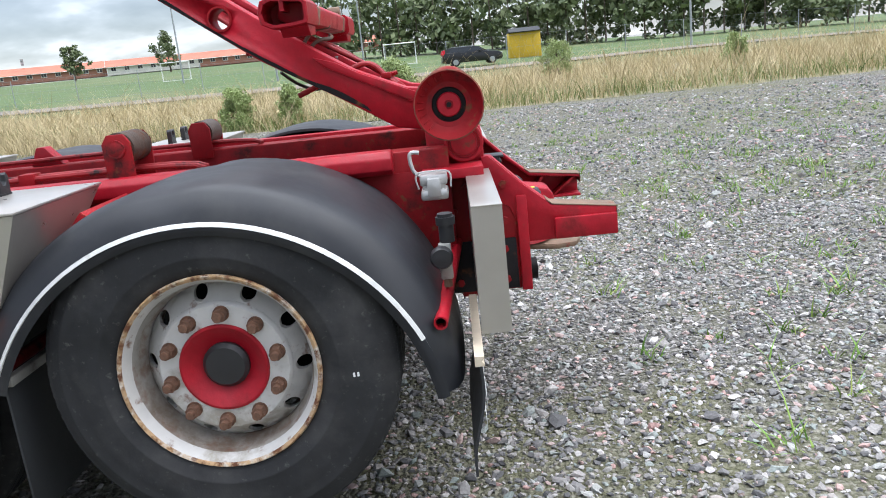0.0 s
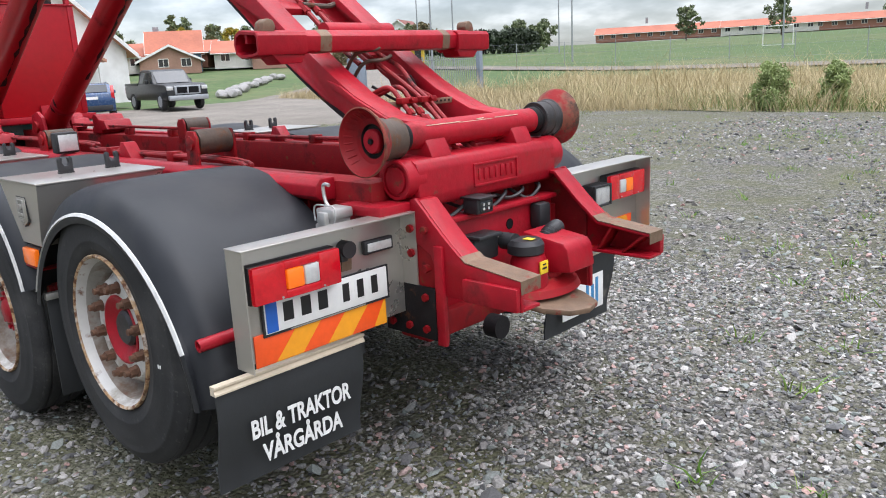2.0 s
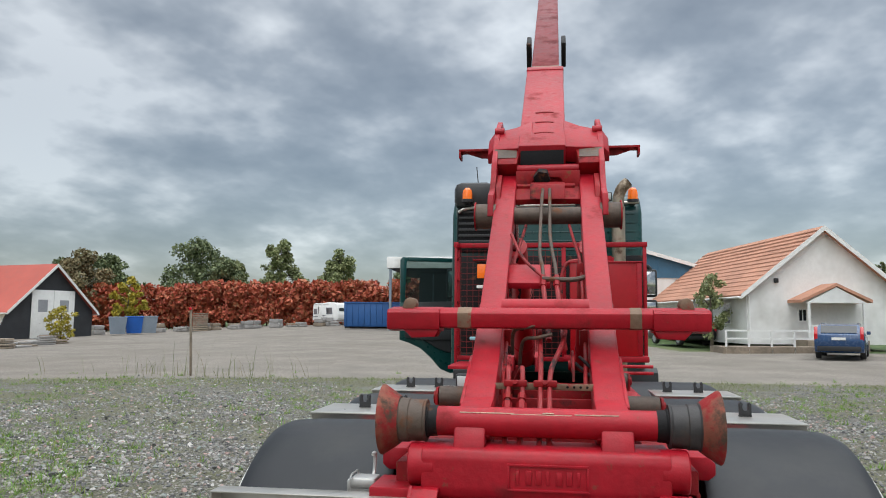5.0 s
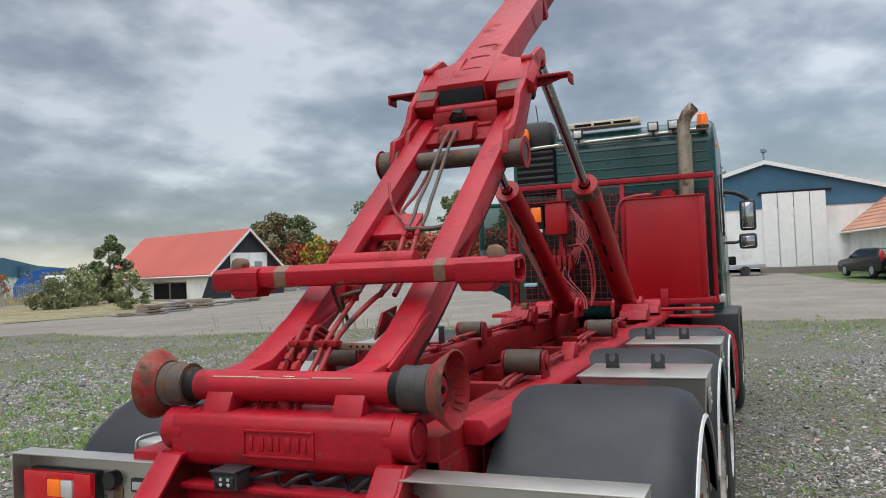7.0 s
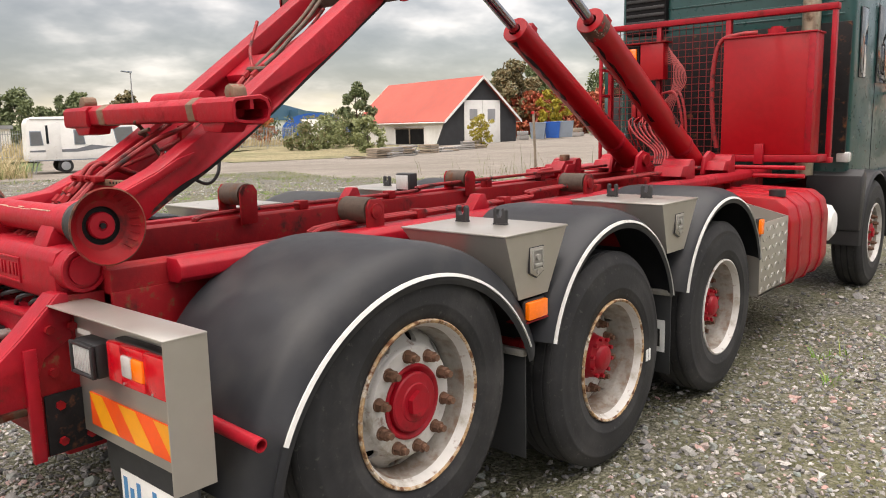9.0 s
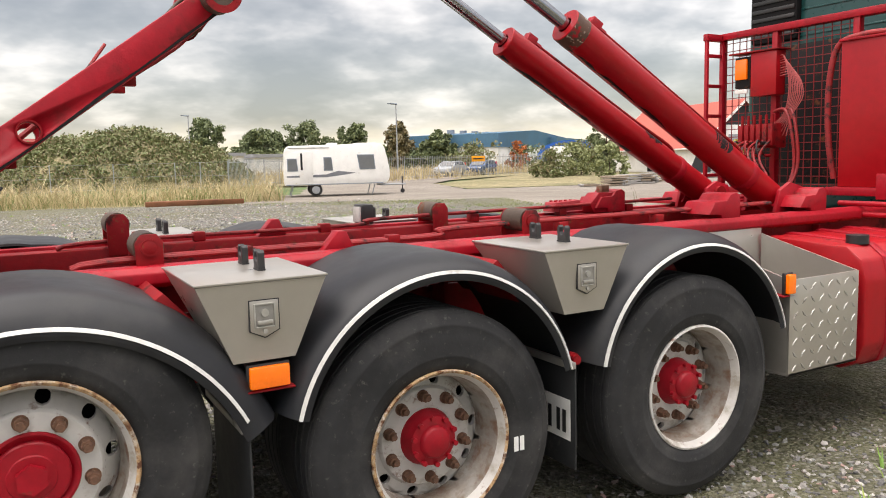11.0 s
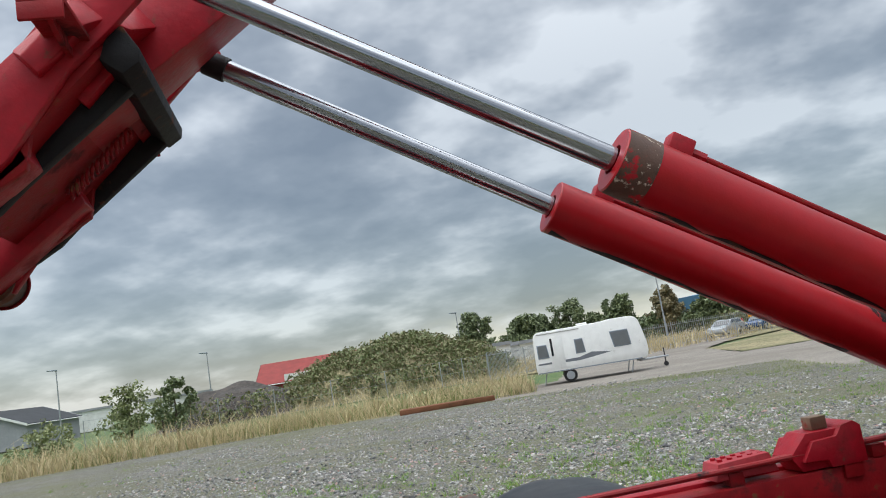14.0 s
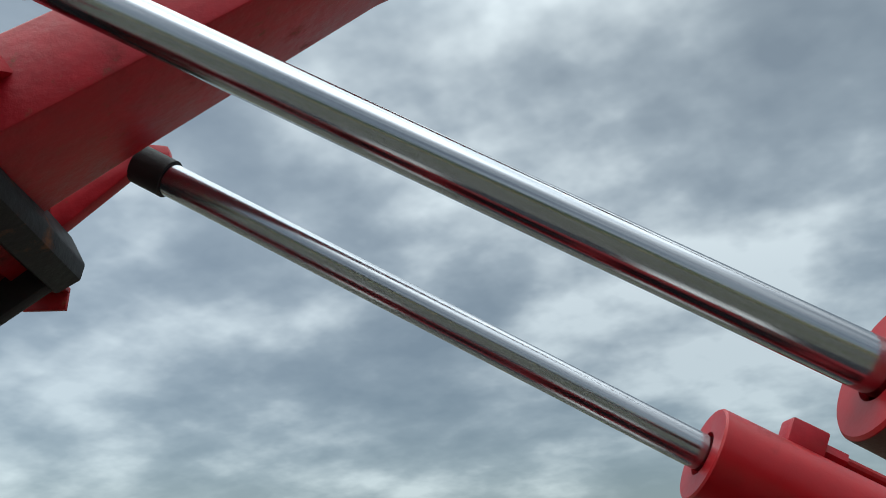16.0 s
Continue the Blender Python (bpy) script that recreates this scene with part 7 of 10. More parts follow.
# ---- loose stones of the yard, thick where the camera passes ----
def icosahedron():
    g = (1 + 5 ** 0.5) / 2
    v = np.array([(-1, g, 0), (1, g, 0), (-1, -g, 0), (1, -g, 0), (0, -1, g), (0, 1, g), (0, -1, -g), (0, 1, -g), (g, 0, -1), (g, 0, 1), (-g, 0, -1), (-g, 0, 1)], float)
    f = np.array([(0, 11, 5), (0, 5, 1), (0, 1, 7), (0, 7, 10), (0, 10, 11), (1, 5, 9), (5, 11, 4), (11, 10, 2), (10, 7, 6), (7, 1, 8), (3, 9, 4), (3, 4, 2), (3, 2, 6), (3, 6, 8), (3, 8, 9), (4, 9, 5), (2, 4, 11), (6, 2, 10), (8, 6, 7), (9, 8, 1)])
    return v / np.linalg.norm(v[0]), f


def loose_stones():
    rng = np.random.default_rng(11)
    v0, f0 = icosahedron()
    spots = []
    # bands round the truck: (x0, x1, y0, y1, stones per square metre, size)
    for x0, x1, y0, y1, dens, size in ((-0.5, 4.0, -2.3, 3.6, 1500, 0.0107), (-5.5, -0.5, 1.2, 3.4, 1000, 0.0112), (-5, -0.3, -3.0, -1.1, 700, 0.0112), (-3.5, 0.0, -1.1, 1.2, 90, 0.015), (4.0, 8.0, -3, 8, 200, 0.015),
                                       (-0.5, 4.0, 3.6, 9, 330, 0.015), (-6, -0.5, 3.4, 6, 60, 0.02), (-12, -5.5, 1.0, 5, 150, 0.016), (4, 14, 6, 17, 40, 0.022), (-6, 4, 9, 18, 40, 0.022), (-14, -5, -8, -1.5, 50, 0.02), (-8, 4, -10, -3, 130, 0.018), (-8, 6, -18, -10, 45, 0.024)):
        n = int((x1 - x0) * (y1 - y0) * dens)
        spots.append(np.column_stack([rng.uniform(x0, x1, n), rng.uniform(y0, y1, n), np.exp(rng.normal(np.log(size), 0.36, n))]))
    p = np.vstack(spots)
    p[:, :2] += rng.normal(0, 0.22, (len(p), 2))
    n = len(p)
    size = np.clip(p[:, 2], 0.006, 0.05)
    v = np.repeat(v0[None], n, 0) * (1 + rng.uniform(-0.55, 0.5, (n, 12, 1)))
    v *= np.column_stack([rng.uniform(0.7, 1.35, n), rng.uniform(0.55, 1.1, n), rng.uniform(0.35, 0.75, n)])[:, None, :]
    a, t = rng.uniform(0, 2 * np.pi, n), rng.uniform(-0.6, 0.6, n)
    ca, sa, ct, st = np.cos(a)[:, None], np.sin(a)[:, None], np.cos(t)[:, None], np.sin(t)[:, None]
    x, y, z = v[..., 0], v[..., 1], v[..., 2]
    x, z = x * ct + z * st, -x * st + z * ct
    x, y = x * ca - y * sa, x * sa + y * ca
    v = np.stack([x, y, z], -1) * size[:, None, None]
    v[..., 0] += p[:, 0, None]
    v[..., 1] += p[:, 1, None]
    v[..., 2] += (size * rng.uniform(0.05, 0.42, n))[:, None]
    f = (f0[None] + (np.arange(n) * 12)[:, None, None]).reshape(-1, 3)
    me = bpy.data.meshes.new("loose_gravel")
    me.vertices.add(n * 12)
    me.vertices.foreach_set("co", v.reshape(-1))
    me.loops.add(len(f) * 3)
    me.loops.foreach_set("vertex_index", f.reshape(-1))
    me.polygons.add(len(f))
    me.polygons.foreach_set("loop_start", np.arange(len(f)) * 3)
    me.materials.append(LOOSE)
    me.update(calc_edges=True)
    me.shade_flat()
    return tagged(new("loose_gravel", me), "loose grey, bluish and reddish crushed stones", "gravel", kind="stuff")


loose_stones()


def far_stones():
    """Coarser stones of six corners over the rest of the yard."""
    rng = np.random.default_rng(19)
    v0 = np.array([(1, 0, 0), (-1, 0, 0), (0, 1, 0), (0, -1, 0), (0, 0, 1), (0, 0, -1)], float)
    f0 = np.array([(0, 2, 4), (2, 1, 4), (1, 3, 4), (3, 0, 4), (2, 0, 5), (1, 2, 5), (3, 1, 5), (0, 3, 5)])
    spots = []
    for x0, x1, y0, y1, dens, size in ((-14, 3, -27, -9, 110, 0.020), (-18, -5.5, -12, -2, 130, 0.019), (-17.5, -8.5, 2, 14, 130, 0.019), (4, 17, 1, 17, 110, 0.020), (-9, -1, -9.5, -3, 130, 0.017), (-8, 4, 9, 17, 70, 0.020)):
        n = int((x1 - x0) * (y1 - y0) * dens)
        spots.append(np.column_stack([rng.uniform(x0, x1, n), rng.uniform(y0, y1, n), np.exp(rng.normal(np.log(size), 0.38, n))]))
    p = np.vstack(spots)
    p[:, :2] += rng.normal(0, 0.9, (len(p), 2))
    thick = np.array([0.55 + 0.9 * noise.noise(Vector((x * 0.35, y * 0.35, 3.0))) + 0.5 * noise.noise(Vector((x * 1.4, y * 1.4, 7.0))) for x, y, _ in p])
    p = p[(rng.uniform(0, 1, len(p)) < thick) & ~((p[:, 0] > -9) & (p[:, 0] < 0.2) & (np.abs(p[:, 1]) < 1.35))]
    n = len(p)
    size = np.clip(p[:, 2], 0.01, 0.045)
    v = np.repeat(v0[None], n, 0) * (1 + rng.uniform(-0.4, 0.4, (n, 6, 1)))
    v *= np.column_stack([rng.uniform(0.7, 1.3, n), rng.uniform(0.6, 1.1, n), rng.uniform(0.45, 0.8, n)])[:, None, :]
    a = rng.uniform(0, 2 * np.pi, n)
    ca, sa = np.cos(a)[:, None], np.sin(a)[:, None]
    x, y = v[..., 0] * ca - v[..., 1] * sa, v[..., 0] * sa + v[..., 1] * ca
    v = np.stack([x, y, v[..., 2]], -1) * size[:, None, None]
    v[..., 0] += p[:, 0, None]
    v[..., 1] += p[:, 1, None]
    v[..., 2] += (size * rng.uniform(0.05, 0.35, n) + np.array([rise(q[0], q[1]) for q in p]))[:, None]
    f = (f0[None] + (np.arange(n) * 6)[:, None, None]).reshape(-1, 3)
    me = bpy.data.meshes.new("coarse_gravel")
    me.vertices.add(n * 6)
    me.vertices.foreach_set("co", v.reshape(-1))
    me.loops.add(len(f) * 3)
    me.loops.foreach_set("vertex_index", f.reshape(-1))
    me.polygons.add(len(f))
    me.polygons.foreach_set("loop_start", np.arange(len(f)) * 3)
    me.materials.append(LOOSE)
    me.update(calc_edges=True)
    me.shade_flat()
    return tagged(new("coarse_gravel", me), "coarser loose grey crushed stones over the yard", "gravel", kind="stuff")


far_stones()


# ---- grass ----
def blades(name, spots, height, width, material, label, seed, lean=0.5, tuft=1):
    rng = np.random.default_rng(seed)
    p = np.repeat(np.asarray(spots, float), tuft, 0)
    n = len(p)
    p = p + np.column_stack([rng.normal(0, 0.045 * (tuft > 1), n), rng.normal(0, 0.045 * (tuft > 1), n)])
    a = rng.uniform(0, 2 * np.pi, n)
    h = height * np.exp(rng.normal(-0.08, 0.42, n))
    w = width * rng.uniform(0.6, 1.4, n)
    d, l = np.column_stack([np.cos(a), np.sin(a)]), rng.normal(0, lean, (n, 2)) * h[:, None]
    z = np.array([rise(x, y) for x, y in p]) - 0.02
    one, two, mid1, mid2, tip = (np.zeros((n, 3)) for _ in range(5))
    one[:, :2], two[:, :2] = p - d * w[:, None], p + d * w[:, None]
    mid1[:, :2], mid2[:, :2] = p - d * w[:, None] * 0.8 + l * 0.35, p + d * w[:, None] * 0.8 + l * 0.35
    tip[:, :2] = p + l
    one[:, 2], two[:, 2], mid1[:, 2], mid2[:, 2], tip[:, 2] = z, z, z + h * 0.55, z + h * 0.55, z + h
    v = np.stack([one, two, mid2, mid1, tip], 1).reshape(-1, 3)
    k = np.arange(n) * 5
    quads, tris = np.stack([k, k + 1, k + 2, k + 3], 1), np.stack([k + 3, k + 2, k + 4], 1)
    me = bpy.data.meshes.new(name)
    me.from_pydata(v.tolist(), [], quads.tolist() + tris.tolist())
    me.materials.append(material)
    return tagged(new(name, me), label, "grass", kind="stuff")


def in_poly(x, y, poly):
    hit = False
    for (a, b), (c, d) in zip(poly, poly[1:] + poly[:1]):
        if (b > y) != (d > y) and x < (c - a) * (y - b) / (d - b) + a:
            hit = not hit
    return hit


def scatter(poly, n, seed, clump=0.0):
    rnd, out = random.Random(seed), []
    xs, ys = [p[0] for p in poly], [p[1] for p in poly]
    while len(out) < n:
        x, y = rnd.uniform(min(xs), max(xs)), rnd.uniform(min(ys), max(ys))
        if in_poly(x, y, poly) and (not clump or noise.noise(Vector((x * clump, y * clump, 3))) > rnd.uniform(-0.7, 0.35)):
            out.append((x, y))
    return out


NORTH = [(34, 18.6), (34, 40), (4, 38), (-14, 40), (-26, 39), (-23.5, 29.5), (-14, 23), (-8, 20), (10, 19.0)]
NORTH_FRONT = [(34, 18.4), (34, 24), (10, 23), (-8, 24.5), (-14, 27), (-23.5, 32), (-23.5, 29.5), (-14, 22.6), (-8, 19.8), (10, 18.9)]
SOUTH = [(-11.5, -29.5), (-13, -38), (24, -41), (34, -36), (12, -31.6), (-1, -31.8)]
blades("tall_dry_grass", scatter(NORTH, 34000, 1, 0.25), 0.60, 0.010, STRAW, "tall dry straw-coloured grass", 1)
blades("green_verge_grass", scatter(NORTH_FRONT, 9000, 2, 0.3), 0.33, 0.010, BLADE, "lower green grass at the gravel's edge", 2)
blades("tall_dry_grass", scatter(SOUTH, 20000, 3, 0.2), 0.58, 0.012, STRAW, "tall dry straw-coloured grass", 3)
blades("green_verge_grass", scatter(SOUTH, 7000, 4, 0.25), 0.45, 0.012, BLADE, "green grass among the straw", 4)
rnd = random.Random(21)
weeds = []
for cx, cy, n, r in ((3.2, 0.6, 36, 1.9), (2.4, 2.2, 34, 2.1), (1.6, 4.2, 34, 2.4), (5.5, 3.0, 110, 3.6), (4.5, 6.5, 90, 3.4), (2, 12, 90, 5), (10, 8, 70, 4), (3, 8, 50, 3), (-3, 4.0, 26, 1.2), (-5, 2.6, 20, 1.2), (-9, 3, 40, 2.2), (8, 11, 60, 4), (-4, 13, 60, 5), (-14, 6, 60, 4),
                    (-15, -6, 90, 4), (-16, -12, 90, 3), (-8, -9, 90, 4), (-3, -8, 70, 3), (-12, -18, 90, 4), (2, -20, 60, 6), (-17.5, 2, 90, 2.5), (-18, 8, 80, 2.5), (-4, -6, 190, 1.8), (-6.5, -7.5, 220, 2.2), (-2, -10, 150, 2.6), (-9, -12, 170, 3.2), (-12, -4, 150, 3.0), (-14, 6, 120, 3.0), (-11, 9, 130, 3.2), (7, 5, 120, 3.5)):
    for _ in range(n):
        weeds.append((rnd.gauss(cx, r * 0.6), rnd.gauss(cy, r * 0.6)))
weeds = [w for w in weeds if not (-9 < w[0] < 0.5 and abs(w[1]) < 1.5)]
EDGE = [(-9.8, -28.2), (-18.6, -22.6), (-16.8, -17), (-18.8, -12), (-20.3, -5), (-20.8, 10), (-17, 15.4), (-12.6, 21.2), (-11, 18), (-16, 12.6), (-18, 9), (-17.6, -5), (-16.2, -12), (-14.5, -17), (-15.5, -21.6), (-9, -26)]
blades("edge_grass", scatter(EDGE, 20000, 6, 0.5), 0.055, 0.006, BLADE, "short green grass along the asphalt edge", 6, 0.5)
blades("yard_weeds", weeds, 0.075, 0.005, WEED, "small green weeds in the gravel", 5, 0.8, 18)
blades("tall_dry_grass", scatter([(-24.5, 20.2), (-23, 26.5), (-14, 23.5), (-8, 20.2), (-15, 18.3)], 8000, 31, 0.3), 0.52, 0.008, STRAW, "tall dry straw-coloured grass beside the road gate", 31)
blades("cabinet_weeds", scatter([(-36, 24), (-31, 23.2), (-30.5, 25), (-36, 27)], 1500, 32), 0.35, 0.008, STRAW, "dry weeds at the foot of the gate cabinets", 32)


# ---- trees, bushes, hedge ----
def leaf_cloud(name, centres, per, spread, size, material, parent, seed, flat=0.8):
    rng = np.random.default_rng(seed)
    c = np.repeat(np.asarray(centres, float), per, 0)
    n = len(c)
    d = rng.normal(0, 1, (n, 3))
    d /= np.linalg.norm(d, axis=1)[:, None]
    c = c + d * (spread * rng.uniform(0.25, 1.0, n) ** 0.6)[:, None] * np.array([1, 1, flat])
    u = rng.normal(0, 1, (n, 3))
    u /= np.linalg.norm(u, axis=1)[:, None]
    w = np.cross(u, rng.normal(0, 1, (n, 3)))
    w /= np.linalg.norm(w, axis=1)[:, None] + 1e-9
    s = (size * rng.uniform(0.6, 1.4, n))[:, None]
    v = np.stack([c - u * s, c + w * s * 0.55, c + u * s, c - w * s * 0.55], 1).reshape(-1, 3)
    k = np.arange(n) * 4
    me = bpy.data.meshes.new(name)
    me.from_pydata(v.tolist(), [], np.stack([k, k + 1, k + 2, k + 3], 1).tolist())
    me.materials.append(material)
    ob = new(name, me)
    ob.parent = parent
    return ob


def tree(x, y, height, width, material, seed, label, name="tree", base=0.22, clumps=60, per=42, leaf=0.16, lean=0.0, z=None):
    rnd = random.Random(seed)
    t = thing(name, label, "tree" if name == "tree" else "bush", pose(x, y, rise(x, y) if z is None else z))
    s = Solid()
    r0 = height * 0.022 + 0.02
    trunk = [(lean * k * 0.3 + rnd.uniform(-0.03, 0.03) * height * 0.2, rnd.uniform(-0.03, 0.03) * height * 0.2, height * 0.9 * k) for k in (0, 0.25, 0.5, 0.75, 1)]
    trunk[0] = (0, 0, -0.1)
    pts = curve_line(trunk, 4)
    rings = []
    for i, p in enumerate(pts):
        r = r0 * (1 - 0.93 * i / (len(pts) - 1))
        rings.append([p + Vector((math.cos(a) * r, math.sin(a) * r, 0)) for a in [k * math.pi / 4 for k in range(8)]])
    s.rings(rings)
    centres, lobes = [], []
    for k in range(18):
        f = base + (1 - base) * (k + rnd.uniform(0.0, 1.0)) / 18
        env = math.sin(math.pi * min((f - base) / (1 - base) * 0.74 + 0.22, 1)) ** 0.8
        a, rr = k * 2.4 + rnd.uniform(-0.5, 0.5), width * 0.42 * env * rnd.uniform(0.2, 1.1)
        lobes.append((Vector((math.cos(a) * rr, math.sin(a) * rr, height * f * 0.93)), width * rnd.uniform(0.09, 0.20) * (0.5 + 0.5 * env)))
    for k in range(clumps):
        c, r = lobes[k % 18]
        d = Vector((rnd.gauss(0, 1), rnd.gauss(0, 1), rnd.gauss(0, 1))).normalized() * r * rnd.uniform(0.2, 1.15)
        p = c + d
        p.z = min(max(p.z, height * base * 0.7), height * 1.02)
        f, rr = p.z / height, math.hypot(p.x, p.y)
        centres.append(p)
        if rnd.random() < 0.35:
            q = Vector((lean * f * 0.2, 0, max(p.z - rr * 0.6, height * base * 0.6)))
            s.tube([q, (q + p) / 2 + Vector((0, 0, 0.05 * height * rnd.uniform(-0.5, 1))), p], r0 * 0.16, 5)
    part("trunk", s, BARK, t, angle=60)
    leaf_cloud("crown", centres, per, width * 0.075 + 0.10, leaf, material, t, seed)
    return t


for i, (x, y, h, w, m_, lab) in enumerate([
    (-90.4, -58.3, 10.2, 8, LEAF, "dark broad-leaved tree behind the hedge"), (-95.8, -48.6, 12.0, 11, LEAF, "large dark broad-leaved tree behind the hedge"),
    (-104.9, -39.9, 12.4, 7, LEAF_PALE, "tall thin pale birch behind the hedge"), (-107.5, -31.8, 10.2, 9, LEAF_PALE, "pale broad-leaved tree behind the hedge"),
    (-88.2, -63.5, 9.5, 7, LEAF, "dark broad-leaved tree behind the barn"), (-100, -45, 9.0, 6, LEAF_PALE, "pale thin tree behind the hedge"), (-110, -22, 8.0, 7, LEAF, "dark tree behind the hedge"),
    (-78.2, -54, 9.2, 9, LEAF_BROWN, "brown autumn tree behind the barn"), (-86, -40, 8.4, 7, LEAF, "dark tree behind the hedge"),
    (-24.7, -104, 7.8, 8, LEAF, "round dark tree on the skyline"), (-33, -108, 6.8, 8, LEAF, "dark tree on the skyline"), (-41.6, -109.6, 7.6, 9, LEAF, "dark tree on the skyline"), (-48, -107, 7.4, 7, LEAF, "dark tree on the skyline"),
    (-54, -104, 7.2, 7, LEAF_BROWN, "thin brown tree on the skyline"), (-60, -102, 6.0, 6, LEAF, "dark tree on the skyline"), (-66, -100, 5.2, 7, LEAF, "dark tree on the skyline"), (-17, -104, 6.2, 6, LEAF, "dark tree on the skyline"), (-37, -112, 6.5, 8, LEAF, "dark tree on the skyline"),
    (-66, -128, 8, 6, LEAF_BROWN, "bare pale tree on the skyline"), (-97, -72, 8, 7, LEAF_BROWN, "brown tree behind the tent"),
]):
    tree(x, y, h, w, m_, 40 + i, lab, clumps=150, per=60, leaf=0.21)
tree(-75.5, -46.3, 6.0, 3.8, LEAF_YELLOW, 70, "small yellow autumn tree", clumps=50, per=40, leaf=0.2)
tree(9.3, -50.2, 3.7, 4.2, LEAF_PALE, 71, "young birch with pale leaves by the fence", clumps=60, per=40, leaf=0.11)
tree(6.1, -47.8, 3.9, 2.6, LEAF, 72, "young green birch by the wire fence", clumps=50, per=40, leaf=0.11)
tree(13.0, -46, 2.0, 4.5, LEAF_PALE, 79, "low pale bush beside the road", "bush", 0.1, 40, 40, 0.1)
tree(7.6, -51.5, 3.3, 2.0, LEAF_PALE, 73, "thin young birch by the fence", clumps=30, per=34, leaf=0.10)
tree(-50.2, -52.2, 6.2, 3.6, LEAF, 74, "overgrown green willow beside the barn", "bush", 0.05, 170, 70, 0.12)
tree(-37.5, -37.5, 2.6, 3.0, LEAF_PALE, 75, "yellowish bush at the barn wall", "bush", 0.08, 40, 40, 0.12)
tree(-45.2, -33.2, 2.6, 2.2, LEAF_YELLOW, 76, "yellowing bush at the barn corner", "bush", 0.08, 34, 36, 0.10)
tree(-49, -75, 3.4, 8, SHRUB, 77, "autumn scrub by the fence", "bush", 0.05, 60, 40, 0.16)
tree(-54, -72, 3.8, 3.0, mat("orange_shrub", (0.40, 0.12, 0.03), 0.7, bump=0.0), 78, "orange autumn bush beside the fence", "bush", 0.05, 40, 40, 0.12)
tree(-60, -66, 3.4, 9, SHRUB, 80, "green scrub by the fence", "bush", 0.05, 60, 40, 0.16)
for i, (x, y, h, w) in enumerate([(-1.6, 20.6, 1.75, 1.7), (-5.0, 21.2, 1.3, 0.8), (-6.6, 20.6, 1.35, 1.1), (5.0, 33, 1.6, 1.6), (12, 30, 1.2, 1.2)]):
    tree(x, y, h, w, LEAF_WILLOW, 90 + i, "young willow bush in the dry grass verge", "bush", 0.06, 120, 60, 0.035)
tree(-40.5, 8.2, 4.2, 2.4, LEAF_PALE, 97, "slim pale tree at the house corner", clumps=50, per=40, leaf=0.1)
tree(-47.5, 9.5, 3.4, 2.4, LEAF, 98, "green bush by the workshop", "bush", 0.06, 40, 40, 0.12)
tree(-66, 5, 8, 5, LEAF_BROWN, 99, "thin bare tree behind the workshop", clumps=26, per=26, leaf=0.14)
tree(-75, -2, 9.5, 6, LEAF_BROWN, 101, "thin bare tree behind the workshop", clumps=34, per=26, leaf=0.16)

for i, (x, y, h, w, m_) in enumerate([(-40, -47.5, 2.2, 4, SHRUB), (-44, -49.5, 2.6, 4.5, LEAF_PALE), (-47, -52, 2.4, 4, SHRUB), (-52, -60, 3.2, 7, SHRUB), (-58, -66, 3.0, 7, LEAF_PALE)]):
    tree(x, y, h, w, m_, 160 + i, "low green scrub at the yard's edge", "bush", 0.05, 60, 44, 0.11)
blades("tall_dry_grass", scatter([(-24, -50), (-46, -62), (-70, -70), (-60, -95), (-20, -85), (-16, -57)], 9000, 13, 0.1), 0.7, 0.03, STRAW, "rough dry grass of the far field", 13)
# red hedge
rnd = random.Random(5)
row = []
for i in range(560):
    f = rnd.random()
    x, y = -76.5 - 14.5 * f + rnd.uniform(-1.4, 1.4), -54 + 37 * f + rnd.uniform(-1.2, 1.2)
    row.append((x, y, rise(x, y) + rnd.uniform(0.4, 4.7 + 0.5 * noise.noise(Vector((f * 9, 0, 0))))))
hedge = leaf_cloud("red_hedge", row, 90, 1.0, 0.26, LEAF_RED, None, 5)
tagged(hedge, "long tall hedge with red autumn leaves", "hedge", kind="stuff")
s = Solid()
for i in range(60):
    f = i / 59
    x, y = -76.5 - 14.5 * f, -54 + 37 * f
    s.cyl((x, y, rise(x, y) - 0.1), (x, y, rise(x, y) + 3.2), 0.07, 0.03, 6)
tagged(part("hedge_stems", s, BARK), "bare stems under the red hedge", "hedge", kind="stuff")

# low belt of trees on the southern skyline
rnd = random.Random(18)
row = []
for i in range(620):
    f = rnd.random()
    x, y = -14 - 62 * f, -112 + 12 * f + rnd.uniform(-2.5, 2.5)
    row.append((x, y, rnd.uniform(0.3, 3.4 + 2.2 * noise.noise(Vector((x * 0.19, 0, 0))))))
tagged(leaf_cloud("far_wood", row, 40, 1.0, 0.26, LEAF, None, 18), "low belt of green trees on the skyline", "wood", kind="stuff")
# far dark conifers and woods
rnd = random.Random(8)
row = []
for i in range(700):
    x = rnd.uniform(-20, 95)
    y = 104 - x * 0.12 + rnd.uniform(-4, 4)
    row.append((x, y, rise(x, y) + rnd.uniform(0.5, 9 + 4 * noise.noise(Vector((x * 0.12, 0, 0))))))
tagged(leaf_cloud("far_wood", row, 40, 1.5, 0.45, LEAF, None, 8), "dark wood beyond the playing field", "wood", kind="stuff")
s = Solid()
for i in range(46):
    x = -18 + i * 2.4
    y = 101 - x * 0.12
    s.cyl((x, y, rise(x, y)), (x, y, rise(x, y) + 8), 0.12, 0.05, 6)
tagged(part("far_trunks", s, BARK), "dark trunks of the far wood", "wood", kind="stuff")
row = []
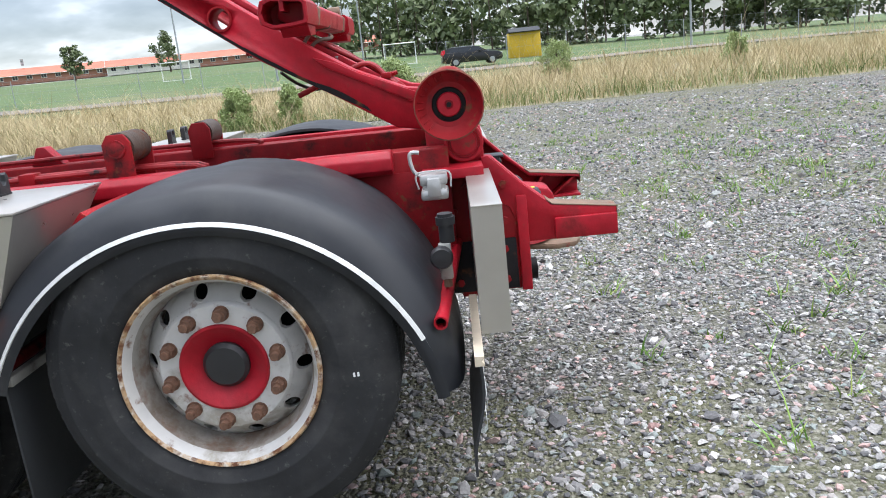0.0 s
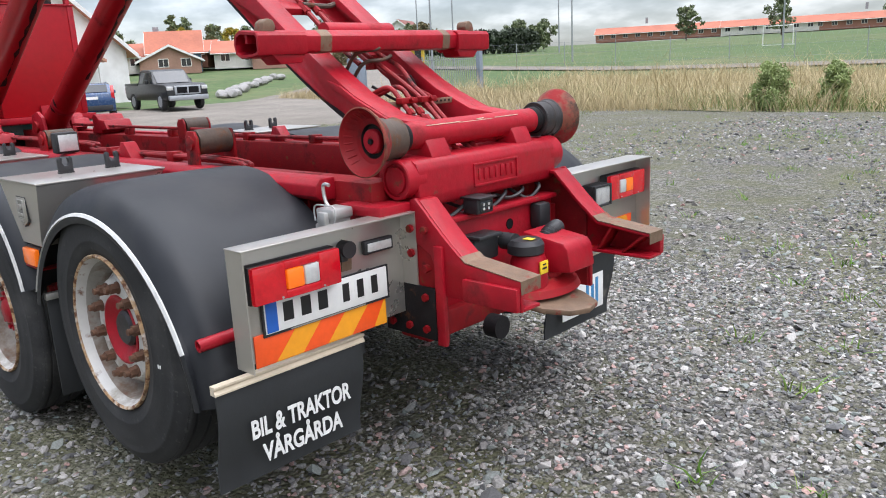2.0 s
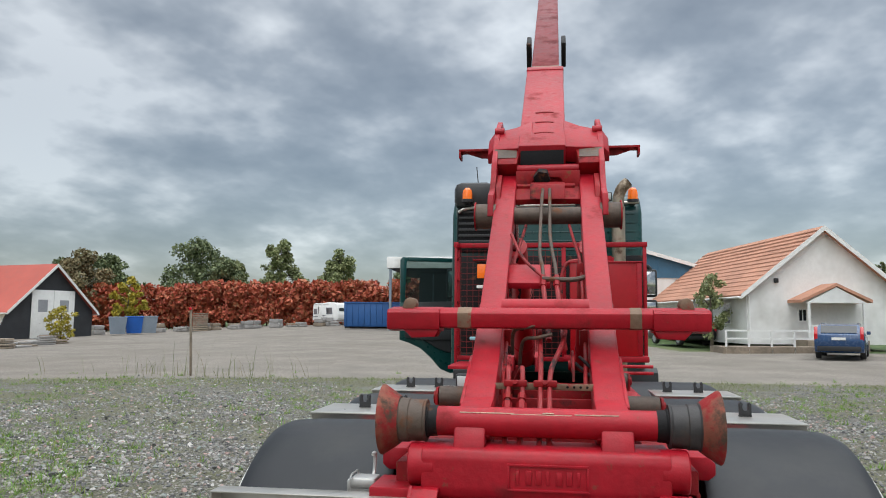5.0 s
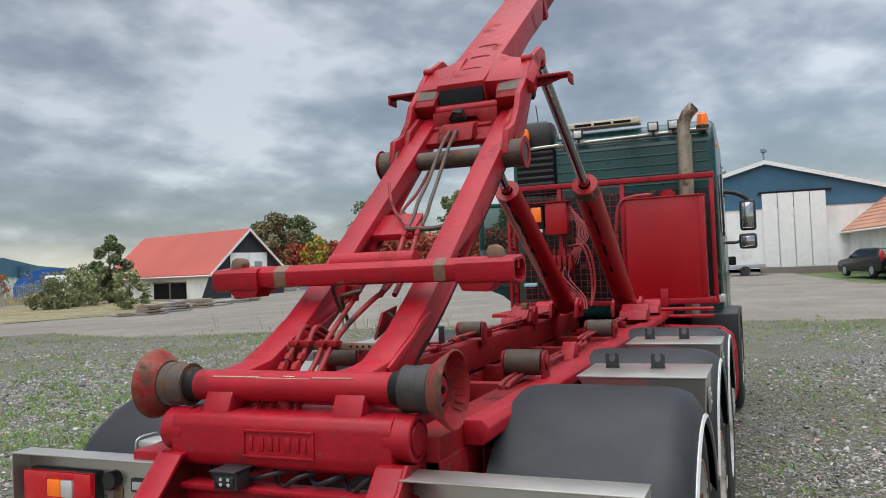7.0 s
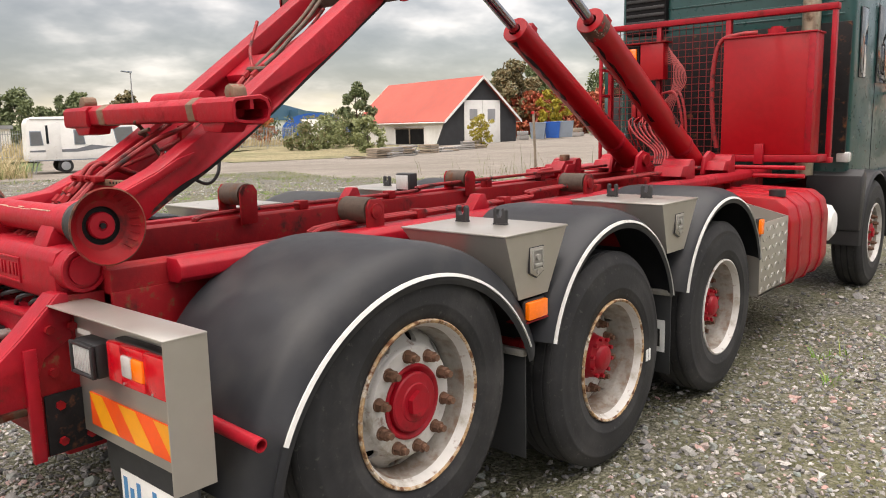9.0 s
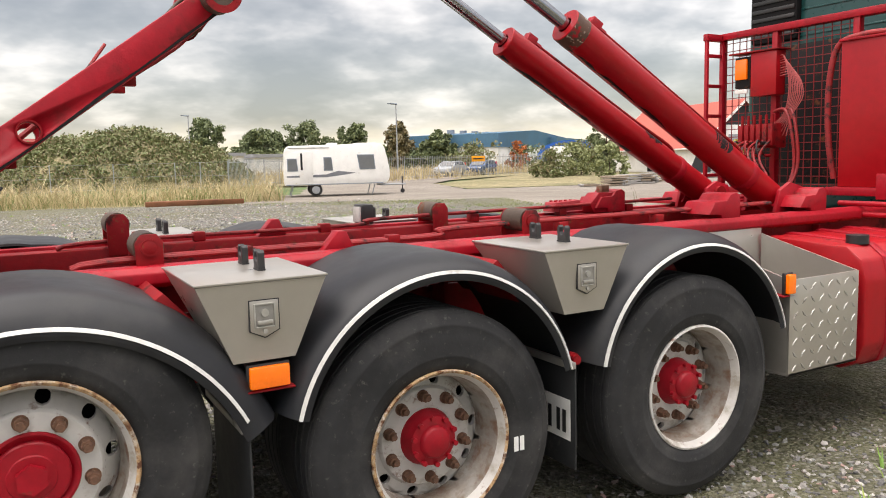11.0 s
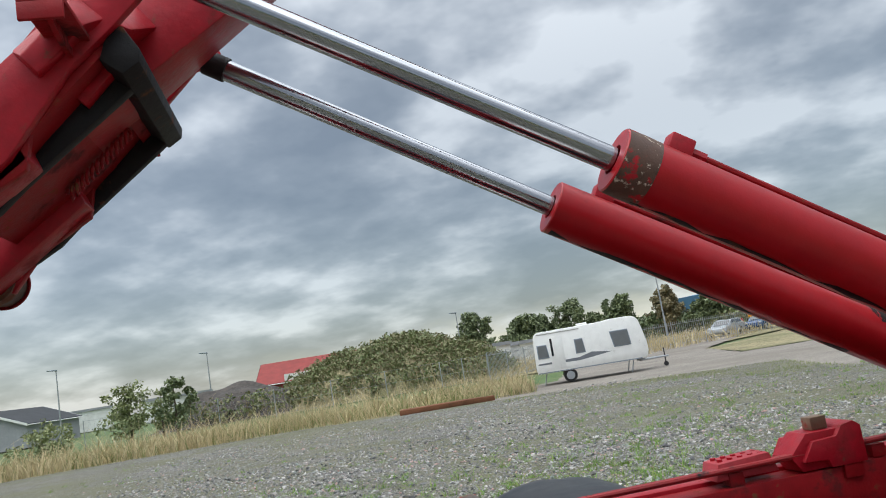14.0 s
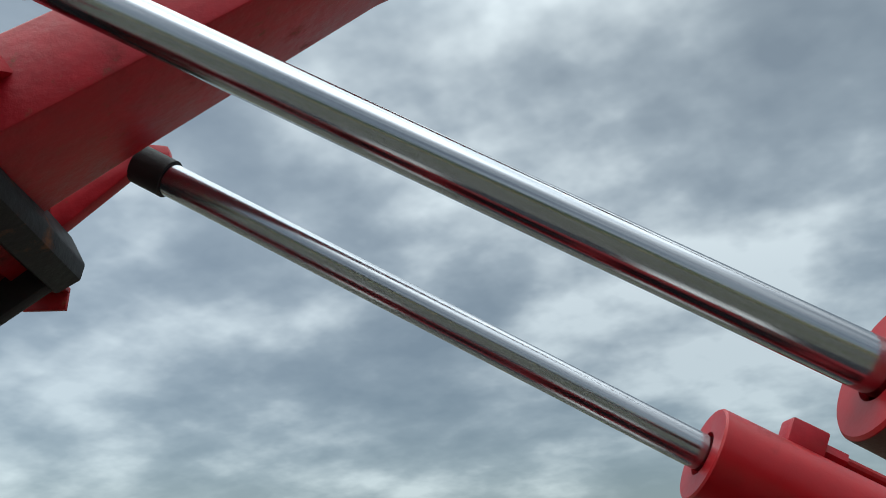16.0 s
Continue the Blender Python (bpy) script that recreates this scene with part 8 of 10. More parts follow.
for i in range(260):
    f = rnd.random()
    x, y = -82 + 12 * f + rnd.uniform(-1, 1), 84 + 10 * f + rnd.uniform(-1, 1)
    row.append((x, y, rise(x, y) + rnd.uniform(0.2, 2.9)))
tagged(leaf_cloud("far_hedge", row, 40, 0.9, 0.3, leaf_mat("dark_conifer", [(0.035, 0.05, 0.03), (0.06, 0.08, 0.045)]), None, 9), "long dark clipped conifer hedge", "hedge", kind="stuff")
for i, (x, y, h, w, m_) in enumerate([(-88, 74, 6.5, 6, LEAF), (-79, 80, 5.0, 5, LEAF_BROWN), (-70, 95, 4.0, 4, LEAF), (-99, 58, 6, 5, LEAF), (-93, 66, 5, 5, LEAF_BROWN), (-104, 44, 7, 4, LEAF), (-96, 52, 5.5, 5, LEAF_YELLOW), (-62, 128, 6, 5, LEAF), (-48, 134, 7, 6, LEAF), (-110, 60, 7, 6, LEAF), (-30, 135, 7, 7, LEAF), (-85, 110, 5, 6, LEAF), (-98, 39, 6.5, 3, LEAF), (-75, 104, 4.5, 5, LEAF)]):
    tree(x, y, h, w, m_, 120 + i, "garden tree among the red-roofed houses", clumps=70, per=34, leaf=0.2)


for i, (x, y, h, w, m_) in enumerate([(-101, 53, 7.8, 3.4, LEAF), (-99, 61, 5.4, 5.5, LEAF_YELLOW), (-84, 74.5, 5.0, 5.5, LEAF_BROWN), (-81, 79.5, 4.8, 5, LEAF), (-76, 55.2, 2.3, 1.9, LEAF_BROWN), (-73.5, 59.8, 2.2, 2.0, LEAF_BROWN), (-71.5, 64.5, 2.4, 2.0, LEAF_BROWN), (-103, 66, 5.6, 6, LEAF), (-110, 49, 5.2, 6, LEAF), (-96, 75, 6.2, 7, LEAF), (-115, 38, 6.5, 7, LEAF)]):
    tree(x, y, h, w, m_, 200 + i, "garden tree beside the red-roofed houses", clumps=90, per=44, leaf=0.17)


# scrub-covered mound to the south
def mound(name, cx, cy, rx, ry, h, material, label, seed, n=28):
    verts, faces = [], []
    for i in range(n + 1):
        for j in range(n + 1):
            u, v = -1 + 2 * i / n, -1 + 2 * j / n
            r = math.hypot(u, v)
            z = h * max(0, 1 - r * r) ** 0.8 * (1 + 0.25 * noise.noise(Vector((u * 2.2, v * 2.2, seed)))) - 0.08
            verts.append((cx + u * rx, cy + v * ry, z))
    for i in range(n):
        for j in range(n):
            k = i * (n + 1) + j
            faces.append((k, k + n + 1, k + n + 2, k + 1))
    me = flat_mesh(name, verts, faces, material)
    me.shade_smooth()
    return tagged(new(name, me), label, "mound", kind="structure"), verts


_, mv = mound("scrub_mound", -9.6, -70, 11.0, 11, 4.3, MEADOW, "earth mound overgrown with scrub", 1)
rnd = random.Random(3)
pts = []
for x, y, z in mv:
    if z > 0.05 and rnd.random() < 0.92:
        r = rnd.uniform(0.3, 1.0)
        for _ in range(4):
            pts.append((x + rnd.gauss(0, 0.45), y + rnd.gauss(0, 0.45), z + rnd.uniform(0.0, r)))
for _ in range(90):
    x = rnd.uniform(-1.5, 9)
    pts.append((x + rnd.gauss(0, 0.4), -61.5 + rnd.gauss(0, 0.8), rnd.uniform(0.2, 1.9)))
tagged(leaf_cloud("mound_scrub", pts, 22, 0.5, 0.13, SHRUB, None, 6), "dense green and brown scrub on the mound", "scrub", kind="stuff")
SOILMAT = ground_mat("dark_soil", (0.03, 0.025, 0.022), (0.05, 0.042, 0.036), (0.08, 0.065, 0.055), 4, 0.6)
mound("soil_heap", 4.6, -68, 6.5, 6, 2.9, SOILMAT, "heap of dark soil", 2)

# ---- buildings and vehicles of the surroundings ----
PLASTER = mat("white_plaster", (0.80, 0.80, 0.785), 0.85, scale=8, var=0.05, bump=0.1, stain=(0.55, 0.54, 0.51), stain_scale=0.5, stain_at=0.62, stain_soft=0.15)
TILE = mat("orange_roof_tile", (0.50, 0.25, 0.165), 0.8, scale=5, var=0.15, bump=0.4, bump_scale=12, vary=0.1)
TILE_RED = mat("red_roof_tile", (0.42, 0.14, 0.085), 0.8, scale=4, var=0.15, bump=0.4, bump_scale=10)
SHEET_RED = mat("red_roof_sheet", (0.42, 0.085, 0.06), 0.6, scale=3, var=0.1, bump=0.1, stretch=(1, 1, 1))
SHEET_BLUE = mat("blue_wall_sheet", (0.05, 0.14, 0.23), 0.6, scale=2, var=0.12, bump=0.1)
SHEET_BRIGHT = mat("bright_blue_steel", (0.02, 0.10, 0.30), 0.5, scale=2, var=0.1, bump=0.1)
TARP = mat("blue_tarpaulin", (0.01, 0.10, 0.42), 0.5, scale=2, var=0.1, bump=0.1)
BLACK_WOOD = mat("black_boarding", (0.03, 0.032, 0.036), 0.8, scale=10, var=0.2, bump=0.2)
RED_WOOD = mat("falun_red_boarding", (0.22, 0.035, 0.03), 0.85, scale=10, var=0.15, bump=0.2)
GREY_WALL = mat("grey_wall", (0.30, 0.31, 0.33), 0.8, scale=6, var=0.1, bump=0.1)
GREY_STEEL = mat("grey_painted_steel", (0.21, 0.25, 0.30), 0.6, scale=8, var=0.1, bump=0.05)
GALV = mat("galvanised_steel", (0.36, 0.38, 0.40), 0.5, 0.5, scale=14, var=0.1, bump=0.0)
YELLOW_WOOD = mat("yellow_boarding", (0.62, 0.40, 0.03), 0.7, scale=8, var=0.1, bump=0.2)
WOOD = mat("weathered_wood", (0.26, 0.21, 0.16), 0.85, scale=14, var=0.25, bump=0.3, vary=0.2)
ROCK = mat("pale_stone", (0.30, 0.29, 0.28), 0.85, scale=10, var=0.2, bump=0.4, vary=0.15)


def house(name, label, x, y, turn, length, width, eave, ridge, wall, roof, over=0.35, z=None, category="house", gable=None):
    """Gabled house: local x along the ridge from 0 to length, gable with its middle at the origin. Returns thing."""
    t = thing(name, label, category, pose(x, y, rise(x, y) - 0.05 if z is None else z, 0, 0, turn))
    w = width / 2
    s = Solid()
    s.box(0, length, -w, w, 0, eave)
    part("wall", s, wall, t)
    for a, b in ((0.0, 0.12), (length - 0.12, length)):
        part("gable", Solid().prism([(-w, eave), (w, eave), (0, ridge)], a, b, "x"), gable or wall, t)
    for side in (-1, 1):
        k = (ridge - eave) / w
        e = over
        s = Solid().prism([(0, ridge + 0.12), (0, ridge - 0.02), (side * (w + e), eave - e * k), (side * (w + e), eave - e * k + 0.14)], -over, length + over, "x")
        r = part("roof", s, roof, t)
        part("gutter", Solid().cyl((-over, side * (w + e + 0.06), eave - e * k), (length + over, side * (w + e + 0.06), eave - e * k), 0.06, n=8), WHITE, r)
        for xe in (-over - 0.03, length + over):
            part("barge_board", Solid().prism([(0, ridge + 0.14), (0, ridge - 0.14), (side * (w + e), eave - e * k - 0.10), (side * (w + e), eave - e * k + 0.16)], xe, xe + 0.03, "x"), WHITE if wall is not RED_WOOD else BLACK_WOOD, r)
    return t


def opening(t, name, x0, x1, y0, y1, z0, z1, axis, frame_mat, pane_mat, bars=1, label=""):
    """Window or door set 3 cm proud in a wall across the axis, with frame and panes."""
    s = Solid()
    f = 0.07
    if axis == "x":
        s.box(x0, x1, y0, y1, z0, z0 + f).box(x0, x1, y0, y1, z1 - f, z1).box(x0, x1, y0, y0 + f, z0 + f, z1 - f).box(x0, x1, y1 - f, y1, z0 + f, z1 - f)
        for k in range(bars):
            m = y0 + (y1 - y0) * (k + 1) / (bars + 1)
            s.box(x0 + 0.005, x1 - 0.005, m - 0.025, m + 0.025, z0 + f, z1 - f)
    else:
        s.box(x0, x1, y0, y1, z0, z0 + f).box(x0, x1, y0, y1, z1 - f, z1).box(x0, x0 + f, y0, y1, z0 + f, z1 - f).box(x1 - f, x1, y0, y1, z0 + f, z1 - f)
        for k in range(bars):
            m = x0 + (x1 - x0) * (k + 1) / (bars + 1)
            s.box(m - 0.025, m + 0.025, y0 + 0.005, y1 - 0.005, z0 + f, z1 - f)
    w = part(name, s, frame_mat, t, label)
    q = 0.01
    part("pane", Solid().box(x0 + q if axis == "x" else x0 + f, x1 - q if axis == "x" else x1 - f, y0 + f if axis == "x" else y0 + q, y1 - f if axis == "x" else y1 - q, z0 + f, z1 - f), pane_mat, w)
    return w


# white house with tiled roof and porch; its gable looks at the truck
zb = rise(-40, 13) + 0.25
h = house("white_house", "white house with orange tiled roof and a small porch", -39.6, 13.6, 190, 15.5, 8.0, 2.75, 6.0, PLASTER, TILE, 0.45, zb)
s = Solid()
for side in (-1, 1):
    for i in range(14):
        f = i / 14
        yy, zz = side * (4.45 - 4.4 * f), 2.75 - 0.45 * 0.8125 + (6.0 - 2.75 + 0.366) * f
        s.box(-0.44, 15.94, yy - 0.02, yy + 0.02, zz + 0.10, zz + 0.155)
part("tile_course", s, TILE, h)
opening(h, "window", 2.0, 2.9, 4.0, 4.05, 1.0, 2.2, "y", WHITE, DARK_GLASS)
opening(h, "window", 4.4, 5.2, 4.0, 4.05, 0.9, 2.2, "y", WHITE, DARK_GLASS)
opening(h, "window", 6.5, 7.4, 4.0, 4.05, 1.0, 2.2, "y", WHITE, DARK_GLASS)
p = part("porch_roof", Solid().prism([(0.05, 2.95), (0.05, 3.10), (-1.75, 2.27), (-1.75, 2.12)], -1.5, 0.0, "x").prism([(0.05, 2.95), (0.05, 3.10), (1.85, 2.27), (1.85, 2.12)], -1.5, 0.0, "x"), TILE, h)
part("porch_gable", Solid().prism([(-1.5, 2.10), (1.6, 2.10), (0.05, 2.9)], -1.45, -1.38, "x"), PLASTER, p)
for y in (-1.35, 1.45):
    part("porch_post", Solid().box(-1.45, -1.33, y - 0.06, y + 0.06, -0.2, 2.12), WHITE, h)
part("porch_floor", Solid().box(-1.5, 0.0, -1.5, 1.6, -0.3, 0.25), WOOD, h)
s = Solid().box(-1.43, -1.38, -1.3, 1.4, 0.95, 1.02)
for k in range(22):
    s.box(-1.425, -1.385, -1.25 + k * 0.12, -1.19 + k * 0.12, 0.25, 0.95)
part("porch_rail", s, WHITE, h)
opening(h, "door", -0.04, 0.0, -0.2, 0.75, 0.25, 2.05, "x", WHITE, WHITE, 0, "white panelled door")
opening(h, "window", -0.05, 0.0, 0.85, 1.35, 1.15, 1.85, "x", WHITE, DARK_GLASS, 1)
part("outdoor_lamp", Solid().box(-0.18, 0.0, 2.35, 2.55, 3.15, 3.4, 0.03), PLASTIC, h)
part("downpipe", Solid().tube([(-0.1, 3.95, 2.6), (-0.1, 3.9, 2.3), (-0.1, 3.9, 0.0)], 0.05, 8), WHITE, h)
s = Solid()
for k in range(5):
    s.box(-2.9, -2.82, 1.8 + k * 1.1, 1.88 + k * 1.1, -0.5, 0.75)
s.box(-2.9, -2.82, 1.8, 6.3, 0.68, 0.76).box(-2.9, -2.82, 1.8, 6.3, 0.3, 0.38)
part("ramp_rail", s, WHITE, h)
part("ramp", Solid().box(-2.9, -1.2, 1.6, 6.4, -0.5, -0.05), WOOD, h)

# blue and white workshop
zb = rise(-54, 3) + 0.2
w = house("workshop", "long workshop with white walls, blue gable and tall white sliding doors", -53.8, 2.1, 184, 26, 17.0, 4.6, 7.1, PLASTER, GREY_WALL, 0.3, zb, "workshop", SHEET_BLUE)
part("blue_band", Solid().box(-0.05, 0.0, -8.5, 8.5, 4.0, 4.6), SHEET_BLUE, w)
s = Solid()
for k in range(57):
    s.box(-0.075, -0.05, -8.5 + k * 0.3, -8.42 + k * 0.3, 4.0, min(7.0, 4.6 + (8.5 - abs(-8.46 + k * 0.3)) / 8.5 * 2.5))
part("sheet_rib", s, SHEET_BLUE, w)
for k in range(4):
    y = -2.7 + k * 0.98 - 0.9
    b = part("sliding_door", Solid().box(-0.14, -0.06, y, y + 0.93, 0.05, 5.0, 0.01), WHITE, w, "tall white ribbed sliding door")
    q = Solid()
    for j in range(8):
        q.box(-0.155, -0.14, y + 0.05 + j * 0.11, y + 0.10 + j * 0.11, 0.1, 4.9)
    part("door_rib", q, WHITE, b)
part("door_rail", Solid().box(-0.16, -0.04, -4.0, 0.5, 5.0, 5.12), BLACK_STEEL, w)
part("side_door", Solid().box(-0.06, -0.02, -6.6, -5.2, 0.05, 2.2, 0.01), WHITE, w)
part("vent_mast", Solid().cyl((0.2, 0, 7.0), (0.2, 0, 8.1), 0.06, n=10).box(0.0, 0.4, -0.2, 0.2, 7.8, 8.05, 0.03), GREY_STEEL, w)
part("plinth", Solid().box(-1.8, 0.0, -4.2, 0.6, -0.6, 0.04), ASPHALT, w)
# open canopy and grey hall behind the cab
c = thing("canopy_hall", "flat-roofed grey hall with an open white-edged canopy", "hall", pose(-65.4, -14.6, rise(-65, -14), 0, 0, 182))
part("canopy", Solid().box(-2, 14, -19, 0.3, 5.4, 6.4, 0.03), PLASTER, c, "white edged canopy")
part("canopy_soffit", Solid().box(-1.9, 13.9, -18.9, 0.2, 5.36, 5.4), BLACK_STEEL, c)
for y in (0.0, -6.0, -12.0, -18.0):
    part("canopy_post", Solid().box(-1.8, -1.6, y - 0.1, y + 0.1, -0.3, 5.4), GREY_STEEL, c)
part("hall_wall", Solid().box(5, 14, -18.5, -1.6, -0.3, 5.4), mat("dark_hall_wall", (0.06, 0.065, 0.075), 0.7), c)
s = Solid()
for k in range(12):
    s.box(4.94, 5.0, -18.4 + k * 1.4, -18.3 + k * 1.4, 0, 5.3)
part("wall_batten", s, GREY_STEEL, c)
for k in range(2):
    tk = thing("water_tank", "white caged water tank on a pallet", "tank", pose(-61.5, -8.2, rise(-61, -8) + 1.15 * k, 0, 0, 10), "water tanks")
    part("tank", Solid().box(-0.5, 0.5, -0.6, 0.6, 0.15, 1.1, 0.06), WHITE, tk)
    s = Solid()
    for j in range(7):
        s.box(0.5, 0.52, -0.6 + j * 0.2, -0.57 + j * 0.2, 0.1, 1.12)
    for j in range(5):
        s.box(0.5, 0.52, -0.6, 0.63, 0.15 + j * 0.23, 0.18 + j * 0.23)
    part("cage", s, GALV, tk)
    part("pallet", Solid().box(-0.55, 0.55, -0.62, 0.62, 0.0, 0.14), WOOD, tk)

# blue container and second caravan
ct = thing("skip_container", "long blue ribbed steel skip container", "container", pose(-70, -16.6, rise(-70, -17), 0, 0, 97))
part("container_body", Solid().box(-3.6, 3.6, -1.2, 1.2, 0.15, 2.35, 0.03), SHEET_BRIGHT, ct)
for k in range(13):
    part("rib", Solid().box(-3.5 + k * 0.57, -3.36 + k * 0.57, -1.27, -1.2, 0.2, 2.25, 0.01), SHEET_BRIGHT, ct)
part("rim", Solid().box(-3.65, 3.65, -1.3, 1.25, 2.35, 2.47, 0.01), SHEET_BRIGHT, ct)
part("rails", Solid().box(-3.6, 3.6, -0.7, -0.5, 0, 0.15).box(-3.6, 3.6, 0.5, 0.7, 0, 0.15), BLACK_STEEL, ct)
part("lock_bar", Solid().box(2.6, 3.2, -1.33, -1.28, 0.9, 0.98).box(2.9, 2.96, -1.33, -1.28, 0.6, 1.4), WHITE, ct)


GREY_PANE = mat("grey_tinted_pane", (0.16, 0.17, 0.18), 0.12, var=0.05, bump=0.0, coat=0.5)


def caravan(x, y, turn, label, length=5.6):
    """Touring caravan: local x forward, door side -y."""
    t = thing("caravan", label, "caravan", pose(x, y, rise(x, y), 0, 0, turn))
    L = length / 2
    prof = [(-L, 0.55), (-L - 0.02, 0.9), (-L + 0.03, 2.2), (-L + 0.10, 2.38), (-L + 0.25, 2.46), (L - 1.9, 2.50), (L - 1.55, 2.55), (L - 0.62, 2.55), (L - 0.34, 2.48), (L - 0.19, 2.30), (L - 0.07, 1.80), (L + 0.03, 1.25), (L + 0.04, 0.90), (L - 0.03, 0.68), (L - 0.16, 0.55)]
    body = part("caravan_body", Solid().prism(prof, -1.13, 1.13, "y", 0.05), WHITE, t, "white caravan shell")
    for x0, x1, z0, z1 in ((-L + 0.18, -L + 0.62, 1.28, 1.82), (-L + 1.93, -L + 2.30, 1.28, 1.86), (L - 1.42, L - 0.72, 1.30, 1.95)):
        wd = part("window", Solid().prism([(x0 - 0.04, z0 - 0.04), (x1 + (0.05 if x1 > L - 1 else 0.04), z0 - 0.04), (x1 - 0.02, z1 + 0.04), (x0 - 0.04 - (0.12 if x1 > L - 1 else 0), z1 + 0.04)], -1.15, -1.13, "y", 0.006), GREY_STEEL, t)
        part("pane", Solid().prism([(x0, z0), (x1, z0), (x1 - 0.04, z1), (x0 - (0.12 if x1 > L - 1 else 0), z1)], -1.158, -1.15, "y"), GREY_PANE, wd)
    part("caravan_door", Solid().box(-L + 0.72, -L + 1.36, -1.142, -1.13, 0.72, 2.2, 0.006), WHITE, t)
    part("door_slot", Solid().box(-L + 0.78, -L + 0.88, -1.147, -1.142, 1.3, 2.1), DARK_GLASS, t)
    part("swoosh", Solid().prism([(-L + 0.1, 0.95), (-L + 0.1, 1.02), (-L + 2.0, 1.06), (L - 2.5, 1.22), (L - 1.6, 1.10), (L - 2.4, 1.00), (-L + 2.0, 0.92)], -1.136, -1.131, "y"), mat("grey_stripe", (0.16, 0.17, 0.19), 0.5), t, "grey swoosh stripe")
    part("skirt_line", Solid().box(-L + 0.05, L - 0.3, -1.136, -1.131, 0.56, 0.60), GREY_STEEL, t)
    wl = part("wheel", Solid().lathe([(0.0, -0.02), (0.20, -0.01), (0.21, 0.02), (0.30, 0.02), (0.315, 0.06), (0.315, 0.17), (0.28, 0.19)], (-0.42 * L, -1.08, 0.315), (0, 1, 0), 24), RUBBER, t)
    part("hub", Solid().lathe([(0.0, -0.03), (0.18, -0.025), (0.20, -0.005)], (-0.42 * L, -1.08, 0.315), (0, 1, 0), 20), GALV, wl)
    part("wheel", Solid().lathe([(0.0, 0.19), (0.28, 0.19), (0.315, 0.17), (0.315, 0.06), (0.30, 0.02), (0.2, 0.02)], (-0.42 * L, 0.92, 0.315), (0, 1, 0), 24), RUBBER, t)
    part("drawbar", Solid().tube([(L - 0.4, -0.5, 0.46), (L + 1.0, 0.0, 0.46)], 0.04, 8).tube([(L - 0.4, 0.5, 0.46), (L + 1.0, 0.0, 0.46)], 0.04, 8), GALV, t)
    part("jockey_wheel", Solid().cyl((L + 0.85, 0.06, 0.12), (L + 0.85, 0.06, 0.85), 0.03, n=8).cyl((L + 0.85, 0.02, 0.11), (L + 0.85, 0.10, 0.11), 0.11, n=16), PLASTIC, t)
    for xx in (-L + 0.4, L - 0.7):
        for yy in (-0.9, 0.9):
            part("corner_steady", Solid().tube([(xx, yy, 0.52), (xx - 0.15, yy, 0.0)], 0.025, 6), GALV, t)
    part("roof_hatch", Solid().box(-0.4, 0.1, -0.3, 0.3, 2.50, 2.60, 0.03), WHITE, t)
    part("front_window", Solid().box(L + 0.0, L + 0.03, -0.75, 0.75, 1.35, 1.95, 0.02), DARK_GLASS, t).matrix_basis = pose(-0.06, 0, 0)
    part("tail_stripe", Solid().box(-L + 0.2, -L + 2.2, -1.145, -1.14, 2.33, 2.37), ALU, t)
    return t


caravan(-15.3, -32.9, 163, "white touring caravan with grey stripe, parked at the yard's edge", 5.1)
caravan(-81.4, -25.2, 70, "white touring caravan beside the blue container", 3.4)


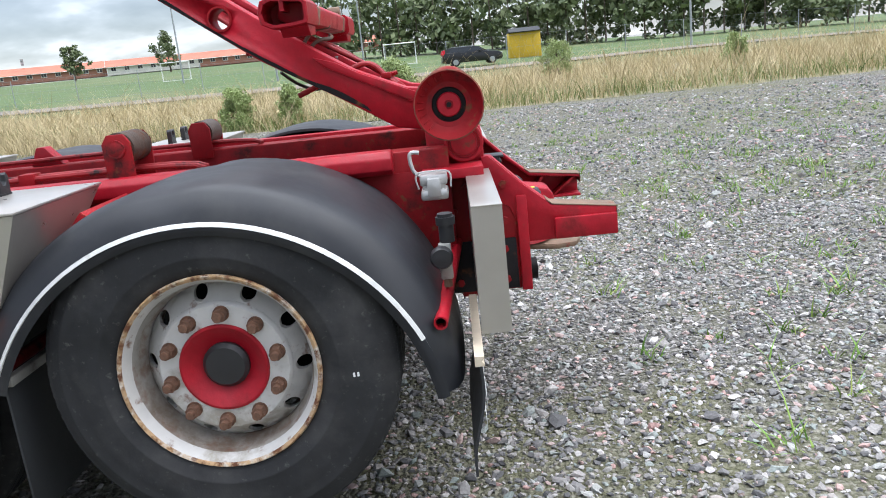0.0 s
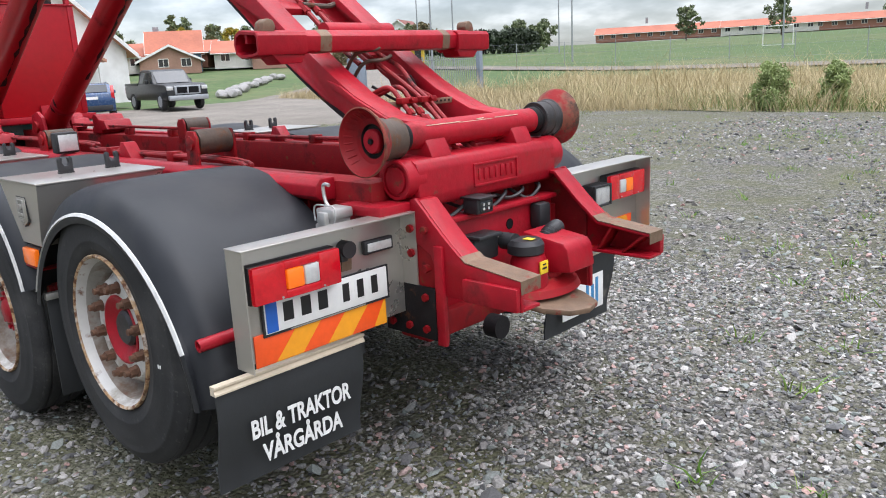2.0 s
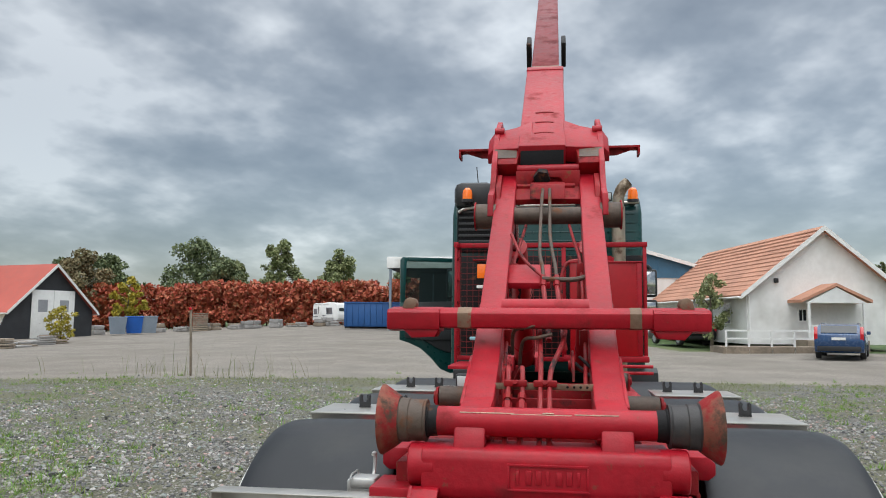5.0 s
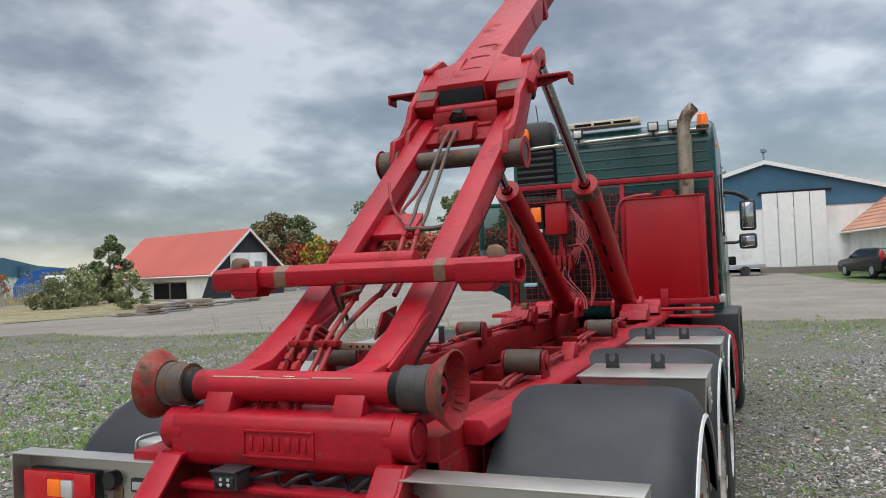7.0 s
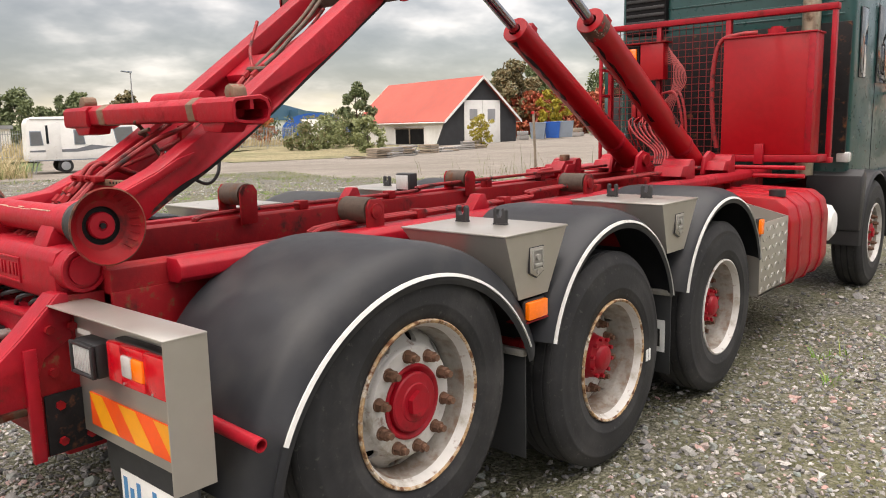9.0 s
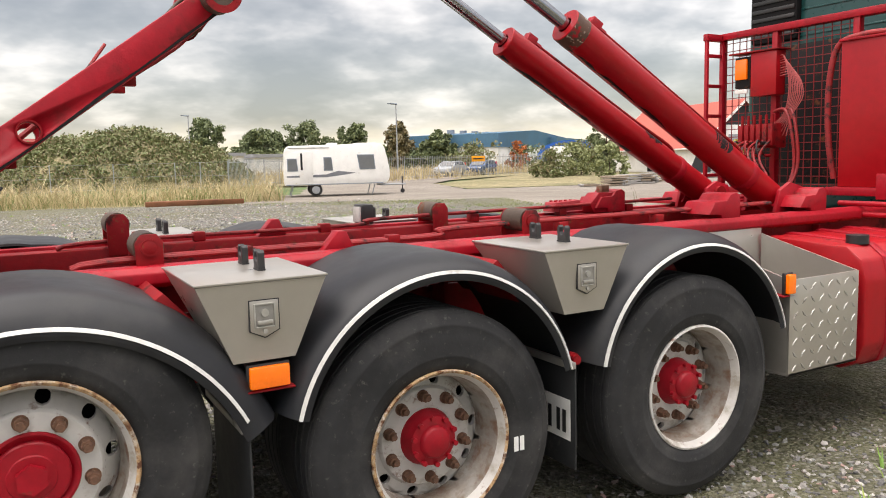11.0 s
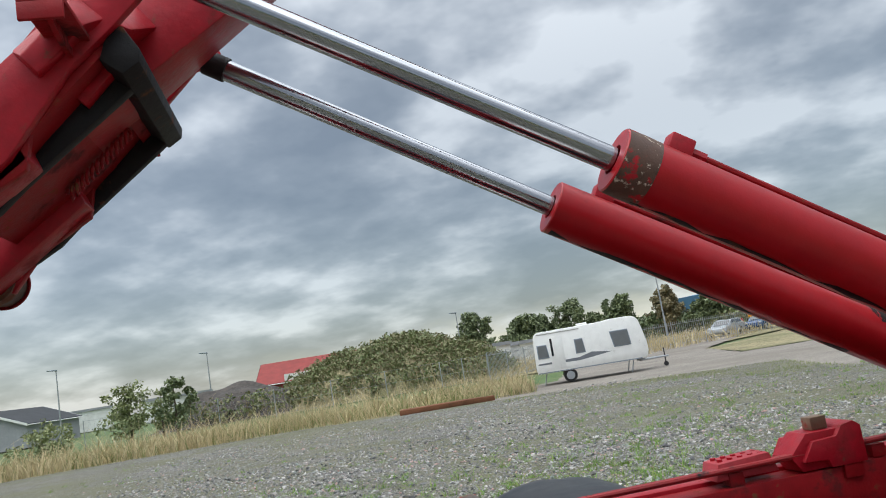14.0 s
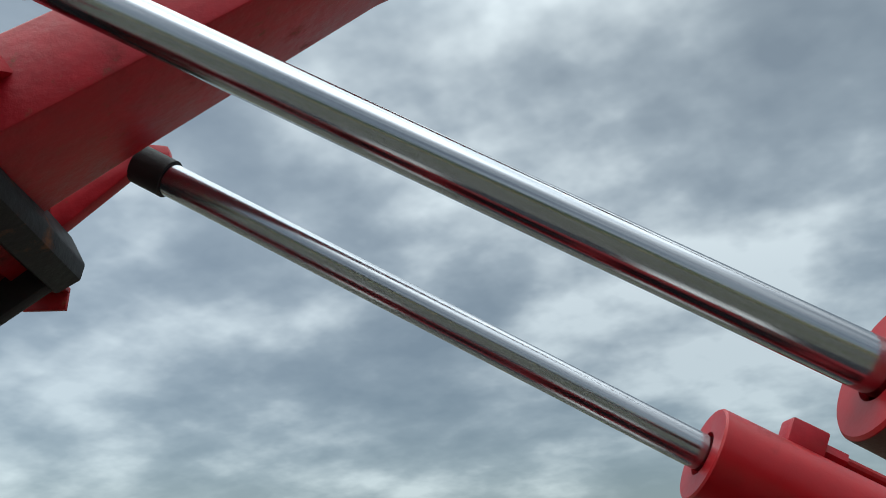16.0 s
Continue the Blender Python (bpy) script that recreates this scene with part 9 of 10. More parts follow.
# cars
def car(name, label, x, y, turn, paint, kind):
    t = thing(name, label, "car", pose(x, y, rise(x, y) - 0.02, 0, 0, turn))
    if kind == "estate":
        body = [(-2.35, 0.40), (-2.42, 0.75), (-2.38, 1.02), (-2.25, 1.10), (0.95, 1.02), (2.05, 0.90), (2.30, 0.75), (2.35, 0.45), (2.2, 0.28), (-2.2, 0.28)]
        top = [(-2.28, 1.06), (-2.02, 1.42), (-1.7, 1.47), (0.05, 1.47), (0.45, 1.40), (1.15, 1.00)]
        wheels, r, hw = (-1.42, 1.48), 0.335, 0.92
    else:
        body = [(-2.95, 0.62), (-2.98, 1.18), (-1.0, 1.22), (-1.0, 1.28), (1.15, 1.25), (2.55, 1.20), (2.78, 1.05), (2.82, 0.62), (2.6, 0.48), (-2.7, 0.48)]
        top = [(-1.05, 1.22), (-0.95, 1.85), (-0.6, 1.93), (0.35, 1.90), (0.62, 1.82), (1.15, 1.22)]
        wheels, r, hw = (-1.85, 1.85), 0.42, 0.99
    part("car_body", Solid().prism(body, -hw, hw, "y", 0.06), paint, t)
    s = Solid().rings([[(a, -hw + 0.04 + (0.13 if b > 1.3 else 0), b) for a, b in top], [(a, hw - 0.04 - (0.13 if b > 1.3 else 0), b) for a, b in top]])
    part("cabin", s, paint, t)
    # glass all round
    zlo, zhi = (1.08, 1.40) if kind == "estate" else (1.28, 1.80)
    xa, xb = (-1.95, 0.62) if kind == "estate" else (-0.90, 0.72)
    for side in (-1, 1):
        q = Solid().rings([[(xa, side * (hw - 0.035), zlo), (xb + 0.35, side * (hw - 0.035), zlo), (xb - 0.2, side * (hw - 0.145), zhi), (xa + 0.15, side * (hw - 0.145), zhi)], [(xa, side * (hw - 0.06), zlo), (xb + 0.35, side * (hw - 0.06), zlo), (xb - 0.2, side * (hw - 0.17), zhi), (xa + 0.15, side * (hw - 0.17), zhi)]])
        part("side_glass", q, DARK_GLASS, t)
        for wx in wheels:
            wl = part("wheel", Solid().lathe([(0.0, 0.0), (r * 0.62, 0.0), (r * 0.7, -0.02), (r * 0.95, 0.0), (r, 0.04), (r, 0.2), (0, 0.22)], (wx, side * (hw + 0.01), r), (0, -side, 0), 24), RUBBER, t)
            q = Solid().lathe([(0.0, -0.015), (r * 0.6, -0.012), (r * 0.64, 0.0)], (wx, side * (hw + 0.012), r), (0, -side, 0), 20)
            part("rim", q, GALV, wl)
        part("door_mirror", Solid().box(0.45, 0.6, side * hw, side * (hw + 0.16), 1.0 if kind == "estate" else 1.25, 1.15 if kind == "estate" else 1.45, 0.03), paint, t)
        if kind == "estate":
            part("tail_lamp", Solid().prism([(-2.40, 0.80), (-2.44, 1.05), (-2.30, 1.35), (-2.20, 1.35), (-2.2, 1.0), (-2.3, 0.80)], side * (hw - 0.14), side * (hw - 0.01), "y", 0.01), LENS_RED, t)
            part("headlamp", Solid().box(2.12, 2.32, side * (hw - 0.35), side * (hw - 0.03), 0.68, 0.82, 0.03), LENS_CLEAR, t)
        else:
            part("headlamp", Solid().box(2.66, 2.83, side * (hw - 0.30), side * (hw - 0.01), 0.92, 1.10, 0.03), LENS_CLEAR, t)
            part("tail_lamp", Solid().box(-2.99, -2.9, side * (hw - 0.16), side * (hw - 0.01), 0.8, 1.15, 0.01), LENS_RED, t)
    if kind == "estate":
        part("rear_glass", Solid().prism([(-2.30, 1.10), (-2.06, 1.40), (-2.03, 1.38), (-2.27, 1.08)], -0.66, 0.66, "y"), DARK_GLASS, t)
        part("windscreen", Solid().prism([(0.50, 1.38), (1.10, 1.02), (1.13, 1.04), (0.53, 1.41)], -0.68, 0.68, "y"), DARK_GLASS, t)
        part("rear_plate", Solid().box(-2.44, -2.42, -0.26, 0.26, 0.80, 0.91), WHITE, t)
        part("bumper", Solid().box(-2.45, -2.38, -0.8, 0.8, 0.35, 0.55, 0.02), PLASTIC, t)
        for side in (-1, 1):
            part("roof_rail", Solid().box(-1.7, 0.1, side * 0.66, side * 0.70, 1.47, 1.51, 0.01), GALV, t)
    else:
        part("windscreen", Solid().prism([(0.60, 1.80), (1.10, 1.26), (1.14, 1.28), (0.64, 1.83)], -0.78, 0.78, "y"), DARK_GLASS, t)
        part("grille", Solid().box(2.78, 2.85, -0.62, 0.62, 0.72, 1.12, 0.03), GALV, t, "chromed grille")
        part("grille_slot", Solid().box(2.84, 2.86, -0.52, -0.04, 0.78, 1.06).box(2.84, 2.86, 0.04, 0.52, 0.78, 1.06), DARK, t)
        part("bumper", Solid().box(2.74, 2.95, -0.95, 0.95, 0.45, 0.68, 0.05), GALV, t)
        part("load_bed", Solid().box(-2.85, -1.1, -0.85, 0.85, 1.19, 1.23), DARK, t)
        part("bed_wall", Solid().box(-2.96, -1.05, 0.90, 0.99, 1.18, 1.32, 0.02).box(-2.96, -1.05, -0.99, -0.90, 1.18, 1.32, 0.02).box(-2.96, -2.88, -0.9, 0.9, 1.18, 1.32, 0.02), paint, t)
    return t


BLUE_CAR = mat("dark_blue_car_paint", (0.018, 0.06, 0.16), 0.25, scale=10, var=0.05, bump=0.0, coat=0.6)
BLACK_CAR = mat("black_car_paint", (0.010, 0.011, 0.012), 0.32, scale=10, var=0.05, bump=0.0, coat=0.15)
car("estate_car", "dark blue estate car parked by the white house", -33.2, 12.3, 158, BLUE_CAR, "estate")
car("pickup_truck", "black pickup truck with chromed grille, parked beside a blue car", -34.6, 16.6, -7, BLACK_CAR, "pickup")
car("estate_car", "black estate car parked by the workshop", -44.6, 7.2, 200, BLACK_CAR, "estate")
# small trailer by the workshop
tr = thing("car_trailer", "small grey car trailer by the workshop doors", "trailer", pose(-50.5, 0.6, rise(-50, 1), 0, 0, 95))
part("trailer_bed", Solid().box(-1.2, 1.2, -0.6, 0.6, 0.45, 0.7, 0.02), GALV, tr)
for yy in (-0.68, 0.68):
    part("wheel", Solid().cyl((0, yy - 0.08, 0.3), (0, yy + 0.08, 0.3), 0.3, n=20), RUBBER, tr)
part("drawbar", Solid().tube([(1.2, 0, 0.5), (2.3, 0, 0.45)], 0.04, 8), GALV, tr)
part("load", Solid().box(-1.1, -0.5, -0.4, 0.4, 0.7, 1.25, 0.1), DARK, tr)

# red-roofed barn
b = house("barn", "white-walled barn with red sheet roof, black boarded gable and white doors", -56.1, -41.6, 256.0, 16.0, 8.2, 2.4, 6.1, PLASTER, SHEET_RED, 0.4, 0.0, "barn", BLACK_WOOD)
part("black_gable_wall", Solid().box(-0.05, 0.0, -4.1, 4.1, 0.0, 2.4), BLACK_WOOD, b)
for side in (-1, 1):
    d = part("barn_door", Solid().box(-0.12, -0.06, min(0.02 * side, 2.1 * side), max(0.02 * side, 2.1 * side), 0.05, 4.0, 0.01), WHITE, b, "tall white barn door")
    part("door_window", Solid().box(-0.13, -0.12, side * 1.05 - 0.45, side * 1.05 + 0.45, 2.2, 3.2), GREY_WALL, d)
    part("door_latch", Solid().box(-0.15, -0.12, side * 0.3 - 0.05, side * 0.3 + 0.05, 1.3, 1.36), BLACK_STEEL, d)
part("wide_opening", Solid().box(3.6, 8.6, 4.08, 4.12, 0.05, 1.5), DARK, b, "dark open bay")
part("opening_frame", Solid().box(3.5, 8.7, 4.12, 4.20, 1.5, 1.62).box(5.9, 6.05, 4.12, 4.20, 0.0, 1.5), WOOD, b)
part("black_side", Solid().prism([(4.1, 0.0), (5.2, 0.0), (4.1, 2.4)], -0.05, 0.05, "x"), BLACK_WOOD, b)

# timber and stone stacks, barrels
rnd = random.Random(31)
for i in range(26):
    f = i / 25
    x, y = -28.5 - 17 * f + rnd.uniform(-0.5, 0.5), -29.0 - 4.5 * f + rnd.uniform(-0.7, 0.7)
    k = rnd.random()
    st = thing("pallet_stack" if k < 0.6 else "stone_stack", "low stack of weathered pallets on the asphalt" if k < 0.6 else "pallet of pale stones wrapped in plastic", "stack", pose(x, y, rise(x, y), 0, 0, rnd.uniform(0, 90)), "stacks by the barn")
    hgt = rnd.uniform(0.2, 0.65)
    n = max(1, int(hgt / 0.14))
    for j in range(n):
        part("layer", Solid().box(-0.6 + rnd.uniform(-.1, .1), 0.6, -0.45, 0.45 + rnd.uniform(-.1, .1), j * 0.145, j * 0.145 + 0.10, 0.01), WOOD if k < 0.6 else ROCK, st)
for i in range(22):
    f = i / 21
    x, y = -64 - 16 * f + rnd.uniform(-0.6, 0.6), -42 + 17 * f + rnd.uniform(-1.0, 1.0)
    st = thing("stone_stack", "pallet of pale paving stones before the hedge", "stack", pose(x, y, rise(x, y), 0, 0, rnd.uniform(0, 90)), "stacks by the hedge")
    hgt = rnd.uniform(0.4, 1.0)
    for j in range(2):
        part("layer", Solid().box(-0.6 + 0.1 * j, 0.6, -0.5, 0.5 - 0.1 * j, j * hgt * 0.5, (j + 1) * hgt * 0.5 - 0.03, 0.03), ROCK if rnd.random() < 0.75 else WOOD, st)
pc = thing("pallet_stack", "tall stack of wooden pallets before the hedge", "stack", pose(-68.5, -34.5, rise(-68, -34), 0, 0, 25), "stacks by the hedge")
for j in range(9):
    part("layer", Solid().box(-0.9, 0.9, -0.7, 0.7, j * 0.2, j * 0.2 + 0.13), WOOD, pc)
for i, (x, y, m_, lab) in enumerate(((-61.9, -37.6, TARP, "blue waste bin by the barn"), (-60.6, -38.4, GREY_STEEL, "grey waste bin by the barn"), (-62.6, -36.6, GREY_STEEL, "dark grey waste bin by the barn"))):
    q = thing("waste_bin", lab, "bin", pose(x, y, rise(x, y), 0, 0, 30))
    part("bin", Solid().rings([[(-0.5, -0.6, 0.1), (0.5, -0.6, 0.1), (0.5, 0.6, 0.1), (-0.5, 0.6, 0.1)], [(-0.65, -0.75, 1.5), (0.65, -0.75, 1.5), (0.65, 0.75, 1.5), (-0.65, 0.75, 1.5)]]), m_, q)
    part("lid", Solid().box(-0.68, 0.68, -0.78, 0.78, 1.5, 1.62, 0.04), m_, q)
sk = thing("marker_stake", "leaning wooden stake with a red tip at the gravel's edge", "stake", pose(-19.9, -11.2, 0, 0, 4, 0))
part("stake", Solid().box(-0.03, 0.03, -0.03, 0.03, -0.1, 2.1, 0.004), WOOD, sk)
part("red_tip", Solid().box(0.0, 0.06, -0.04, 0.04, 2.02, 2.1, 0.004), LENS_RED, sk)
blades("stake_weeds", [(-19.9 + rnd.gauss(0, 0.4), -11 + rnd.gauss(0, 1.6)) for _ in range(120)], 0.5, 0.006, SHRUB, "dry weeds round the stake", 77, 0.3)

# warehouses to the south-west
wh = thing("warehouse", "long white warehouse with a blue roof band", "warehouse", pose(-78, -113, rise(-78, -113), 0, 0, 34.5))
part("warehouse_wall", Solid().box(-17, 19, -8, 8, 0, 3.4), PLASTER, wh)
part("warehouse_band", Solid().prism([(-17.2, 3.4), (19.2, 3.4), (19.2, 5.5), (2, 6.3), (-17.2, 5.2)], -8.1, 8.2, "y"), SHEET_BLUE, wh)
for k in range(6):
    part("roof_vent", Solid().box(-12 + k * 5, -11.2 + k * 5, -3, -2, 5.6, 6.5), GREY_STEEL, wh)
for k in range(8):
    part("wall_panel", Solid().box(-16 + k * 4.3, -15.9 + k * 4.3, 8.0, 8.05, 0.1, 3.3), GREY_STEEL, wh)
wh = thing("warehouse", "long low white and blue warehouse on the skyline", "warehouse", pose(-92, -122, 0, 0, 0, 40))
part("warehouse_wall", Solid().box(-30, 12, -8, 8, 0, 3.2), PLASTER, wh)
part("warehouse_band", Solid().box(-30.2, 12.2, -8.2, 8.2, 3.2, 5.2), SHEET_BLUE, wh)
tn = thing("storage_tent", "blue round-topped storage tent", "tent", pose(-70.6, -82, 0, 0, 0, 46))
s = Solid()
s.prism([(-4.2, 0)] + [(-4.2 * math.cos(radians(a)), 1.6 + 2.2 * math.sin(radians(a))) for a in range(0, 181, 15)] + [(4.2, 0)], -8, 8, "x")
part("tent_skin", s, TARP, tn)
wc = thing("freight_container", "white freight container with a dark bar", "container", pose(-47.8, -55.5, 0, 0, 0, 50))
part("container_body", Solid().box(-3, 3, -1.2, 1.2, 0.1, 2.6, 0.02), WHITE, wc)
part("name_bar", Solid().box(-1.2, 1.6, 1.2, 1.21, 1.45, 1.75), INK, wc)
for k in range(14):
    part("rib", Solid().box(-2.9 + k * 0.43, -2.78 + k * 0.43, 1.2, 1.23, 0.2, 1.35), WHITE, wc)
# far red barn, white halls and a grey house to the south
house("far_barn", "dark red boarded hall with a white band", 4.5, -108, 175, 16, 14, 2.6, 5.4, RED_WOOD, RED_WOOD, 0.2, 0.0, "hall")
q = thing("white_band", "white sign band on the red hall", "sign", pose(-2.5, -100.8, 2.5))
part("band", Solid().box(-4, 4, -0.1, 0.1, 0.0, 1.1), WHITE, q)
for x, y, l, h_, lab in ((46, -141, 26, 3.4, "low white hall on the skyline"), (-20, -88, 8, 2.6, "pale flat-roofed hut behind the fence"), (-28, -90, 6, 2.4, "pale tent-roofed hut behind the fence"), (20, -130, 10, 3.2, "far white and red hall")):
    q = thing("far_hall", lab, "hall", pose(x, y, 0, 0, 0, 15))
    part("hall_wall", Solid().box(-l / 2, l / 2, -4, 4, 0, h_), PLASTER, q)
    part("hall_roof", Solid().box(-l / 2 - 0.2, l / 2 + 0.2, -4.2, 4.2, h_, h_ + 0.4), GREY_WALL, q)
gh = house("grey_house", "grey house with a light front on the skyline", 31.5, -103, 80, 12, 9, 2.6, 4.4, GREY_WALL, BLACK_WOOD, 0.3, 0.0)
for k in range(3):
    opening(gh, "window", -0.06, 0.0, -3.2 + k * 2.2, -2.0 + k * 2.2, 0.9, 2.0, "x", WHITE, DARK_GLASS)

# red-roofed terraces to the north-west and north
for i, (x, y, turn, l) in enumerate([(-92, 54, 55, 16), (-104, 46, 40, 14), (-110, 176, 25, 30), (-82, 188, 20, 28), (-63, 195, 16, 26), (-36, 200, 14, 26), (-97, 33, 75, 12)]):
    hh = house("terrace_house", "low brick terrace house with an orange-red tiled roof", x, y, turn, l, 8, 2.0, 3.5, mat("terrace_brick_%d" % i, (0.30, 0.14, 0.10) if i % 3 else (0.62, 0.60, 0.56), 0.85, scale=6, var=0.15), TILE_RED, 0.4)
    for k in range(int(l // 3)):
        for sd in (-1, 1):
            opening(hh, "window", 0.8 + k * 3, 2.0 + k * 3, (sd * 4.0) - 0.03, (sd * 4.0) + 0.03, 0.9, 2.0, "y", WHITE, DARK_GLASS)
    for k in range(2):
        opening(hh, "window", -0.03, 0.03, -2.4 + k * 3, -1.2 + k * 3, 0.9, 2.0, "x", WHITE, DARK_GLASS)
    part("chimney", Solid().box(l * 0.4, l * 0.4 + 0.6, -0.3, 0.3, 4.2, 5.6), GREY_WALL, hh)
for i, (x, y, turn, l) in enumerate([(-86.5, 44.5, 152, 9), (-82.6, 57.5, 146, 9), (-80.5, 64.0, 142, 9)]):
    hh = house("terrace_house", "low brick house with its gable to the field, orange-red roof", x, y, turn, l, 7.0, 1.6, 3.3, mat("gable_brick_%d" % i, (0.34, 0.20, 0.15), 0.85, scale=6, var=0.15), TILE_RED, 0.4)
    for k in range(2):
        opening(hh, "window", -0.05, 0.01, -2.4 + k * 2.6, -1.2 + k * 2.6, 0.8, 1.8, "x", WHITE, DARK_GLASS)
house("white_gabled_house", "white gabled house with a dark red tiled roof", -106, 101, 118, 9, 6.6, 4.0, 6.4, PLASTER, mat("dark_red_tiles", (0.20, 0.075, 0.06), 0.8, scale=5, var=0.2), 0.4)
bl = house("blue_house", "small blue boarded house with white trim", -88, 49.5, 240, 6, 6, 2.5, 4.9, SHEET_BLUE, TILE_RED, 0.4)
opening(bl, "window", -0.05, 0.0, -1.2, 1.2, 0.8, 2.0, "x", WHITE, DARK_GLASS, 2)

# yellow hut with a dark door by the north-west houses
hut = thing("yellow_hut", "yellow boarded hut with a dark door and dark roof", "hut", pose(-65.4, 64.6, max(rise(-65, 64), 1.0), 0, 0, 40) @ Matrix.Diagonal((0.78, 0.78, 0.78, 1)))
part("hut_wall", Solid().box(-1.5, 1.5, -1.3, 1.3, -2.0, 2.3, 0.02), YELLOW_WOOD, hut)
part("hut_roof", Solid().prism([(-1.7, 2.15), (1.7, 2.15), (1.7, 2.3), (0, 3.2), (-1.7, 2.3)], -1.8, 1.8, "x"), BLACK_WOOD, hut)
part("hut_door", Solid().box(0.2, 1.2, -1.33, -1.3, -0.4, 2.0), BLACK_WOOD, hut)

# yellow shed, goals and field furniture to the north
sh = thing("yellow_shed", "small bright yellow shed", "shed", pose(7.1, 69.4, rise(7, 69) + 0.15))
part("shed_wall", Solid().box(-1.4, 1.4, -1.2, 1.2, -0.3, 1.95, 0.02), YELLOW_WOOD, sh)
part("shed_roof", Solid().prism([(-1.4, 1.9), (1.4, 1.9), (1.5, 1.98), (0, 2.35), (-1.5, 1.98)], -1.4, 1.4, "x"), BLACK_WOOD, sh)
part("shed_board", Solid().box(-0.02, 0.02, -1.22, -1.2, -0.3, 1.9).box(-0.72, -0.68, -1.22, -1.2, -0.3, 1.9).box(0.68, 0.72, -1.22, -1.2, -0.3, 1.9), YELLOW_WOOD, sh)
for x, y in ((-4.4, 72), (-30, 84), (-14, 90)):
    g = thing("goal", "white football goal on the far field", "goal", pose(x, y, rise(x, y), 0, 0, 10), "football goals")
    part("goal_frame", Solid().tube([(-1.5, 0, 0), (-1.5, 0, 2.0), (1.5, 0, 2.0), (1.5, 0, 0)], 0.06, 8).tube([(-1.5, 0, 0.05), (-1.5, 1, 0.05), (1.5, 1, 0.05), (1.5, 0, 0.05)], 0.03, 6), WHITE, g)


def mast(x, y, h, label, flood):
    t = thing("light_mast", label, "mast", pose(x, y, rise(x, y)), "light masts")
    part("pole", Solid().cyl((0, 0, -0.2), (0, 0, h), 0.10, 0.05, 10), GALV, t)
    if flood:
        part("flood_head", Solid().box(-0.7, 0.7, -0.15, 0.15, h - 0.15, h + 0.15, 0.03), GREY_STEEL, t)
    else:
        part("lamp_head", Solid().prism([(-0.1, h - 0.05), (0.9, h + 0.05), (0.9, h + 0.15), (-0.1, h + 0.1)], -0.15, 0.15, "y", 0.02), GREY_STEEL, t)


for x, y, h, fl in ((-58.6, 64.2, 14.2, True), (-44.9, 34.9, 8.8, False), (-60.8, 88.0, 12.5, True), (-39.6, 40.9, 7.0, False), (-43.0, 64.7, 10, True), (-28, 80, 14, True), (-10, 92, 14, True), (-70, 70, 12, False), (-15, 66, 9, False), (20, 62, 9, False), (-36.4, -68.6, 7.4, False), (-22, -100, 8, False), (24, -85, 7.5, False), (10, -95, 7.5, False), (38, -92, 8, False)):
    mast(x, y, h, "tall grey floodlight mast on the field" if fl else "slim grey street lamp on a pole", fl)


# gate pillars and fences
def fence(name, pts, h, gap, label, slats=False):
    t = thing(name, label, "fence", pose(pts[0][0], pts[0][1], rise(*pts[0])))
    base = Vector((*pts[0], rise(*pts[0])))
    posts = []
    for a, b in zip(pts, pts[1:]):
        a, b = Vector(a), Vector(b)
        n = max(1, int((b - a).length / gap))
        for i in range(n):
            p = a + (b - a) * i / n
            posts.append(Vector((p.x, p.y, rise(p.x, p.y))) - base)
    p = Vector((*pts[-1], rise(*pts[-1]))) - base
    posts.append(p)
    for p in posts:
        part("post", Solid().cyl(p - Vector((0, 0, 0.1)), p + Vector((0, 0, h)), 0.035, n=6), GALV, t)
    s = Solid()
    for z in ((0.1, h * 0.5, h - 0.05) if not slats else (0.25, h - 0.2)):
        for a, b in zip(posts, posts[1:]):
            s.tube([a + Vector((0, 0, z)), b + Vector((0, 0, z))], 0.010 if not slats else 0.025, 4)
    part("rail", s, GALV, t)
    if slats:
        bar = mesh_of("bar", Solid().tube([(0, 0, 0.1), (0, 0, h)], 0.016, 4), GALV)
        for a, b in zip(posts, posts[1:]):
            n = int((b - a).length / 0.18)
            for i in range(n):
                shared("bar", bar, t, Matrix.Translation(a + (b - a) * i / n))
    else:
        q = Solid()
        for a, b in zip(posts, posts[1:]):
            n = 8
            for i in range(n):
                c, d = a + (b - a) * i / n, a + (b - a) * (i + 1) / n
                q.tube([c + Vector((0, 0, 0.1)), d + Vector((0, 0, h - 0.1))], 0.004, 3)
                q.tube([d + Vector((0, 0, 0.1)), c + Vector((0, 0, h - 0.1))], 0.004, 3)
        part("wire_mesh", q, GALV, t)
    return t


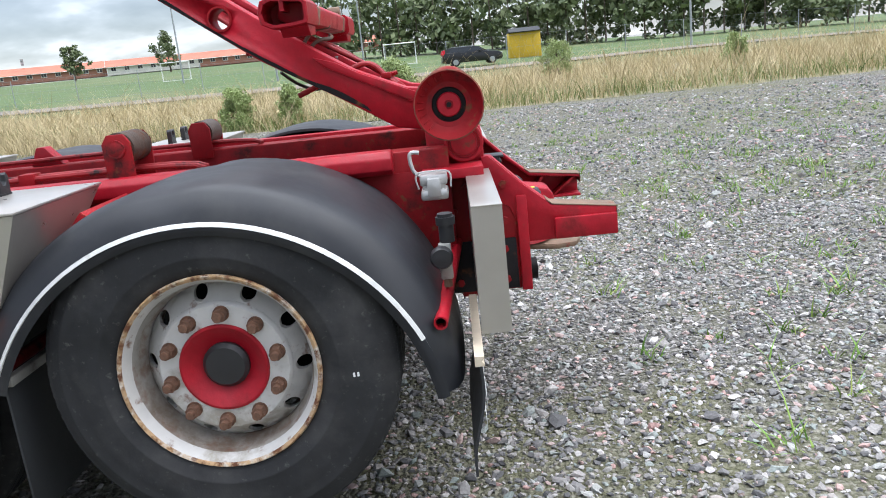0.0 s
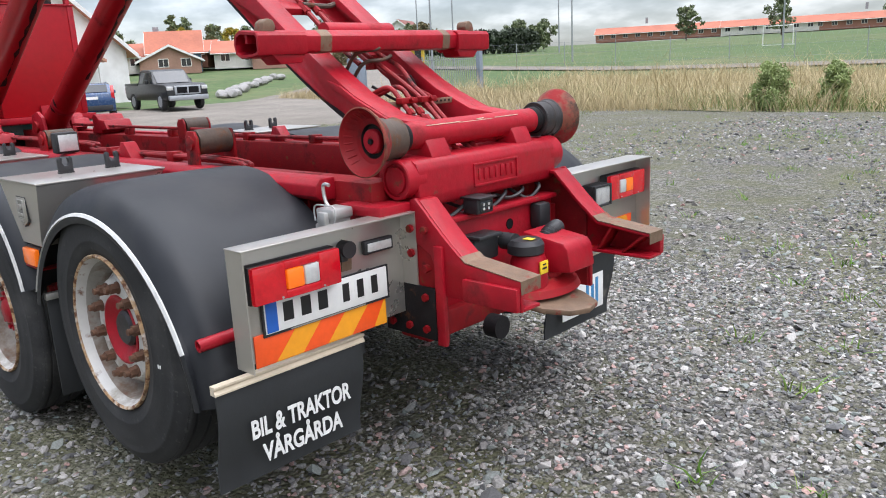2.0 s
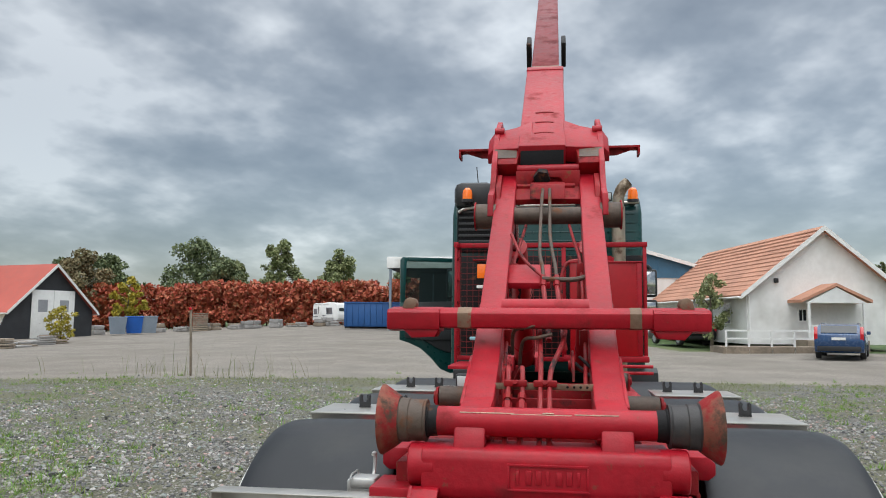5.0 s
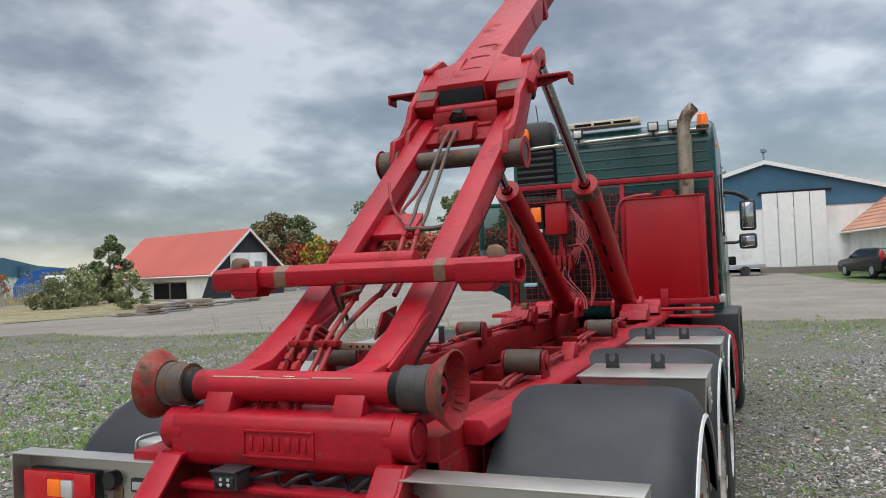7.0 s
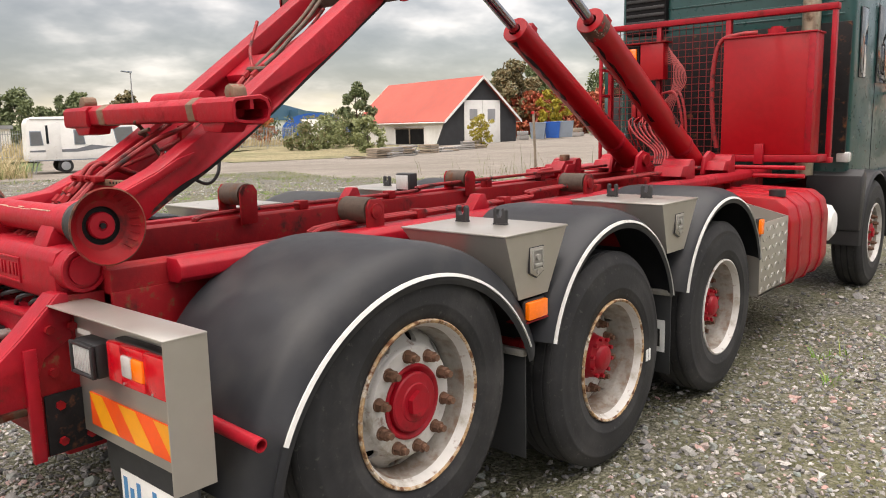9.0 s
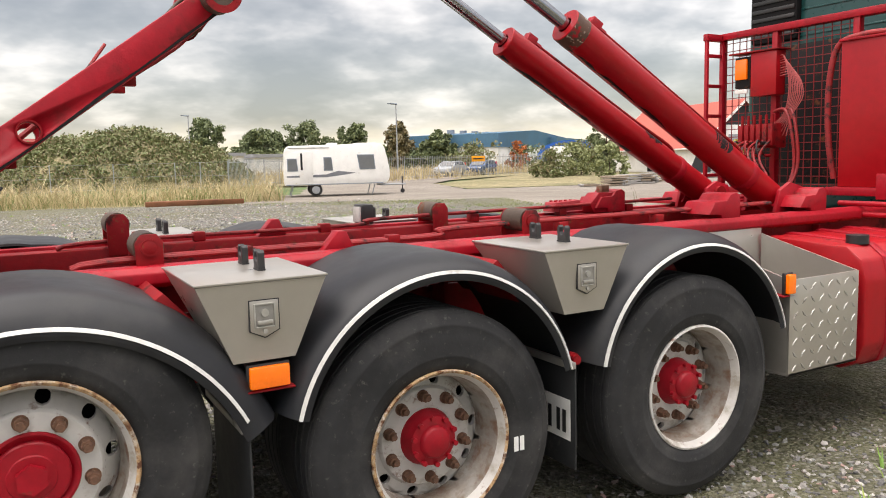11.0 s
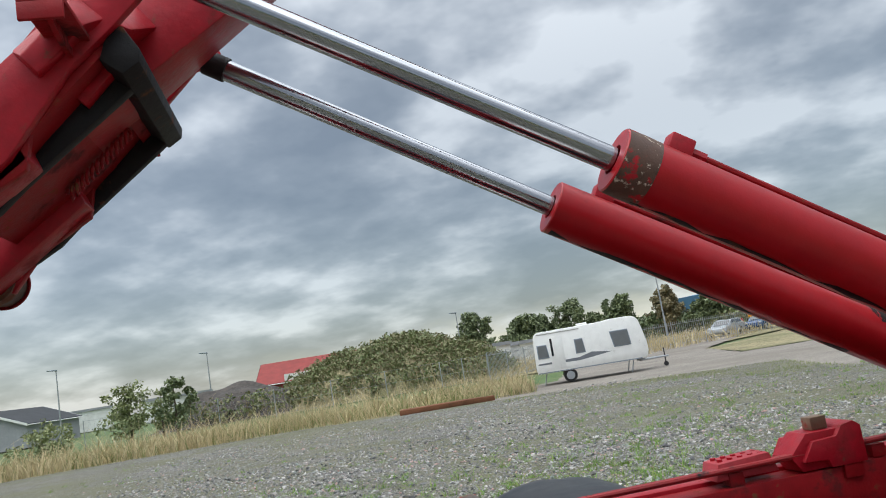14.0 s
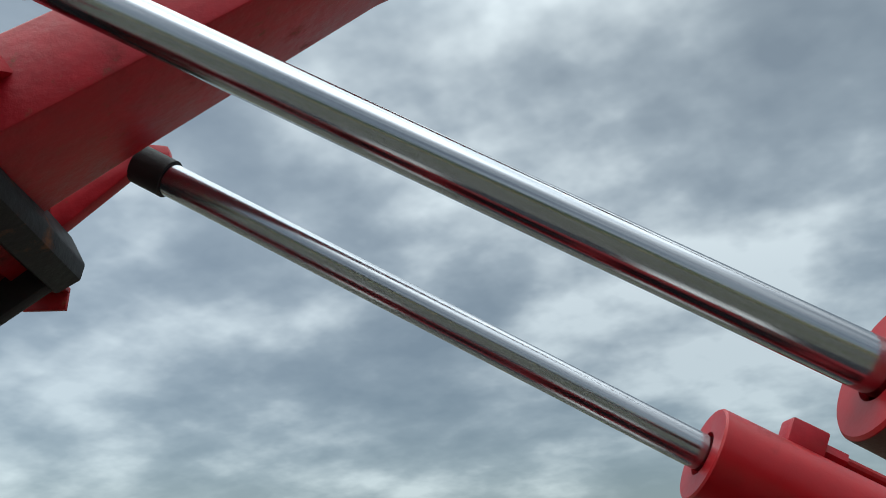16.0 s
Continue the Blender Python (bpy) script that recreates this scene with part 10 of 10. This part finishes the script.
fence("field_fence", [(-62, 52), (-30, 60), (0, 62), (40, 66), (70, 72)], 2.0, 4.5, "long wire fence along the field")
fence("gate_fence", [(-22.8, 26.8), (-28.2, 28.3)], 1.9, 5.4, "grey barred gate at the road", True)
fence("yard_fence", [(14, -57), (4.9, -58.4), (-3.5, -56), (-11.4, -53.8), (-13.5, -47.2)], 1.9, 3.0, "wire fence along the mound")
fence("barred_fence", [(-13.5, -47.0), (-19.0, -53.6), (-28, -56), (-37, -57), (-47, -58)], 2.0, 2.6, "galvanised barred fence round the compound", True)
for x, y, turn in ((-32.6, 25.0, 15), (-30.9, 25.9, 15)):
    q = thing("gate_cabinet", "tall grey steel cabinet at the road gate", "cabinet", pose(x, y, rise(x, y), 0, 0, turn), "gate cabinets")
    part("cabinet_body", Solid().box(-0.35, 0.35, -0.4, 0.4, -0.1, 2.0, 0.03), GREY_STEEL, q)
    part("cabinet_edge", Solid().box(0.35, 0.37, -0.38, -0.3, 0.0, 1.95).box(0.35, 0.37, 0.3, 0.38, 0.0, 1.95), GREY_STEEL, q)
part("white_stone", Solid().box(-0.15, 0.15, -0.12, 0.12, 0, 0.2, 0.03), WHITE, thing("edge_stone", "small white marker stone at the gate", "stone", pose(-29.0, 24.8, rise(-29, 25))))
q = thing("gate_post", "thick grey gate post", "post", pose(-22.7, 26.6, rise(-22, 26)))
part("post", Solid().box(-0.12, 0.12, -0.12, 0.12, -0.1, 2.2, 0.01), GREY_STEEL, q)
# boulders on the lawn by the road
rnd = random.Random(55)
for i in range(26):
    f = i / 25
    x, y = -42 - 18 * f + rnd.uniform(-0.6, 0.6), 24 + 17 * f + rnd.uniform(-0.6, 0.6)
    r = rnd.uniform(0.25, 0.5)
    bm = bmesh.new()
    bmesh.ops.create_icosphere(bm, subdivisions=2, radius=r)
    for v in bm.verts:
        v.co *= 1 + 0.25 * noise.noise(v.co * 2.5 + Vector((i * 3.1, 0, 0)))
        v.co.z *= 0.7
    ob = tagged(part("boulder", bm, ROCK), "grey boulder in a row on the lawn", "boulder", "boulders by the road")
    ob.matrix_basis = pose(x, y, rise(x, y) + r * 0.3)
# rusty beams lying at the gravel's edge
q = thing("rusty_beams", "low stack of rusty steel beams on the gravel", "beams", pose(-5.7, -29.8, 0, 0, 0, 170))
for k in range(3):
    part("beam", Solid().box(0, 3.9 - 0.5 * k, -0.35 + k * 0.28, -0.15 + k * 0.28, 0.0, 0.2, 0.01), mat("rusty_beam_%d" % k, RUST, 0.9, scale=20, var=0.3), q)
# compound clutter behind the fence: parked cars, sign
car("estate_car", "silver car parked in the fenced compound", -40, -64, 40, GALV, "estate")
car("estate_car", "dark car parked in the fenced compound", -45, -66, 35, BLUE_CAR, "estate")
car("estate_car", "dark car parked on the far road", 2.0, 60, 5, BLACK_CAR, "estate")
sg = thing("warning_sign", "yellow warning sign on the fence", "sign", pose(-39, -57.1, 1.4, 0, 0, 8))
part("sign_board", Solid().box(-0.8, 0.8, 0.05, 0.09, 0, 0.5, 0.01), YELLOW, sg)
part("sign_bar", Solid().box(-0.6, 0.6, 0.09, 0.10, 0.2, 0.3), INK, sg)
